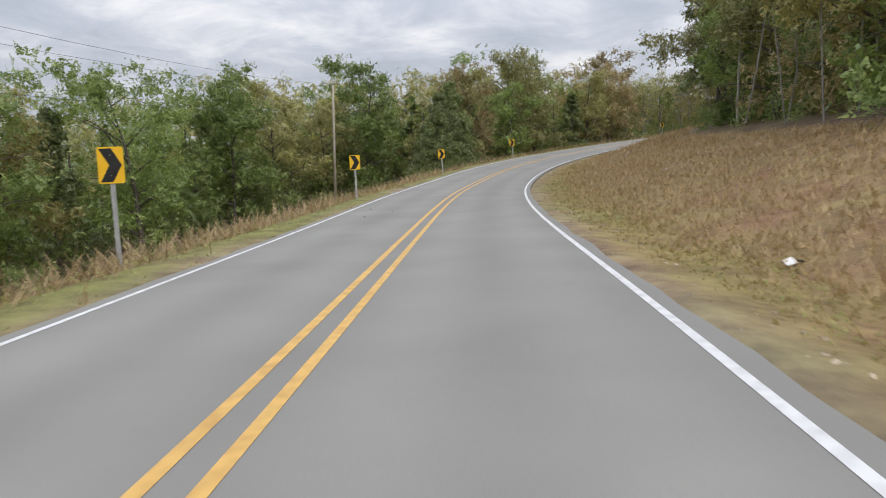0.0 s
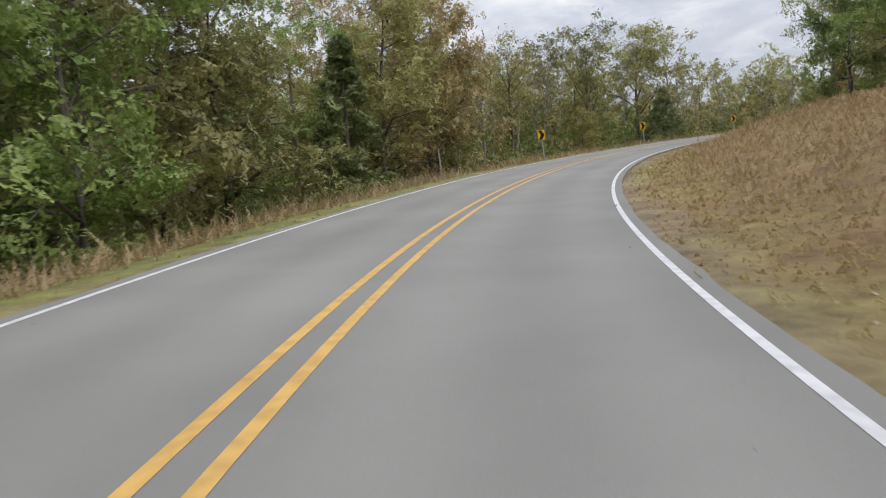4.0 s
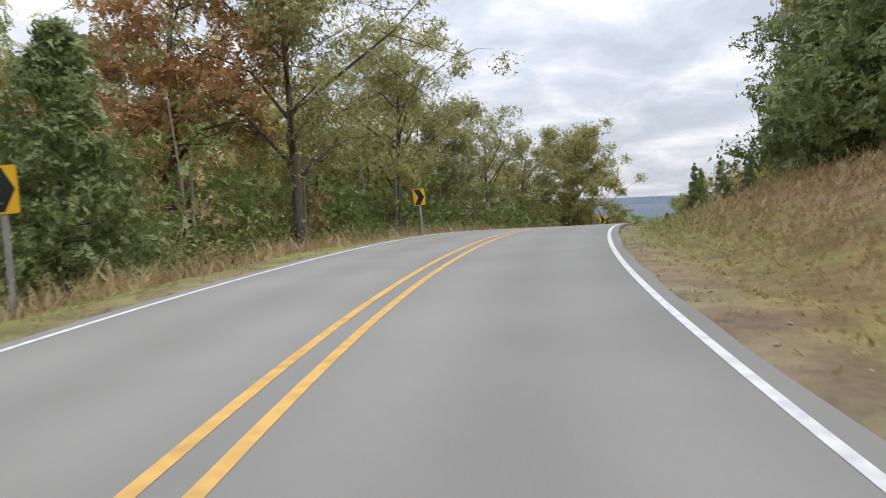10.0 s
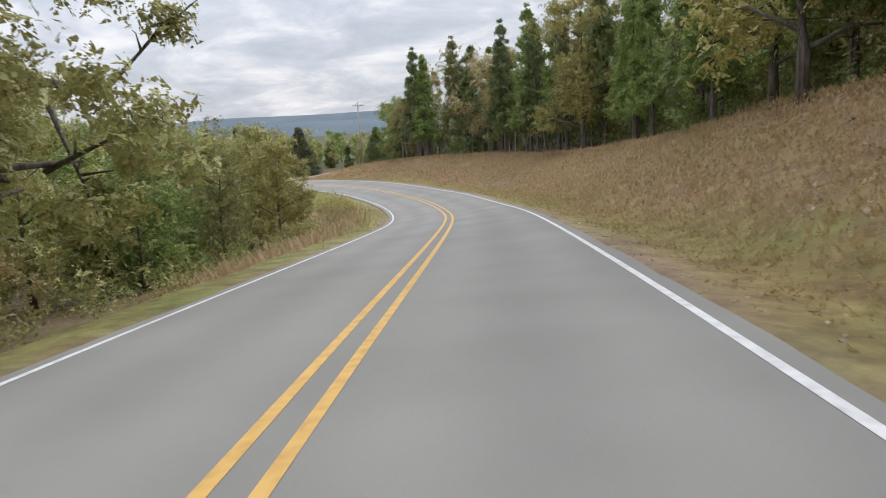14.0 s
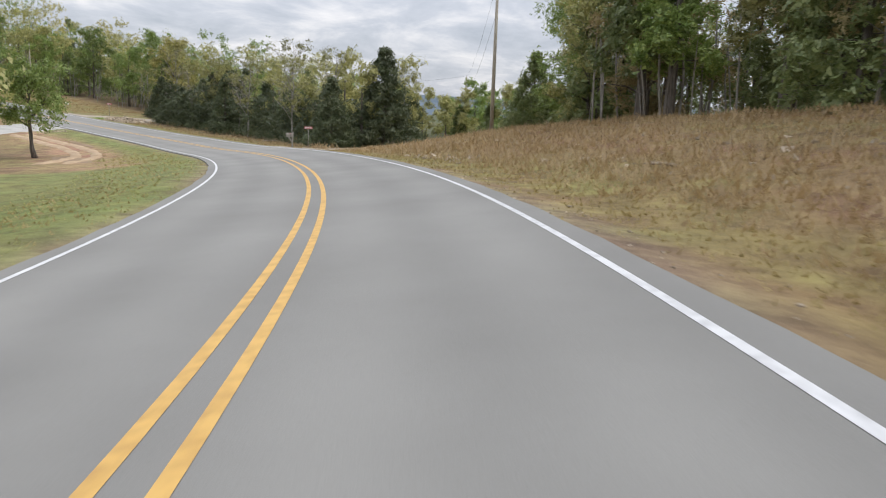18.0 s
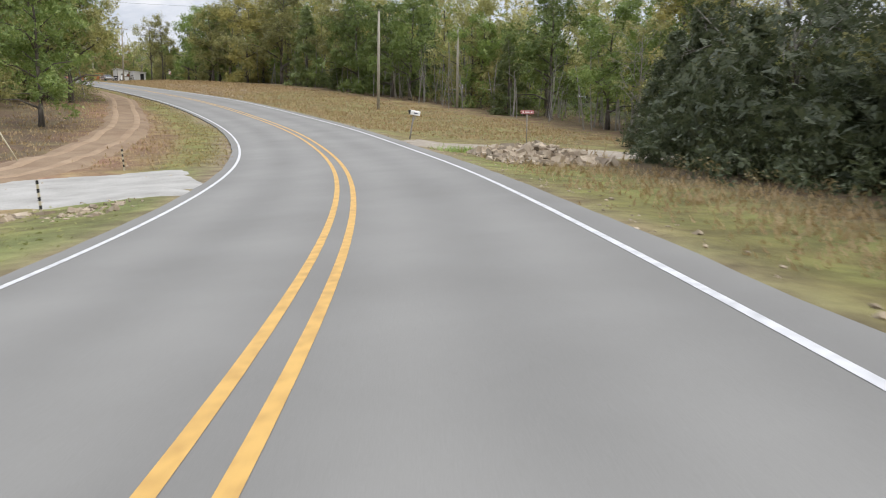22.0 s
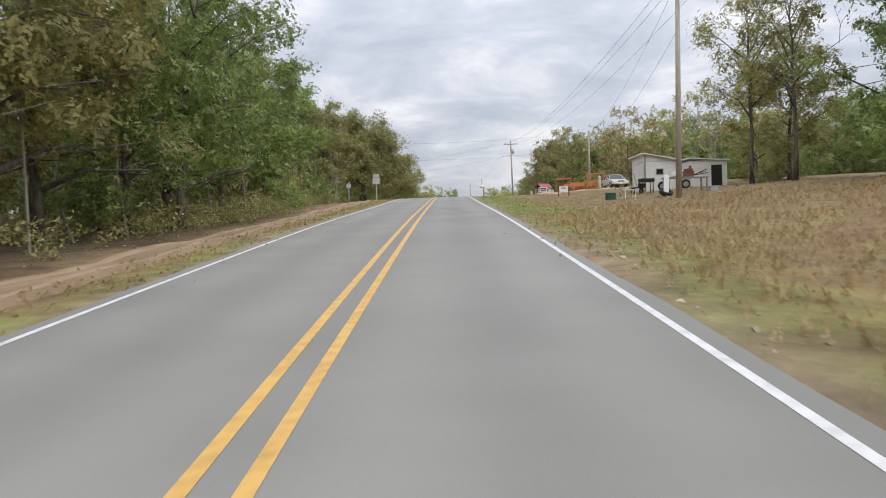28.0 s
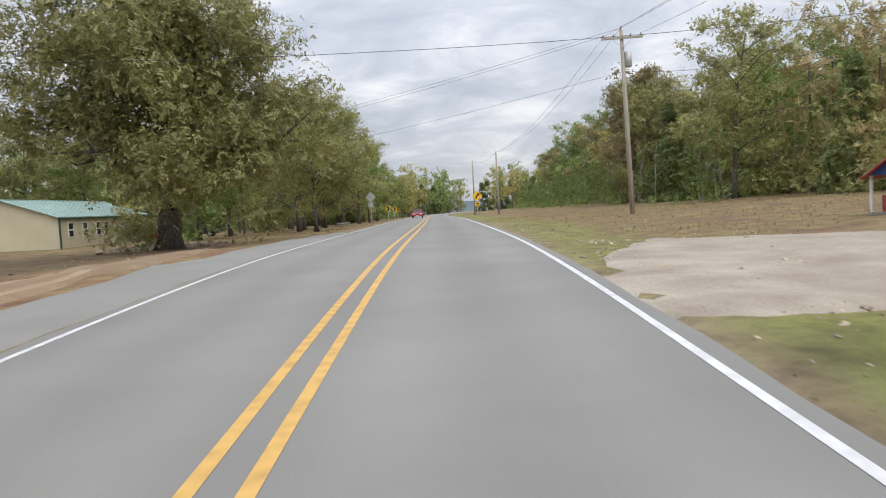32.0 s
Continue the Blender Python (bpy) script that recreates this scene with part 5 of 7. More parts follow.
def fallen_branch(s, d, long, turn):
    """A pale broken limb with two twigs, lying on the bank."""
    bm = bmesh.new()
    tube(bm, [(0, 0, 0.05), (0.4 * long, 0.05, 0.09), (long, -0.04, 0.05)], [0.05, 0.04, 0.02], 7)
    tube(bm, [(0.4 * long, 0.05, 0.09), (0.6 * long, 0.25, 0.16)], [0.025, 0.008], 5)
    tube(bm, [(0.7 * long, 0, 0.08), (0.9 * long, -0.2, 0.14)], [0.02, 0.006], 5)
    me = bpy.data.meshes.new("fallen_branch")
    bm.to_mesh(me)
    bm.free()
    me.materials.append(M_STONE)
    ob = new("fallen_branch", me)
    ob.matrix_world = Matrix.Translation(at(s, d)) @ pose(0, 0, 0, 0, 0, turn)
    tagged(ob, "pale broken branch lying on the dry bank", "branch", "fallen branches")


for s, d, long, turn in ((42, 7.4, 0.7, 100), (166, 7.2, 1.1, 60), (262, 8.2, 1.0, 140), (300, 9.0, 0.8, 30), (356, 8.0, 0.9, 75)):
    fallen_branch(s, d, long, turn)

# ---- paint and metal used on the things ----
M_WHITE_PAINT = ramp_mat("weathered_white_paint", [(0.3, (0.76, 0.75, 0.72)), (0.7, (0.86, 0.85, 0.83))], 2.5, 0.6, 0.1, 8, 20, [(0.3, G(0.8)), (0.7, G(1.0))], 0.4)
M_BOARD = ramp_mat("white_sign_board", [(0.3, G(0.72)), (0.7, G(0.82))], 2, 0.5)
M_INK = ramp_mat("dark_blue_ink", [(0.3, (0.02, 0.025, 0.06)), (0.7, (0.04, 0.05, 0.1))], 3, 0.6)
M_RED = ramp_mat("red_paint", [(0.3, (0.30, 0.05, 0.05)), (0.7, (0.42, 0.09, 0.08))], 2, 0.5, 0.05)
M_REDSIGN = ramp_mat("faded_red_sign", [(0.3, (0.38, 0.07, 0.07)), (0.7, (0.46, 0.10, 0.10))], 4, 0.5)
M_ORANGE_WOOD = ramp_mat("orange_stained_wood", [(0.3, (0.34, 0.13, 0.045)), (0.7, (0.50, 0.21, 0.075))], 3, 0.55, 0.2, 8, stretch=(1, 8, 8), per_object=0.2)
M_GREY_WOOD = ramp_mat("grey_weathered_wood", [(0.3, (0.20, 0.18, 0.16)), (0.7, (0.38, 0.36, 0.32))], 4, 0.9, 0.4, 8, stretch=(6, 6, 0.8))
M_RUBBER = ramp_mat("black_rubber", [(0.3, G(0.015)), (0.7, G(0.04))], 8, 0.85, 0.2)
M_CREAM = ramp_mat("cream_metal_siding", [(0.3, (0.52, 0.47, 0.33)), (0.7, (0.60, 0.55, 0.40))], 0.6, 0.6, 0.1)
M_GREEN_ROOF = ramp_mat("green_metal_roof", [(0.3, (0.25, 0.38, 0.345)), (0.7, (0.35, 0.47, 0.435))], 0.7, 0.35, 0.1)
M_DARK_TRIM = ramp_mat("dark_green_trim", [(0.3, (0.015, 0.06, 0.045)), (0.7, (0.03, 0.09, 0.065))], 2, 0.5)
M_GLASS = ramp_mat("dark_window_glass", [(0.3, (0.02, 0.025, 0.03)), (0.7, (0.035, 0.04, 0.05))], 1, 0.06, 0, spec=0.8)
M_SILVER = ramp_mat("silver_car_paint", [(0.3, G(0.50)), (0.7, G(0.56))], 2, 0.3, 0, metal=0.15, spec=0.6)
M_CAR_RED = ramp_mat("red_car_paint", [(0.3, (0.33, 0.015, 0.02)), (0.7, (0.40, 0.02, 0.025))], 2, 0.25, 0, spec=0.6)
M_LENS = ramp_mat("lamp_lens", [(0.3, G(0.55)), (0.7, G(0.7))], 3, 0.1, 0, spec=0.8)
M_BROWN_RUST = ramp_mat("rusty_brown_metal", [(0.3, (0.12, 0.05, 0.03)), (0.7, (0.25, 0.11, 0.06))], 6, 0.8, 0.3)
M_WIRE = ramp_mat("dark_wire", [(0.3, G(0.03)), (0.7, G(0.06))], 3, 0.6)
M_BLUE = ramp_mat("blue_paint", [(0.3, (0.03, 0.06, 0.22)), (0.7, (0.05, 0.09, 0.28))], 3, 0.5)
M_CONCRETE = ramp_mat("corrugated_pipe", [(0.3, G(0.12)), (0.7, G(0.22))], 5, 0.8, 0.3)


def boxes(name, items, material, parent=None, label="", bevel=0.006):
    """One part made of several boxes: (sx, sy, sz, x, y, z[, rx, ry, rz])."""
    bm = bmesh.new()
    for it in items:
        box(bm, *it[:3], pose(*it[3:]), bevel)
    return part(name, bm, material, parent, label)


def tubes(name, items, material, parent=None, label="", sides=10):
    bm = bmesh.new()
    for pts, radii in items:
        tube(bm, pts, radii, sides)
    ob = part(name, bm, material, parent, label)
    ob.data.polygons.foreach_set("use_smooth", [len(p.vertices) == 4 for p in ob.data.polygons])
    return ob


def plate(name, outline, y, thick, material, parent, label=""):
    """A flat plate in the xz plane with that outline, its front at y, facing -y."""
    bm = bmesh.new()
    vs = [bm.verts.new((x, y, z)) for x, z in outline]
    f = bm.faces.new(vs)
    r = bmesh.ops.extrude_face_region(bm, geom=[f])
    bmesh.ops.translate(bm, verts=[v for v in r["geom"] if isinstance(v, bmesh.types.BMVert)], vec=(0, thick, 0))
    bmesh.ops.recalc_face_normals(bm, faces=bm.faces)
    return part(name, bm, material, parent, label)


def rounded(w, h, r, cz=0.0, cx=0.0):
    pts = []
    for sx, sz, a0 in ((1, 1, 0), (-1, 1, 90), (-1, -1, 180), (1, -1, 270)):
        for k in range(4):
            a = radians(a0 + 30 * k)
            pts.append((cx + sx * (w / 2 - r) + r * math.cos(a), cz + sz * (h / 2 - r) + r * math.sin(a)))
    return pts


def stand(s, d, turn=0.0, lean=0.0, tip=0.0, up=0.0):
    """Pose of a thing on the ground that faces back along the road."""
    return Matrix.Translation(at(s, d, up)) @ pose(0, 0, 0, 0, 0, facing(s) + turn) @ pose(0, 0, 0, tip, lean, 0)


# ---- road signs ----
def u_post(parent, h, material=M_STEEL, w=0.035):
    """A rolled steel channel post with a row of holes for bolts."""
    return boxes("post", [(w, 0.006, h + 0.3, 0, 0.03, h / 2 - 0.15), (0.006, 0.03, h + 0.3, -w / 2, 0.018, h / 2 - 0.15), (0.006, 0.03, h + 0.3, w / 2, 0.018, h / 2 - 0.15), (0.03, 0.006, h + 0.3, -w / 2 - 0.014, 0.004, h / 2 - 0.15), (0.03, 0.006, h + 0.3, w / 2 + 0.014, 0.004, h / 2 - 0.15)], material, parent, bevel=0)


def chevron_sign(s, d, lean=-3.0, high=1.72, turn=0.0):
    ob = empty("chevron_sign", stand(s, d, turn, lean), "yellow and black curve chevron sign on a steel post", "road sign", "curve chevron signs")
    u_post(ob, high + 0.25)
    pn = plate("panel", rounded(0.52, 0.72, 0.04, high), -0.012, 0.004, M_SIGN_YELLOW, ob)
    z0 = high
    plate("chevron", [(-0.22, z0 + 0.33), (0.03, z0 + 0.33), (0.22, z0), (0.03, z0 - 0.33), (-0.22, z0 - 0.33), (-0.03, z0)], -0.0155, 0.003, M_BLACK, pn, "black painted chevron")
    for z in (z0 - 0.2, z0 + 0.2):
        tubes("bolt", [([(0, -0.02, z), (0, 0.035, z)], [0.011, 0.011])], M_STEEL, ob, "", 6)
    return ob


for s, d, lean, hi in ((11.9, -5.6, -1, 2.15), (36, -5.0, -1, 1.8), (60.3, -5.0, -4, 1.55), (81.3, -4.6, -5, 1.6), (131, -5.4, -5, 1.9), (155.8, -5.6, -4, 2.0), (177, -4.7, -4, 1.7), (201.6, -5.8, -2, 2.05), (223.4, -5.0, -4, 1.65), (268, -4.35, -4, 1.6)):
    chevron_sign(s, d, lean, hi, 4)
for s, d in ((705, -5.0), (724, -5.0), (741, -5.2)):
    chevron_sign(s, d, 0, 1.7, 0)


def marker_post(s, d, h, label, stripes=0):
    ob = empty("marker_post", stand(s, d, 10, -4), label, "marker post")
    boxes("post", [(0.07 if not stripes else 0.05, 0.03, h + 0.2, 0, 0, h / 2 - 0.1)], M_GREY_WOOD if not stripes else M_CREAM, ob, bevel=0.004)
    for k in range(stripes):
        boxes("stripe", [(0.054, 0.034, 0.085, 0, 0, h - 0.06 - 0.18 * k)], M_BLACK, ob, "dark band", bevel=0.002)


marker_post(111.3, -5.2, 1.5, "thin grey wooden marker post in the verge")
marker_post(260, -5.4, 1.6, "thin grey wooden marker post in the verge")
marker_post(440.2, -6.4, 0.78, "thin pale marker post with dark bands by the drive", 4)
marker_post(430.2, -5.9, 0.72, "thin pale marker post with dark bands by the drive", 4)


def warning_back(s, d):
    """A diamond warning sign with a plate below, seen from behind."""
    ob = empty("warning_sign", stand(s, d, 3), "bare grey back of a diamond warning sign", "road sign")
    u_post(ob, 3.7)
    z = 3.15
    plate("diamond", [(0, z - 0.63), (0.63, z), (0, z + 0.63), (-0.63, z)], -0.006, 0.004, M_STEEL, ob, "unpainted aluminium diamond back")
    plate("plate", rounded(0.62, 0.55, 0.04, 2.2), -0.006, 0.004, M_STEEL, ob, "unpainted aluminium plate back")
    for z in (2.1, 2.9, 3.4):
        tubes("bolt", [([(0, -0.02, z), (0, 0.035, z)], [0.012, 0.012])], M_STEEL, ob, "", 6)


warning_back(536.6, -5.8)
warning_back(692, -6.0)

ob = empty("route_sign", stand(596.0, -5.2, 4), "two plain grey sign plates on one post, from behind", "road sign")
u_post(ob, 2.55)
plate("plate", rounded(0.69, 0.58, 0.04, 1.92), -0.006, 0.004, M_STEEL, ob, "unpainted square plate back")
plate("plate", rounded(0.58, 0.30, 0.03, 2.39), -0.006, 0.004, M_STEEL, ob, "unpainted small plate back")
for z in (1.75, 2.1, 2.39):
    tubes("bolt", [([(0, -0.02, z), (0, 0.035, z)], [0.012, 0.012])], M_STEEL, ob, "", 6)

ob = empty("curve_sign", stand(690, 5.6), "yellow diamond curve warning sign with a speed plate", "road sign")
u_post(ob, 3.0)
dm = plate("diamond", [(0, 1.75), (0.62, 2.37), (0, 2.99), (-0.62, 2.37)], -0.012, 0.004, M_SIGN_YELLOW, ob)
plate("arrow", [(-0.2, 2.05), (-0.05, 2.05), (-0.05, 2.25), (0.17, 2.45), (0.25, 2.38), (0.26, 2.68), (-0.02, 2.66), (0.07, 2.56), (-0.2, 2.32)], -0.016, 0.003, M_BLACK, dm, "black curved arrow")
sp = plate("speed_plate", rounded(0.5, 0.5, 0.04, 1.4), -0.012, 0.004, M_SIGN_YELLOW, ob)
boxes("bar", [(0.3, 0.003, 0.14, 0, -0.015, 1.46), (0.22, 0.003, 0.06, 0, -0.015, 1.28)], M_BLACK, sp, bevel=0)


def street_sign(s, d, h, turn):
    ob = empty("street_sign", stand(s, d, turn), "faded red street name blade on a post", "street sign", "street name signs")
    tubes("post", [([(0, 0.03, -0.3), (0, 0.03, h)], [0.028, 0.028])], M_GREY_WOOD, ob)
    bl = plate("blade", rounded(0.72, 0.2, 0.02, h - 0.02), -0.008, 0.004, M_REDSIGN, ob)
    plate("border", rounded(0.68, 0.155, 0.02, h - 0.02), -0.0105, 0.002, M_BOARD, bl, "white border")
    plate("field", rounded(0.66, 0.135, 0.02, h - 0.02), -0.0125, 0.002, M_REDSIGN, bl)
    boxes("bar", [(0.11, 0.002, 0.06, -0.22, -0.0145, h - 0.02), (0.24, 0.002, 0.06, 0.0, -0.0145, h - 0.02), (0.09, 0.002, 0.06, 0.22, -0.0145, h - 0.02)], M_BOARD, bl, "white lettering too small to read", bevel=0)


street_sign(397.8, 6.7, 1.75, 0)
street_sign(448.2, 9.6, 1.75, -6)


ob = empty("stop_sign", stand(613.0, -9.2, 8), "grey back of a stop sign with a blue name plate", "road sign")
u_post(ob, 2.5)
boxes("timber_post", [(0.17, 0.15, 2.05, 0.0, 0.12, 0.8)], M_BARK, ob, "thick dark weathered timber post", 0.02)
plate("octagon", [(0.3 * math.cos(radians(22.5 + 45 * k)), 2.1 + 0.3 * math.sin(radians(22.5 + 45 * k))) for k in range(8)], -0.006, 0.004, M_STEEL, ob, "unpainted aluminium back")
nb = boxes("name_plate", [(0.46, 0.01, 0.13, 0.08, 0.0, 2.48, 0, 0, 30)], M_BLUE, ob, "blue street name plate", 0.002)
boxes("bar", [(0.3, 0.003, 0.04, 0.08, -0.008, 2.48, 0, 0, 30)], M_WHITE_PAINT, nb, "white name lettering", 0)

# ---- mailboxes ----
def mailbox_shell(name, parent, x, y, z, w, h, ln, material, turn=0):
    """A box with an arched top, its door facing -x."""
    bm = bmesh.new()
    prof = [(-w / 2, 0), (w / 2, 0), (w / 2, h - w / 2)] + [(w / 2 * math.cos(radians(a)), h - w / 2 + w / 2 * math.sin(radians(a))) for a in range(20, 180, 20)] + [(-w / 2, h - w / 2)]
    f = bm.faces.new([bm.verts.new((-ln / 2, p, q)) for p, q in prof])
    r = bmesh.ops.extrude_face_region(bm, geom=[f])
    bmesh.ops.translate(bm, verts=[v for v in r["geom"] if isinstance(v, bmesh.types.BMVert)], vec=(ln, 0, 0))
    bmesh.ops.recalc_face_normals(bm, faces=bm.faces)
    bmesh.ops.transform(bm, matrix=pose(x, y, z, 0, 0, turn), verts=bm.verts)
    return part(name, bm, material, parent)


ob = empty("mailbox", stand(398.9, 5.9, 0, 2), "grey mailbox on a braced weathered timber post", "mailbox")
boxes("post", [(0.11, 0.11, 1.55, 0, 0, 0.6)], M_GREY_WOOD, ob)
boxes("arm", [(0.62, 0.10, 0.10, -0.28, 0, 0.98)], M_GREY_WOOD, ob)
boxes("brace", [(0.10, 0.09, 0.62, -0.2, 0, 0.72, 0, -38, 0)], M_GREY_WOOD, ob)
mb = mailbox_shell("box", ob, -0.32, 0, 1.04, 0.19, 0.24, 0.55, M_GREY_WOOD)
boxes("flag", [(0.10, 0.008, 0.05, -0.28, -0.105, 1.24)], M_RED, mb, "small red flag", 0)

ob = empty("mailbox", stand(449.2, 5.0, 0, 10, 0, 0.22), "white open mailbox on a leaning split wooden post", "mailbox")
tubes("post", [([(0.03, 0, -0.45), (0, 0, 1.02)], [0.045, 0.035]), ([(0, 0.02, 0.55), (0.13, 0.02, 1.0)], [0.03, 0.025])], M_GREY_WOOD, ob, "", 7)
mb = mailbox_shell("box", ob, 0.06, 0, 1.02, 0.2, 0.24, 0.52, M_WHITE_PAINT)
# the shell is solid; a black wedge paints the shade of its open end
plate("mouth", [(-0.19, 1.03), (-0.24, 1.03), (-0.30, 1.22), (-0.19, 1.22)], -0.09, 0.18, M_BLACK, mb, "black wedge standing for the shaded open mouth")
boxes("bar", [(0.2, 0.003, 0.05, 0.08, -0.102, 1.12)], M_INK, mb, "writing too small to read", 0)

ob = empty("mailbox_stand", stand(609.3, 4.85, -4), "white mailbox on a pale square post beside a grey post", "mailbox")
boxes("post", [(0.17, 0.15, 1.25, 0.0, 0, 0.42)], M_BOARD, ob, "pale painted square post", 0.012)
boxes("post", [(0.13, 0.12, 1.15, 0.17, 0.55, 0.42)], M_GREY_WOOD, ob, "weathered grey post", 0.012)
boxes("plank", [(0.58, 0.2, 0.04, 0.02, 0, 1.03)], M_GREY_WOOD, ob)
mb = mailbox_shell("box", ob, 0.02, 0, 1.05, 0.24, 0.29, 0.56, M_WHITE_PAINT)
boxes("door", [(0.012, 0.22, 0.2, -0.268, 0, 1.16)], M_STEEL, mb, "dull metal door", 0.004)
boxes("flag", [(0.2, 0.006, 0.035, -0.12, -0.126, 1.18)], M_INK, mb, "dark folded flag", 0.002)


# ---- utility poles and wires ----
def utility_pole(s, d, h, arm=True, lean=0.0, turn=0.0, can=False, steel=False):
    m = stand(s, d, turn, lean)
    ob = empty("utility_pole", m, "weathered round wooden utility pole with crossarm" if arm else "weathered plain round wooden utility pole", "utility pole", "utility poles")
    tubes("pole", [([(0, 0, -0.5), (0, 0, h * 0.5), (0, 0, h)], [0.15, 0.125, 0.095])], M_WOODPOLE, ob)
    if arm:
        boxes("crossarm", [(2.2, 0.09, 0.115, 0, -0.13, h - 0.45)], M_WOODPOLE, ob)
        for x in (-1.0, -0.45, 0.45, 1.0):
            tubes("insulator", [([(x, -0.13, h - 0.4), (x, -0.13, h - 0.3), (x, -0.13, h - 0.24)], [0.02, 0.045, 0.03])], M_GREY_WOOD, ob, "brown ceramic insulator", 7)
        for x in (-0.55, 0.55):
            tubes("brace", [([(x, -0.18, h - 0.5), (0, -0.14, h - 1.0)], [0.012, 0.012])], M_STEEL, ob, "", 5)
    tubes("insulator", [([(0, 0, h), (0, 0, h + 0.12), (0, 0, h + 0.2)], [0.02, 0.05, 0.03])], M_GREY_WOOD, ob, "brown ceramic insulator", 7)
    if can:
        tubes("transformer", [([(0.28, -0.02, h - 2.0), (0.28, -0.02, h - 1.95), (0.28, -0.02, h - 1.2), (0.28, -0.02, h - 1.15)], [0.12, 0.19, 0.19, 0.1])], M_STEEL, ob, "grey transformer can")
    return m @ Vector((0, 0, h + 0.1)), m @ Vector((-0.95, -0.13, h - 0.3)), m @ Vector((0.95, -0.13, h - 0.3)), m @ Vector((0, 0, h - 2.2))


POLES = {
    "J": utility_pole(622, -20, 9.0, False),
    "0": utility_pole(-30, -17, 11.5), "A": utility_pole(68.8, -18.3, 11.6, False, 1), "B": utility_pole(128, -30, 11, False),
    "Q": utility_pole(300, 23, 9.5), "R": utility_pole(383.7, 13.8, 10.6, True, -0.5), "S": utility_pole(418.6, 35, 8.8, False, 1), "T": utility_pole(470, 62, 7, False),
    "U": utility_pole(474.6, 11.0, 8.6, False, 0.6), "W": utility_pole(481, 20.8, 8.2, False), "V": utility_pole(562, 10.5, 10.3, True, 1.0, 20),
    "Y": utility_pole(626.5, 17.0, 8.4, False), "X": utility_pole(641.3, 9.8, 9.8, True, -1.0, 0, True), "Z": utility_pole(700, 8.2, 8.0, False), "N": utility_pole(690, -38, 9, False), "P": utility_pole(716, 6.5, 8, False), "K": utility_pole(500, -30, 9.5, False)}


def wire(a, b, sag=0.6, r=0.008):
    ob = new("power_line")
    tagged(ob, "thin dark sagging overhead power line", "power line", "power lines")
    pts = [a.lerp(b, k / 14) - Vector((0, 0, sag * 4 * (k / 14) * (1 - k / 14))) for k in range(15)]
    tubes("cable", [(pts, [r] * 15)], M_WIRE, ob, "", 5)


for p, q, ks in (("0", "A", (0, 1, 3)), ("J", "Y", (0, 3)), ("A", "B", (0, 3)), ("Q", "R", (1, 2, 0)), ("R", "S", (0, 3)), ("S", "T", (0,)), ("K", "U", (0,)), ("U", "V", (0, 1)), ("V", "X", (0, 1, 2)), ("V", "Y", (3, 0)), ("X", "N", (0, 1, 3)), ("X", "Z", (0, 1)), ("Y", "X", (3,)), ("Z", "P", (0,))):
    for k in ks:
        wire(POLES[p][k], POLES[q][k], 0.5 + 0.012 * (POLES[p][k] - POLES[q][k]).length)

# ---- roadside bits by the drives ----
ob = empty("culvert_pipe", stand(428.0, -4.9, 0, 0, 0, -0.16), "dark corrugated culvert pipe under the drive", "culvert")
tubes("pipe", [([(0, k * 0.25 - 0.1, -0.1), (0, k * 0.25 + 0.02, -0.1)], [0.23, 0.25]) for k in range(24)], M_CONCRETE, ob, "", 12)
# black block over the capped pipe end, in place of a shaded hollow
boxes("mouth", [(0.4, 0.02, 0.4, 0, -0.115, -0.1)], M_BLACK, ob, "black block painted as the shaded hollow of the pipe", 0.15)

ob = empty("bench", stand(427, -21, 60), "small dark timber bench frame on the lawn", "bench")
for x in (-0.25, 0.25):
    boxes("post", [(0.09, 0.09, 1.2, x, 0, 0.5)], M_BROWN_RUST, ob)
boxes("beam", [(0.7, 0.08, 0.08, 0, 0, 0.9)], M_BROWN_RUST, ob)
for k, (s, d) in enumerate(((424, -24), (426, -22.5), (429, -20))):
    ob = empty("stake", stand(s, d, 0, (-14, 10, 16)[k]), "thin pale wooden stake beside a young tree", "stake", "stakes on the lawn")
    tubes("rod", [([(0, 0, -0.1), (0, 0, 1.3)], [0.02, 0.018])], M_GREY_WOOD, ob, "", 6)

ob = empty("guy_wire_guard", stand(443.0, -9.6, 0, -27), "pale yellow guard tube on a slanting guy wire", "guy wire")
tubes("rod", [([(0, 0, -0.15), (0, 0, 1.9)], [0.03, 0.026])], M_CREAM, ob, "", 8)

for s, d, r, ln in ((342.9, -10.4, 0.28, 0.75),):
    ob = empty("tree_stump", stand(s, d, 0, 6), "charred dark tree stump in the rocky hollow", "stump")
    tubes("stump", [([(0, 0, -0.2), (0, 0, 0.1), (0.03, 0, ln * 0.6), (0.12, 0.02, ln)], [r * 1.3, r, r * 0.7, r * 0.25])], M_BLACK, ob, "", 9)


def bleached_branch(s, d, ln, turn, label="bleached fallen branch lying on the grass"):
    ob = empty("branch", stand(s, d, turn), label, "branch", "fallen branches")
    tubes("limb", [([(-ln / 2, 0, 0.05), (-ln * 0.1, 0.1, 0.16), (ln * 0.25, -0.03, 0.14), (ln / 2, 0.12, 0.05)], [0.06, 0.05, 0.035, 0.01])], M_STONE, ob, "", 6)
    tubes("twig", [([(-ln * 0.1, 0.1, 0.14), (ln * 0.1, 0.4, 0.22), (ln * 0.25, 0.5, 0.18)], [0.03, 0.02, 0.006])], M_STONE, ob, "", 5)


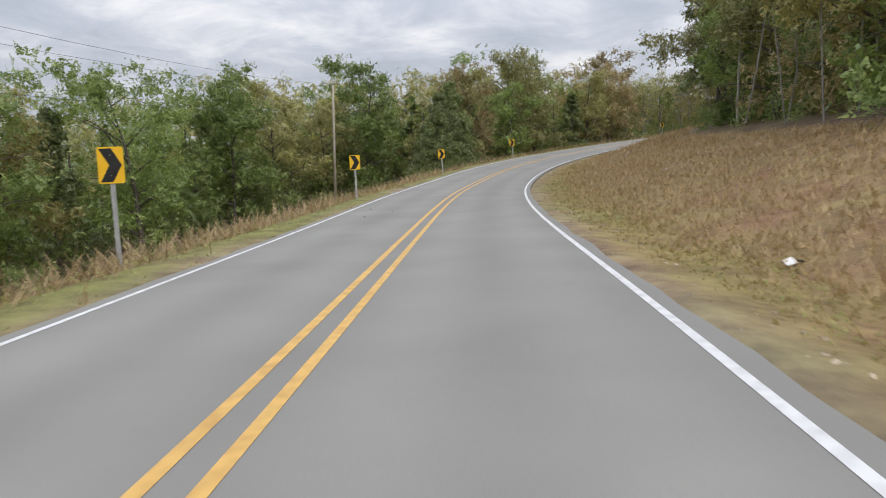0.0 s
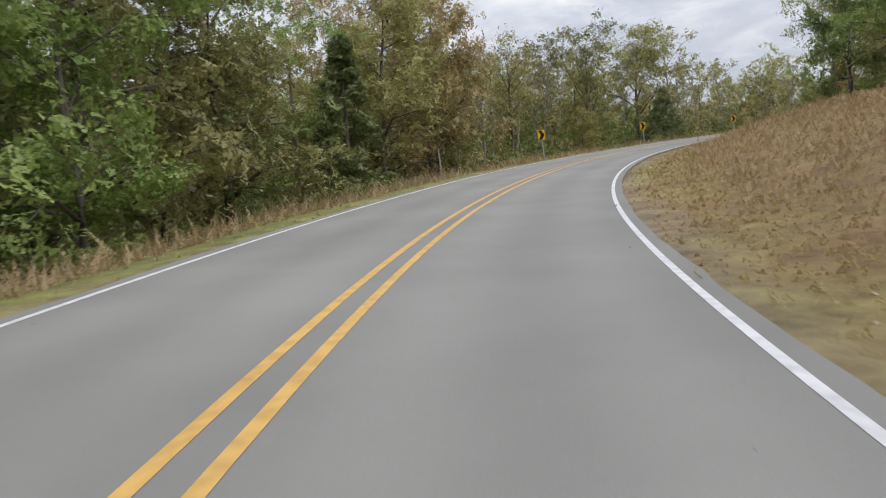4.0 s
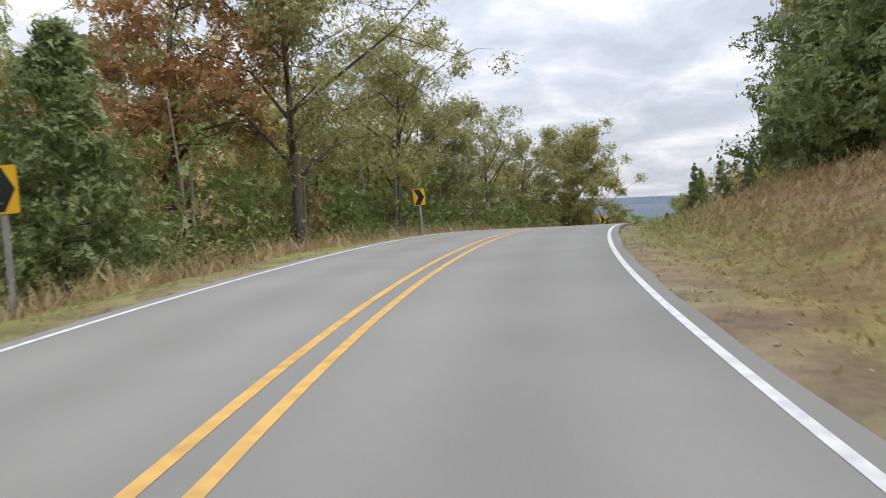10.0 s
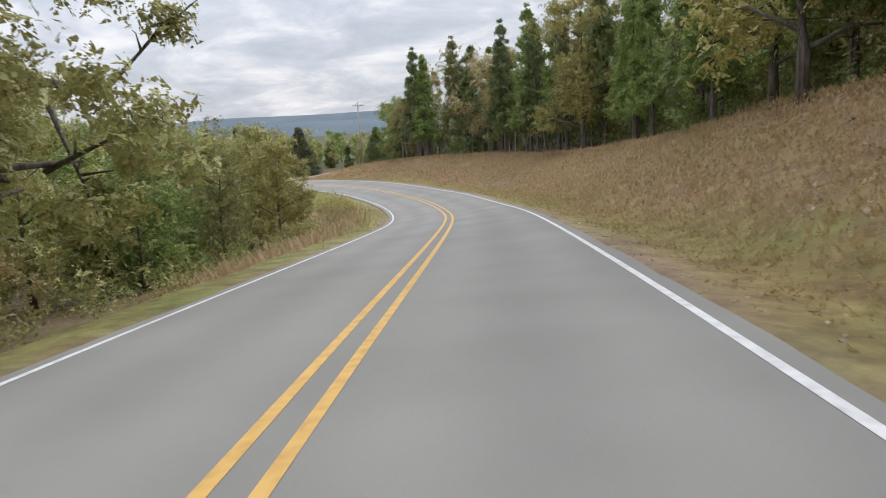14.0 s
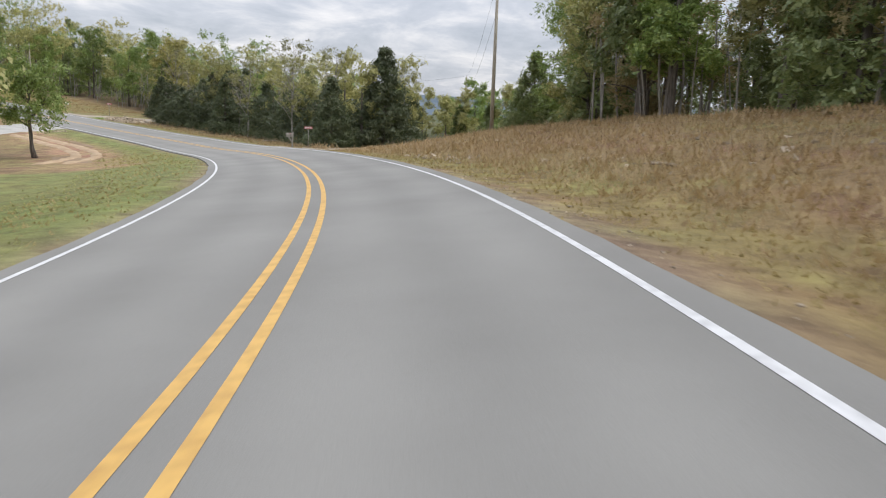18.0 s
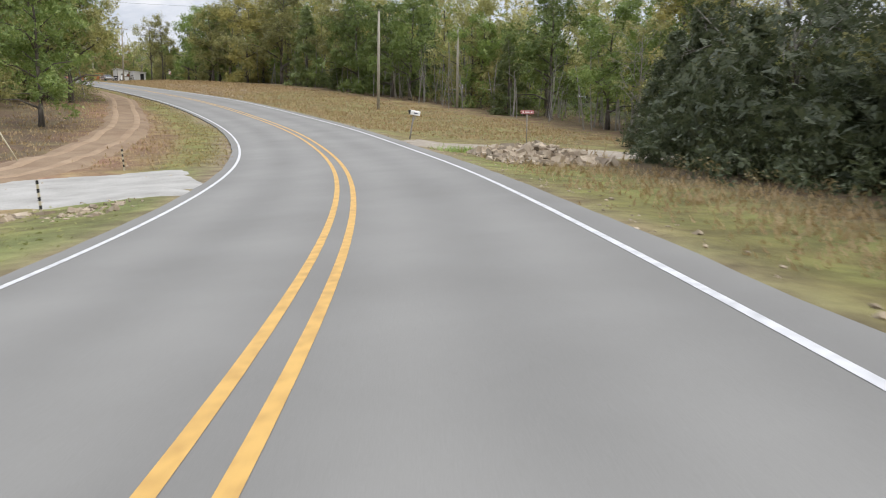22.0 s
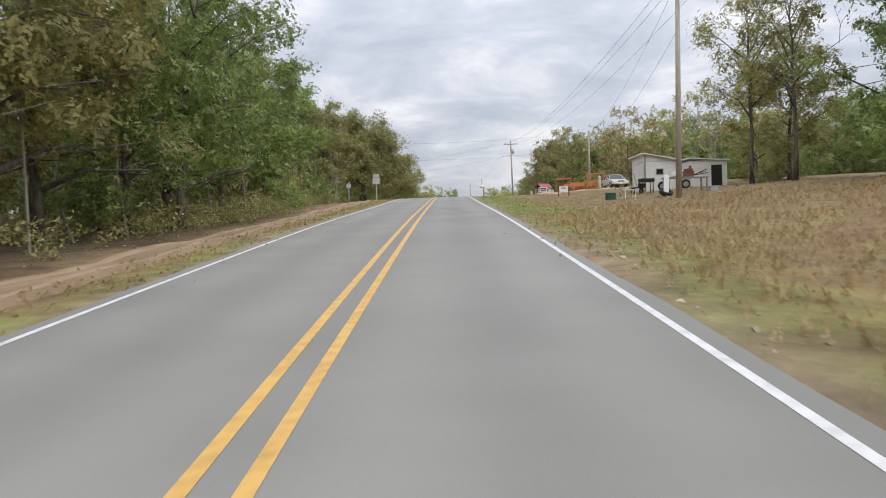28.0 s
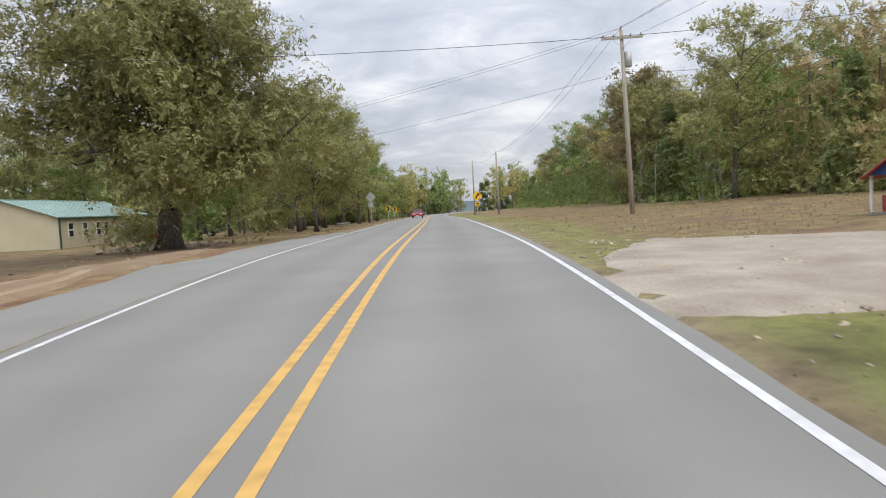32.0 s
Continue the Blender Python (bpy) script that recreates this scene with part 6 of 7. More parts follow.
for s, d, ln, tn in ((156.5, 6.6, 2.2, 20), (148, 8, 1.4, 70), (404, 8.6, 1.6, 40), (410, 8.2, 2.0, -30), (93, 9, 1.2, 10)):
    bleached_branch(s, d, ln, tn)

ob = empty("scrap_panel", stand(8.3, 6.05, 24) @ Matrix.Scale(0.62, 4), "bent white and dark scrap trim lying on the grass", "litter")
boxes("strip", [(0.55, 0.16, 0.03, 0.45, -0.02, 0.09, 12, 9, 0)], M_BLACK, ob)
boxes("strip", [(0.42, 0.24, 0.03, 0.0, 0, 0.11, 24, -8, 8)], M_BOARD, ob)
for s, d in ((22, -2.2), (24.5, -1.6), (26, -2.6)):
    ob = empty("debris", Matrix.Translation(Vector((*map(float, xy(s, d)), float(ground(s, d)) + 0.004))) @ pose(0, 0, 0, 0, 0, s * 40), "small dark scrap lying on the asphalt", "litter", "scraps on the road")
    boxes("scrap", [(0.09, 0.03, 0.016, 0, 0, 0.008, 0, 4, 0)], M_RUBBER, ob)


# ---- the yard with furniture for sale ----
ob = empty("shed", stand(578, 12.6, 0), "white clapboard lean-to shed with double doors", "shed")
W, L, H0, H1 = 2.3, 3.9, 2.15, 2.6
boxes("wall", [(W - 0.06, L - 0.06, H0, W / 2, L / 2, H0 / 2 - 0.02)], M_WHITE_PAINT, ob)
plate("gable", [(0.03, H0), (W - 0.03, H0), (0.03, H1)], 0.02, L - 0.04, M_WHITE_PAINT, ob)
for k in range(17):
    top = (k + 1) * 0.147
    if 0.147 * k < H0:
        boxes("clapboard", [(W, 0.02, 0.16, W / 2, -0.002, 0.07 + 0.147 * k * 0.86, 6, 0, 0)], M_WHITE_PAINT, ob, bevel=0)
boxes("corner_board", [(0.09, 0.09, H1 - 0.05, 0, 0, (H1 - 0.05) / 2)], M_GREY_WOOD, ob, "dark corner board")
boxes("corner_board", [(0.09, 0.09, H0, W, 0, H0 / 2)], M_GREY_WOOD, ob, "dark corner board")
boxes("roof", [(W + 0.5, L + 0.5, 0.07, W / 2, L / 2, (H0 + H1) / 2 + 0.06, 0, math.degrees(math.atan((H1 - H0) / W)), 0)], M_WHITE_PAINT, ob, "whitewashed tin roof")
for y in (0.9, 2.0):
    dr = boxes("door", [(0.04, 1.05, 1.85, -0.02, y, 0.95)], M_WHITE_PAINT, ob)
    boxes("handle", [(0.03, 0.03, 0.16, -0.055, y + (0.42 if y < 1.5 else -0.42), 1.0)], M_STEEL, dr, bevel=0.005)
wi = boxes("window", [(0.52, 0.05, 0.42, 1.0, -0.03, 1.4)], M_GREY_WOOD, ob)
boxes("pane", [(0.42, 0.02, 0.32, 1.0, -0.055, 1.4)], M_GLASS, wi, bevel=0)

ob = empty("annex", stand(578.6, 15.15, 0), "low whitewashed block annex beside the shed", "shed")
boxes("wall", [(2.6, 3.0, 1.9, 1.35, 1.5, 0.93)], M_WHITE_PAINT, ob)
boxes("roof", [(3.0, 3.4, 0.08, 1.35, 1.5, 1.96, 0, 4, 0)], M_WHITE_PAINT, ob)
# no opening in the wall: the doorway's inner shade is a flat black panel
boxes("doorway", [(0.75, 0.04, 1.5, 1.9, -0.01, 0.8)], M_BLACK, ob, "black panel painted as the shaded inside of a doorway")


def wheel(name, parent, x, y, z, r=0.32, w=0.2, axis="x", rim=M_STEEL):
    """A tyre with a dished rim."""
    bm = bmesh.new()
    n = 20
    prof = [(r * 0.62, -w / 2), (r * 0.93, -w / 2), (r, -w * 0.3), (r, w * 0.3), (r * 0.93, w / 2), (r * 0.62, w / 2)]
    rings = [[bm.verts.new(((b, a * math.cos(k * math.tau / n), a * math.sin(k * math.tau / n)) if axis == "x" else (a * math.cos(k * math.tau / n), b, a * math.sin(k * math.tau / n)) if axis == "y" else (a * math.cos(k * math.tau / n), a * math.sin(k * math.tau / n), b))) for a, b in prof] for k in range(n)]
    for k in range(n):
        for j in range(len(prof)):
            bm.faces.new((rings[k][j], rings[(k + 1) % n][j], rings[(k + 1) % n][(j + 1) % len(prof)], rings[k][(j + 1) % len(prof)]))
    bmesh.ops.translate(bm, verts=bm.verts, vec=(x, y, z))
    ty = part(name, bm, M_RUBBER, parent)
    if rim:
        d = {"x": Vector((w * 0.42, 0, 0)), "y": Vector((0, w * 0.42, 0)), "z": Vector((0, 0, w * 0.42))}[axis]
        c = Vector((x, y, z))
        tubes("rim", [([c - d, c - d * 0.5, c + d * 0.5, c + d], [r * 0.62, r * 0.45, r * 0.45, r * 0.62])], rim, ty, "", 16)
    return ty


for s, d, ang in ((576.9, 13.25, 0), (576.8, 14.45, 0)):
    ob = empty("tyre", stand(s, d, 0, 0, 14), "old tyre leaning against the shed wall", "tyre", "old tyres in the yard")
    wheel("tyre_wall", ob, 0, 0, 0.3, 0.31, 0.2, "y")
ob = empty("tyre", stand(566.0, 10.9, 20, 0, 30), "old tyre lying tilted by the pole", "tyre", "old tyres in the yard")
wheel("tyre_wall", ob, 0, 0, 0.2, 0.36, 0.22, "z", None)

ob = empty("plastic_table", stand(569.6, 10.1, 10), "small white plastic table on the grass", "table")
boxes("tabletop", [(0.75, 0.5, 0.04, 0, 0, 0.52)], M_BOARD, ob)
for x in (-0.32, 0.32):
    for y in (-0.2, 0.2):
        boxes("leg", [(0.05, 0.05, 0.5, x, y, 0.25)], M_BOARD, ob)
ob = empty("crate", stand(569.8, 9.3, 5), "open dark green crate on the grass", "crate")
boxes("side", [(0.5, 0.03, 0.4, 0, -0.2, 0.2), (0.5, 0.03, 0.4, 0, 0.2, 0.2), (0.03, 0.4, 0.4, -0.25, 0, 0.2), (0.03, 0.4, 0.4, 0.25, 0, 0.2)], M_DARK_TRIM, ob)

ob = empty("work_table", stand(567, 12.0, 8), "weathered work table heaped with junk", "table")
boxes("tabletop", [(2.4, 0.8, 0.06, 0, 0, 0.82)], M_GREY_WOOD, ob)
for x in (-1.1, 1.1):
    for y in (-0.34, 0.34):
        boxes("leg", [(0.08, 0.08, 0.8, x, y, 0.4)], M_GREY_WOOD, ob)
for nm, lab, cat, mt, its, x, y in (
        ("white_sack", "bulging white sack on the work table", "sack", M_BOARD, [(0.5, 0.35, 0.2, 0, 0, 0.95, 0, 5, 20), (0.34, 0.3, 0.12, 0.05, 0, 1.1, 0, -8, 10)], -0.5, 0.0),
        ("engine_block", "rusty engine part on the work table", "machine part", M_BROWN_RUST, [(0.5, 0.4, 0.3, 0, 0, 1.0), (0.3, 0.5, 0.15, 0, 0, 1.2), (0.12, 0.12, 0.3, 0.15, 0.1, 1.3)], 0.2, 0.0),
        ("pipe_rack", "tangle of dark metal rails on the work table", "scrap", M_BLACK, [(1.3, 0.04, 0.04, 0, 0, 0.95, 0, -9, 5), (1.1, 0.05, 0.03, 0, 0.15, 1.0, 0, -14, -8), (0.9, 0.04, 0.05, 0.1, -0.1, 1.08, 0, -20, 12)], 0.75, 0.0),
        ("tin_tub", "grey tin tub standing under the table", "tub", M_STEEL, [(0.5, 0.5, 0.3, 0, 0, 0.15), (0.56, 0.56, 0.04, 0, 0, 0.3)], 1.5, -0.2),
        ("metal_sheet", "pale bent sheet of metal leaning by the pole", "scrap", M_BOARD, [(0.3, 0.03, 1.0, 0, 0, 0.46, -12, 8, 0)], -1.5, -0.9),
        ("old_grill", "dark rusted grill frame on the grass", "grill", M_BLACK, [(0.05, 0.05, 0.7, -0.3, -0.2, 0.35), (0.05, 0.05, 0.7, 0.3, -0.2, 0.35), (0.05, 0.05, 0.7, -0.3, 0.2, 0.35), (0.05, 0.05, 0.7, 0.3, 0.2, 0.35), (0.75, 0.5, 0.2, 0, 0, 0.72)], -2.2, 0.1)):
    o2 = empty(nm, stand(567, 12.0, 8) @ Matrix.Translation((x, y, 0.03 if nm not in ("tin_tub", "metal_sheet", "old_grill") else 0)), lab, cat)
    boxes("body", its, mt, o2, bevel=0.02)
ob = empty("handcart", stand(575.2, 11.6, 30), "dark garden cart with upright handles", "cart")
wheel("tyre", ob, -0.35, 0, 0.2, 0.2, 0.08)
wheel("tyre", ob, 0.35, 0, 0.2, 0.2, 0.08)
boxes("tray", [(0.65, 0.9, 0.06, 0, 0, 0.42), (0.65, 0.04, 0.25, 0, -0.43, 0.55)], M_BLACK, ob)
for x in (-0.28, 0.28):
    boxes("handle", [(0.03, 0.03, 1.0, x, 0.45, 0.9, -18, 0, 0)], M_GREY_WOOD, ob)


def yard_sign(s, d, turn):
    ob = empty("yard_sign", stand(s, d, turn, 5), "small white yard sign with dark lettering", "yard sign")
    for x in (-0.2, 0.2):
        tubes("wire_leg", [([(x, 0, -0.1), (x, 0, 0.8)], [0.006, 0.006])], M_STEEL, ob, "", 5)
    bd = boxes("board", [(0.66, 0.012, 0.46, 0, -0.01, 0.62)], M_BOARD, ob, bevel=0.002)
    boxes("bar", [(0.5, 0.003, 0.12, 0, -0.018, 0.70), (0.4, 0.003, 0.08, 0, -0.018, 0.56)], M_INK, bd, "dark blue name lettering", 0)
    boxes("bar", [(0.48, 0.003, 0.02, 0, -0.018, 0.46)], M_RED, bd, "thin red line", 0)


yard_sign(588.5, 8.1, -8)
ob = empty("board_sign", stand(587.2, 9.3, -6), "white board sign between brown wooden legs", "yard sign")
bd = boxes("board", [(0.72, 0.03, 0.5, 0, -0.02, 0.56)], M_BOARD, ob)
for x in (-0.42, 0.42):
    boxes("leg", [(0.09, 0.07, 0.9, x, 0, 0.40)], M_BROWN_RUST, ob)
    boxes("leg", [(0.08, 0.06, 1.0, x, 0.25, 0.40, 26, 0, 0)], M_BROWN_RUST, ob)
boxes("bar", [(0.4, 0.003, 0.1, 0, -0.037, 0.66)], M_GREY_WOOD, bd, "faint lettering that cannot be read", 0)
ob = empty("board_sign", stand(621.6, 12.3, -12) @ Matrix.Scale(0.62, 4), "white lettered board leaning by the playhouse", "yard sign")
bd = boxes("board", [(0.95, 0.03, 0.7, 0, -0.02, 0.62)], M_BOARD, ob)
for x in (-0.36, 0.36):
    boxes("prop", [(0.05, 0.05, 0.75, x, 0.16, 0.32, 26, 0, 0)], M_GREY_WOOD, ob)
boxes("bar", [(0.6, 0.003, 0.09, 0, -0.037, 0.82), (0.75, 0.003, 0.1, 0, -0.037, 0.64), (0.45, 0.003, 0.1, 0, -0.037, 0.46)], M_GREY_WOOD, bd, "faint lettering that cannot be read", 0)

ob = empty("playhouse", stand(623.5, 11.7, -62) @ Matrix.Scale(0.82, 4), "small wooden playhouse with a red roof", "playhouse")
boxes("floor", [(2.0, 1.9, 0.1, 0, 0, 0.05)], M_GREY_WOOD, ob)
boxes("wall", [(1.9, 0.05, 1.25, 0, 0.75, 0.7)], M_CREAM, ob)
boxes("wall", [(0.05, 1.5, 1.25, 0.92, 0.0, 0.7)], M_CREAM, ob)
boxes("wall", [(1.3, 0.05, 1.25, 0.3, -0.3, 0.7)], M_CREAM, ob)
wi = boxes("window", [(0.06, 0.5, 0.45, 0.945, 0.1, 0.85)], M_WHITE_PAINT, ob)
boxes("pane", [(0.03, 0.4, 0.35, 0.97, 0.1, 0.85)], M_GLASS, wi, bevel=0)
for x in (-0.93, -0.2, 0.93):
    boxes("porch_post", [(0.08, 0.08, 1.3, x, -0.85, 0.7)], M_WHITE_PAINT, ob)
for sgn in (-1, 1):
    boxes("roof_slope", [(1.35, 2.2, 0.05, sgn * 0.56, -0.05, 1.6, 0, sgn * 33, 0)], M_RED, ob)
plate("gable", [(-0.95, 1.32), (0.95, 1.32), (0, 1.93)], -0.93, 0.04, M_BLUE, ob, "blue gable board")
boxes("toy_bin", [(0.4, 0.3, 0.55, -0.5, -0.5, 0.38)], M_RED, ob)
ob = empty("plank", stand(620.8, 10.2, 0, 0, 20), "pale board leaning beside the playhouse", "plank")
boxes("board", [(0.22, 0.03, 0.6, 0, 0, 0.28)], M_BOARD, ob)


def picnic_table(s, d, turn, k=1.0):
    ob = empty("picnic_table", stand(s, d, turn), "orange-stained wooden picnic table with benches", "picnic table", "wooden furniture for sale")
    for y in (-0.3, -0.1, 0.1, 0.3):
        boxes("tabletop_plank", [(1.8 * k, 0.18, 0.04, 0, y, 0.76)], M_ORANGE_WOOD, ob)
    for y in (-0.7, 0.7):
        boxes("bench_plank", [(1.8 * k, 0.26, 0.04, 0, y, 0.45)], M_ORANGE_WOOD, ob)
    for x in (-0.65 * k, 0.65 * k):
        boxes("beam", [(0.05, 1.5, 0.09, x, 0, 0.39)], M_ORANGE_WOOD, ob)
        for sg in (-1, 1):
            boxes("leg", [(0.06, 0.09, 0.92, x + 0.05, sg * 0.4, 0.38, sg * 30, 0, 0)], M_ORANGE_WOOD, ob)


def swing(s, d, turn, canopy=False):
    ob = empty("porch_swing", stand(s, d, turn), "orange-stained wooden swing in a timber frame", "swing", "wooden furniture for sale")
    for x in (-0.9, 0.9):
        for sg in (-1, 1):
            boxes("frame_leg", [(0.09, 0.09, 1.75, x, sg * 0.35, 0.82, sg * 14, 0, 0)], M_ORANGE_WOOD, ob)
    boxes("top_beam", [(2.1, 0.1, 0.12, 0, 0, 1.66)], M_ORANGE_WOOD, ob)
    for k in range(5):
        boxes("seat_slat", [(1.4, 0.08, 0.025, 0, -0.2 + 0.1 * k, 0.5)], M_ORANGE_WOOD, ob)
    for k in range(5):
        boxes("back_slat", [(1.4, 0.025, 0.08, 0, 0.27 + 0.02 * k, 0.6 + 0.11 * k)], M_ORANGE_WOOD, ob)
    for x in (-0.65, 0.65):
        tubes("chain", [([(x, -0.1, 0.55), (x, 0, 1.62)], [0.01, 0.01])], M_STEEL, ob, "", 5)
    if canopy:
        boxes("canopy", [(1.7, 0.6, 0.05, 0, -0.1, 1.62, 14, 0, 0)], M_RED, ob, "red striped cushion laid on top")


def bench_seat(s, d, turn):
    ob = empty("garden_bench", stand(s, d, turn), "orange-stained slatted wooden garden bench", "bench", "wooden furniture for sale")
    for k in range(4):
        boxes("seat_slat", [(1.5, 0.1, 0.03, 0, -0.2 + 0.12 * k, 0.43)], M_ORANGE_WOOD, ob)
    for k in range(4):
        boxes("back_slat", [(1.5, 0.03, 0.1, 0, 0.26 + 0.02 * k, 0.52 + 0.13 * k)], M_ORANGE_WOOD, ob)
    for x in (-0.68, 0.68):
        boxes("leg", [(0.07, 0.07, 0.45, x, -0.2, 0.21)], M_ORANGE_WOOD, ob)
        boxes("leg", [(0.07, 0.07, 1.0, x, 0.28, 0.48, -5, 0, 0)], M_ORANGE_WOOD, ob)
        boxes("armrest", [(0.09, 0.55, 0.03, x, 0.0, 0.64)], M_ORANGE_WOOD, ob)


def lawn_chair(s, d, turn, material, label):
    ob = empty("lawn_chair", stand(s, d, turn), label, "chair", "lawn chairs for sale")
    for k in range(5):
        boxes("back_slat", [(0.09, 0.025, 0.85 - 0.05 * abs(k - 2), -0.2 + 0.1 * k, 0.3, 0.68, -20, 0, 0)], material, ob)
    for k in range(4):
        boxes("seat_slat", [(0.5, 0.1, 0.025, 0, -0.25 + 0.12 * k, 0.36 - 0.03 * k)], material, ob)
    for x in (-0.29, 0.29):
        boxes("front_leg", [(0.04, 0.1, 0.52, x, -0.28, 0.26)], material, ob)
        boxes("back_leg", [(0.04, 0.8, 0.09, x, 0.05, 0.2, -16, 0, 0)], material, ob)
        boxes("armrest", [(0.11, 0.65, 0.03, x, -0.05, 0.54)], material, ob)


picnic_table(615.0, 13.2, 20)
picnic_table(616.0, 14.8, 10, 1.2)
picnic_table(612.4, 14.6, 5, 1.2)
swing(617.2, 13.0, -10, True)
swing(606.0, 14.4, -25)
bench_seat(618.2, 14.6, -15)
bench_seat(614.4, 13.4, 8)
bench_seat(611.0, 13.6, 0)
bench_seat(609.0, 15.2, 12)
for s, d in ((613.6, 12.9), (612.9, 13.4)):
    lawn_chair(s, d, 10, M_ORANGE_WOOD, "orange-stained wooden lawn chair with a slatted back")
for s, d in ((613.8, 16.2), (613.2, 16.6)):
    lawn_chair(s, d, 180, M_BOARD, "white-painted lawn chair standing behind the tables")
lawn_chair(600.6, 13.0, -30, M_ORANGE_WOOD, "orange-stained wooden lawn chair beside the car")
ob = empty("carved_post", stand(600.2, 13.7, 0), "pale carved wooden garden post", "garden ornament")
tubes("post", [([(0, 0, 0), (0, 0, 0.5), (0, 0, 0.9), (0, 0, 1.1), (0, 0, 1.25), (0, 0, 1.4)], [0.16, 0.12, 0.16, 0.08, 0.14, 0.1])], M_CREAM, ob)
ob = empty("flag_pole", stand(604, 27, 0), "thin flagpole with a drooping striped flag", "flag")
tubes("pole", [([(0, 0, -0.2), (0, 0, 3.2)], [0.025, 0.02])], M_STEEL, ob, "", 7)
for k in range(6):
    boxes("stripe", [(0.09, 0.02, 1.1 - 0.08 * k, 0.07 + 0.075 * k, 0.02 * (k % 2), 2.5 - 0.09 * k, 0, 12, 0)], M_RED if k % 2 else M_BOARD, ob, bevel=0)


def saloon(name, s, d, turn, paint, label, wagon=False):
    """A car with a smoothed body, glass, lamps and wheels; its front faces -y."""
    ob = empty(name, stand(s, d, turn), label, "car")
    w = 0.88
    prof = [(-2.25, 0.30), (-2.30, 0.52), (-2.12, 0.70), (-1.10, 0.88), (-0.95, 0.90), (1.15, 0.95), (1.95, 0.93), (2.25, 0.82), (2.28, 0.40), (2.15, 0.28)]
    bm = bmesh.new()
    rows = []
    for x, inset, dz in ((-w, 0.10, -0.05), (-w * 0.93, 0.0, 0.0), (w * 0.93, 0.0, 0.0), (w, 0.10, -0.05)):
        rows.append([bm.verts.new((x, y * (1 - inset * 0.25), z + (dz if z > 0.5 else 0.03))) for y, z in prof])
    n = len(prof)
    for a, b in zip(rows, rows[1:]):
        for k in range(n):
            bm.faces.new((a[k], a[(k + 1) % n], b[(k + 1) % n], b[k]))
    bm.faces.new(rows[0])
    bm.faces.new(rows[-1][::-1])
    bmesh.ops.recalc_face_normals(bm, faces=bm.faces)
    bmesh.ops.bevel(bm, geom=bm.edges[:], offset=0.035, segments=2, affect="EDGES")
    part("body", bm, paint, ob)
    e1, e2 = (1.9, 2.2) if wagon else (1.15, 1.85)
    bm = bmesh.new()
    lo = [bm.verts.new(p) for p in ((-0.80, -1.05, 0.88), (0.80, -1.05, 0.88), (0.80, e2, 0.92), (-0.80, e2, 0.92))]
    hi = [bm.verts.new(p) for p in ((-0.60, -0.30, 1.40), (0.60, -0.30, 1.40), (0.60, e1, 1.38), (-0.60, e1, 1.38))]
    for k in range(4):
        bm.faces.new((lo[k], lo[(k + 1) % 4], hi[(k + 1) % 4], hi[k]))
    bm.faces.new(hi)
    bmesh.ops.recalc_face_normals(bm, faces=bm.faces)
    bmesh.ops.bevel(bm, geom=bm.edges[:], offset=0.03, segments=2, affect="EDGES")
    part("glass", bm, M_GLASS, ob, "dark reflecting windows")
    boxes("roof", [(1.24, e1 + 0.34, 0.05, 0, (e1 - 0.30) / 2, 1.41)], paint, ob, bevel=0.02)
    for x in (-0.70, 0.70):
        for y0, y1 in ((-1.02, -0.30), (0.42, 0.40), (e2 - 0.05, e1)):
            tubes("pillar", [([(x * 1.145, y0, 0.90), (x * 0.88, y1, 1.40)], [0.035, 0.03])], paint, ob, "", 6)
    for x in (-0.6, 0.6):
        boxes("headlight", [(0.42, 0.10, 0.15, x, -2.17, 0.62, 0, 0, 6 if x > 0 else -6)], M_LENS, ob, bevel=0.03)
        boxes("mirror", [(0.16, 0.09, 0.11, x * 1.55, -0.85, 0.98)], paint, ob, bevel=0.03)
    boxes("grille", [(0.62, 0.06, 0.11, 0, -2.245, 0.62)], M_BLACK, ob, bevel=0.02)
    boxes("bumper", [(1.66, 0.16, 0.17, 0, -2.22, 0.40)], paint, ob, bevel=0.05)
    boxes("plate", [(0.3, 0.02, 0.14, 0, -2.31, 0.40)], M_BOARD, ob, bevel=0)
    for x in (-0.80, 0.80):
        for y in (-1.40, 1.35):
            wheel("wheel", ob, x, y, 0.31, 0.31, 0.2)
    return ob


saloon("parked_car", 604.5, 15.6, 6, M_SILVER, "silver saloon car parked on the grass")
saloon("oncoming_car", 728, -1.7, 0, M_CAR_RED, "red estate car on the opposite lane", True)

# ---- the house with the green roof ----
ob = empty("house", stand(662, -23.5, 0), "long cream metal house with a green roof", "house")
HW, HL, E, R = 9.0, 19.0, 2.5, 4.1
boxes("wall", [(HW, HL, E, -HW / 2, HL / 2, E / 2)], M_CREAM, ob, bevel=0.01)
plate("gable", [(-HW, E), (0, E), (-HW / 2, R)], 0.0, 0.1, M_CREAM, ob)
ang = math.degrees(math.atan((R - E) / (HW / 2)))
for sg in (-1, 1):
    rf = boxes("roof_slope", [(HW / 2 / math.cos(radians(ang)) + 0.35, HL + 0.7, 0.06, -HW / 2 + sg * (HW / 4 + 0.05), HL / 2, (E + R) / 2 + 0.08, 0, sg * ang, 0)], M_GREEN_ROOF, ob)
    for k in range(24):
        boxes("roof_rib", [(HW / 2 / math.cos(radians(ang)) + 0.3, 0.04, 0.03, -HW / 2 + sg * (HW / 4 + 0.05), 0.2 + k * 0.81, (E + R) / 2 + 0.13, 0, sg * ang, 0)], M_GREEN_ROOF, rf, bevel=0)
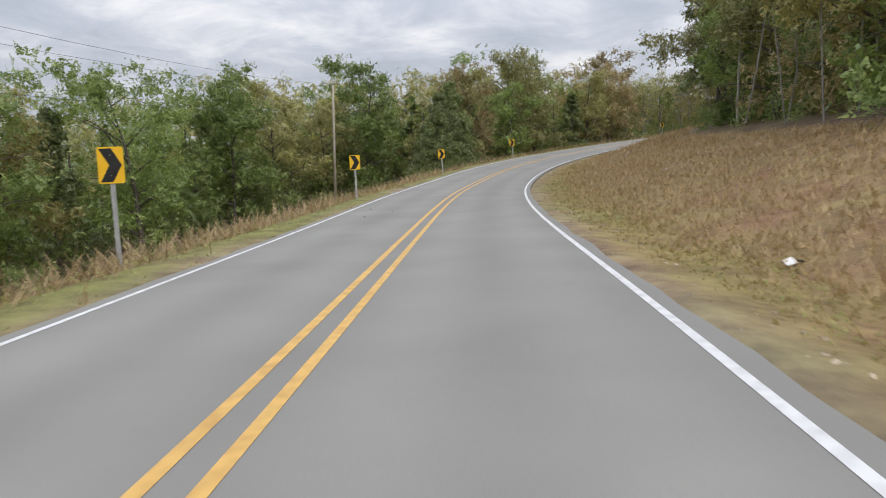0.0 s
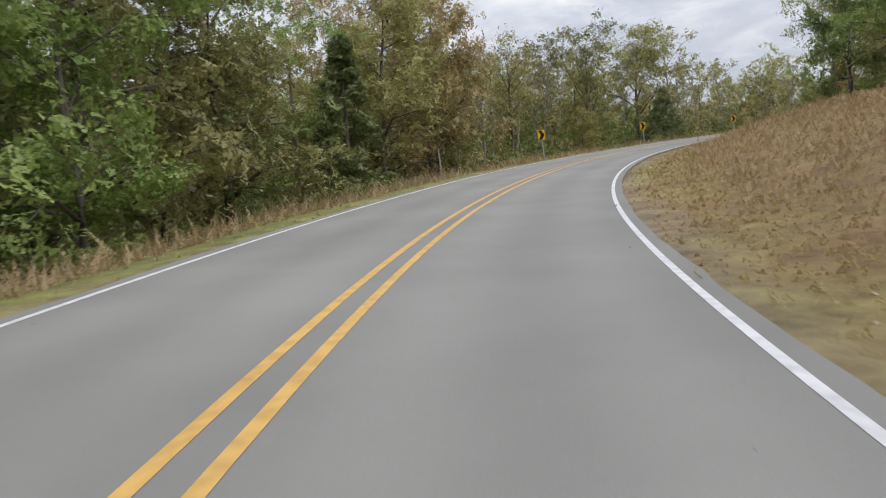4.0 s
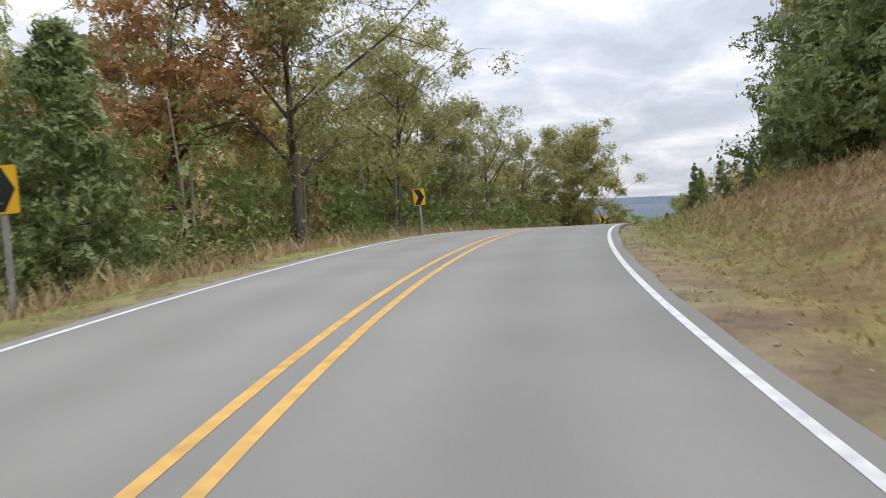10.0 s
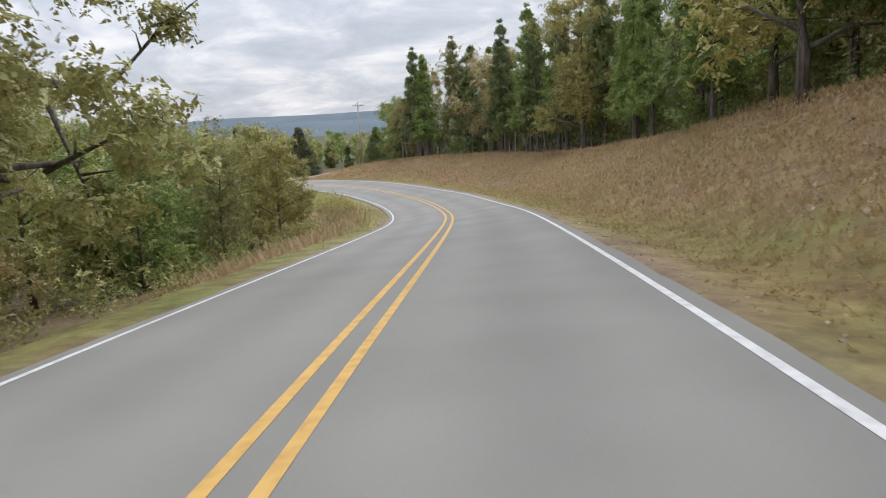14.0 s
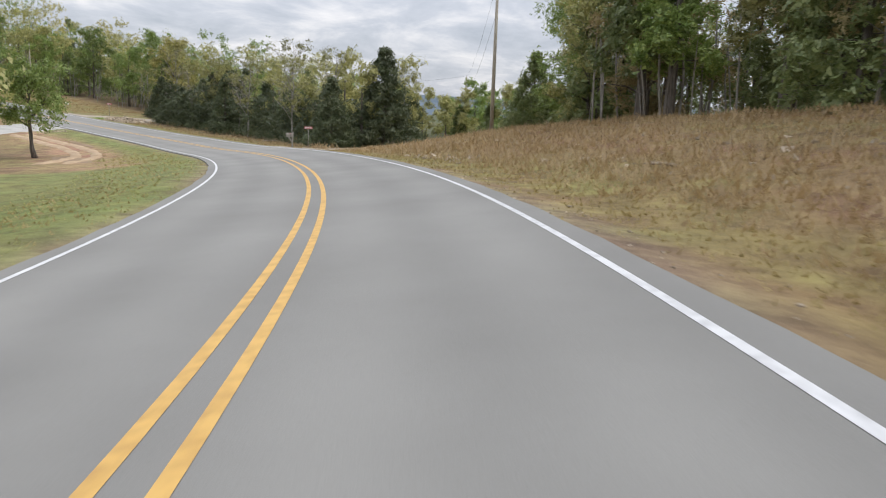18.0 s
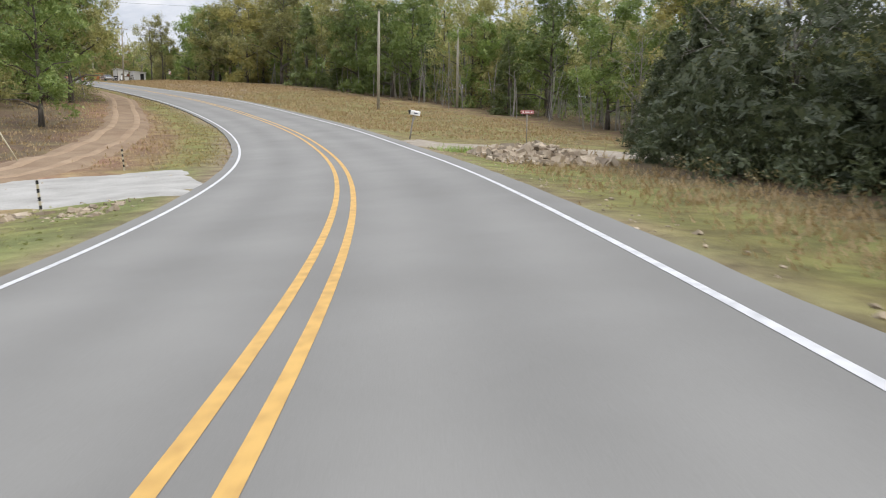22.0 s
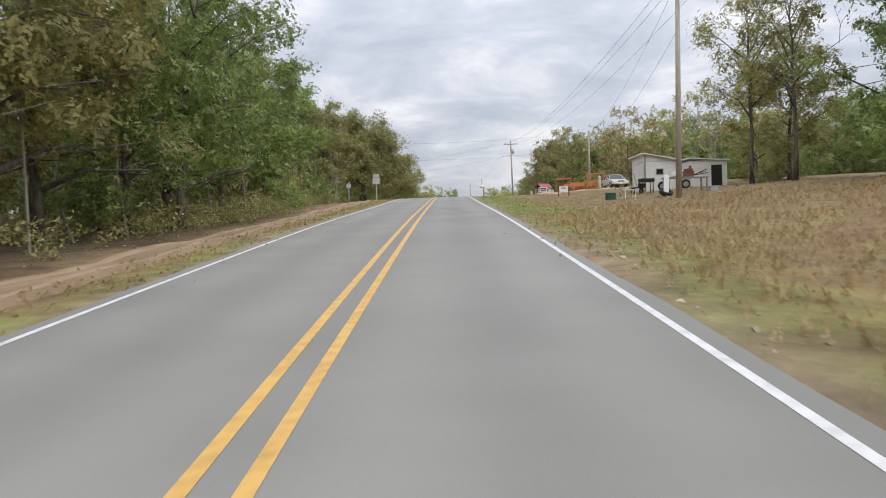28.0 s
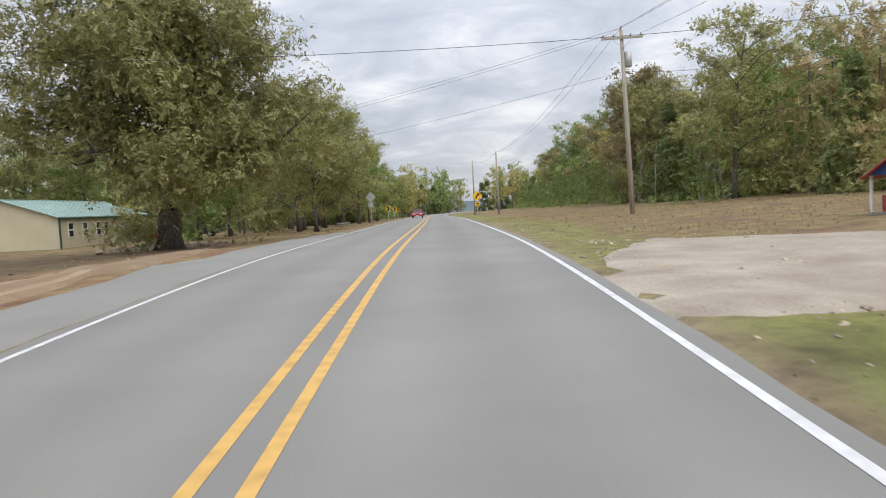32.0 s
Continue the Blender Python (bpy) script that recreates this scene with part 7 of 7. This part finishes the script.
boxes("eave_board", [(0.06, HL + 0.7, 0.2, 0.18, HL / 2, E - 0.02)], M_DARK_TRIM, ob, "dark green eave board")
boxes("corner_trim", [(0.12, 0.12, E, 0.02, 0.0, E / 2)], M_DARK_TRIM, ob, "dark green corner trim")
for y in (1.8, 4.4, 7.0, 8.6):
    wi = boxes("window", [(0.06, 0.9, 1.25, 0.03, y, 1.5)], M_WHITE_PAINT, ob)
    boxes("pane", [(0.03, 0.72, 0.5, 0.055, y, 1.8)], M_GLASS, wi, bevel=0)
    boxes("pane", [(0.03, 0.72, 0.5, 0.055, y, 1.2)], M_GLASS, wi, bevel=0)
dr = boxes("door", [(0.06, 0.95, 2.05, 0.03, 12.0, 1.04)], M_WHITE_PAINT, ob)
boxes("handle", [(0.05, 0.05, 0.12, 0.08, 11.65, 1.0)], M_STEEL, dr)
boxes("carport_roof", [(4.5, 6.0, 0.1, 2.2, 16.0, 2.55, 0, 5, 0)], M_GREEN_ROOF, ob)
for y in (13.3, 18.7):
    boxes("carport_post", [(0.14, 0.14, 2.4, 4.2, y, 1.2)], M_WHITE_PAINT, ob)
ob = empty("trailer", stand(664, -36.5, 8), "white enclosed box trailer beside the house", "trailer")
boxes("body", [(2.3, 3.6, 1.9, 0, 0, 1.35)], M_BOARD, ob, bevel=0.05)
for x in (-1.0, 1.0):
    wheel("wheel", ob, x, 0, 0.3, 0.3, 0.2)
boxes("drawbar", [(0.1, 1.3, 0.1, 0, -2.3, 0.45)], M_BLACK, ob)
saloon("parked_car", 684, -23.5, 80, M_CAR_RED, "red estate car parked by the carport", True)
saloon("parked_car", 690, -25.5, 75, M_BOARD, "white car parked under the carport", True)
saloon("parked_car", 681, -19.5, 95, M_BLACK, "black car parked behind the oak", True)
ob = empty("woodpile", stand(688, -8.5, 20), "low pile of grey stones and logs by the road", "log pile")
for k in range(9):
    tubes("log", [([(-0.9 + 0.05 * k, 0.2 * (k % 5) - 0.4, 0.12 + 0.2 * (k // 5)), (0.9, 0.2 * (k % 5) - 0.42, 0.12 + 0.2 * (k // 5))], [0.1, 0.11])], M_GREY_WOOD, ob, "", 8)

# a small pale shed up the drive and posts of an old fence
for s, d in ((170, -7.2), (174, -7.4), (178.5, -7.3), (183, -7.6)):
    ob = empty("fence_post", stand(s, d, 0, (s * 7) % 9 - 4), "short grey rotten fence post in the weeds", "fence post", "old fence posts")
    boxes("post", [(0.12, 0.12, 1.05, 0, 0, 0.42)], M_GREY_WOOD, ob)

# ---- distance ----
M_VALLEY = ramp_mat("distant_woods", [(0.3, (0.05, 0.07, 0.03)), (0.5, (0.10, 0.11, 0.04)), (0.7, (0.16, 0.13, 0.06))], 0.05, 0.95, 0.5, 8, 0.8, [(0.3, G(0.5)), (0.7, G(1.0))], 0.7)
# blue-grey base colour on the hills stands in for haze over distant woods
M_HAZED_HILL = ramp_mat("haze_tinted_hills", [(0.3, (0.085, 0.12, 0.15)), (0.7, (0.12, 0.155, 0.185))], 0.01, 0.95, 0.3, 8)
GX = np.arange(-1500, 1901, 25.0)
runs = np.arange(-60, 900, 6.0)
line = np.array([along(s)[:4] for s in runs], float)
rims = {side: [ground(s, side * 66.0) for s in runs] for side in (-1, 1)}
vs, fs = [], []
for gy in GX:
    for gx in GX:
        dist = np.hypot(line[:, 0] - gx, line[:, 1] - gy)
        k = int(np.argmin(dist))
        far = min(1.0, max(0.0, (dist[k] - 90) / 420))
        side = 1 if (gx - line[k, 0]) * math.cos(line[k, 2]) - (gy - line[k, 1]) * math.sin(line[k, 2]) > 0 else -1
        rim, reach = rims[side][k], 66 + 62 * float(np.interp(runs[k], [280, 340], [0.04, 0.3]))
        under = min(line[k, 3] - 9.5 - 5.0 * max(0.0, 1 - dist[k] / 60), rim - 7.0)
        u = min(1.0, max(0.0, (dist[k] - reach + 22) / 26))
        near = under * (1 - u) + (rim - 0.7) * u
        far = far * far * (3 - 2 * far)
        vs.append((gx, gy, near * (1 - far) + far * (-16 + 5 * noise.noise(Vector((gx * 0.006, gy * 0.006, 0))))))
n = len(GX)
for j in range(n - 1):
    for k in range(n - 1):
        a = j * n + k
        fs.append((a, a + 1, a + n + 1, a + n))
tagged(new("valley_floor", mesh_of("valley_floor", vs, fs, M_VALLEY, True)), "distant wooded valley floor", "backdrop", kind="structure")
for r, hgt, ph in ((1150, 8, 0.0), (1700, 34, 3.0)):
    vs, fs, n = [], [], 220
    for k in range(n + 1):
        a = radians(-60 + 200 * k / n)
        h = hgt * (0.62 + 0.5 * noise.noise(Vector((a * 2.3, ph, 0))) + 0.12 * noise.noise(Vector((a * 11, ph, 4))) + 0.02 * noise.noise(Vector((a * 90, ph, 8))))
        for q, (u, w) in enumerate(((0, 0), (90, 0.55), (210, 1.0), (420, 0.7))):
            rr = r + u
            vs.append((150 + rr * math.cos(a), 120 + rr * math.sin(a), -18 + (h + 18) * w))
    for k in range(n):
        for q in range(3):
            a = k * 4 + q
            fs.append((a, a + 1, a + 5, a + 4))
    tagged(new("hills", mesh_of("hills", vs, fs, M_HAZED_HILL, True)), "far wooded hills with blue-green haze painted into their colour", "backdrop", kind="structure")
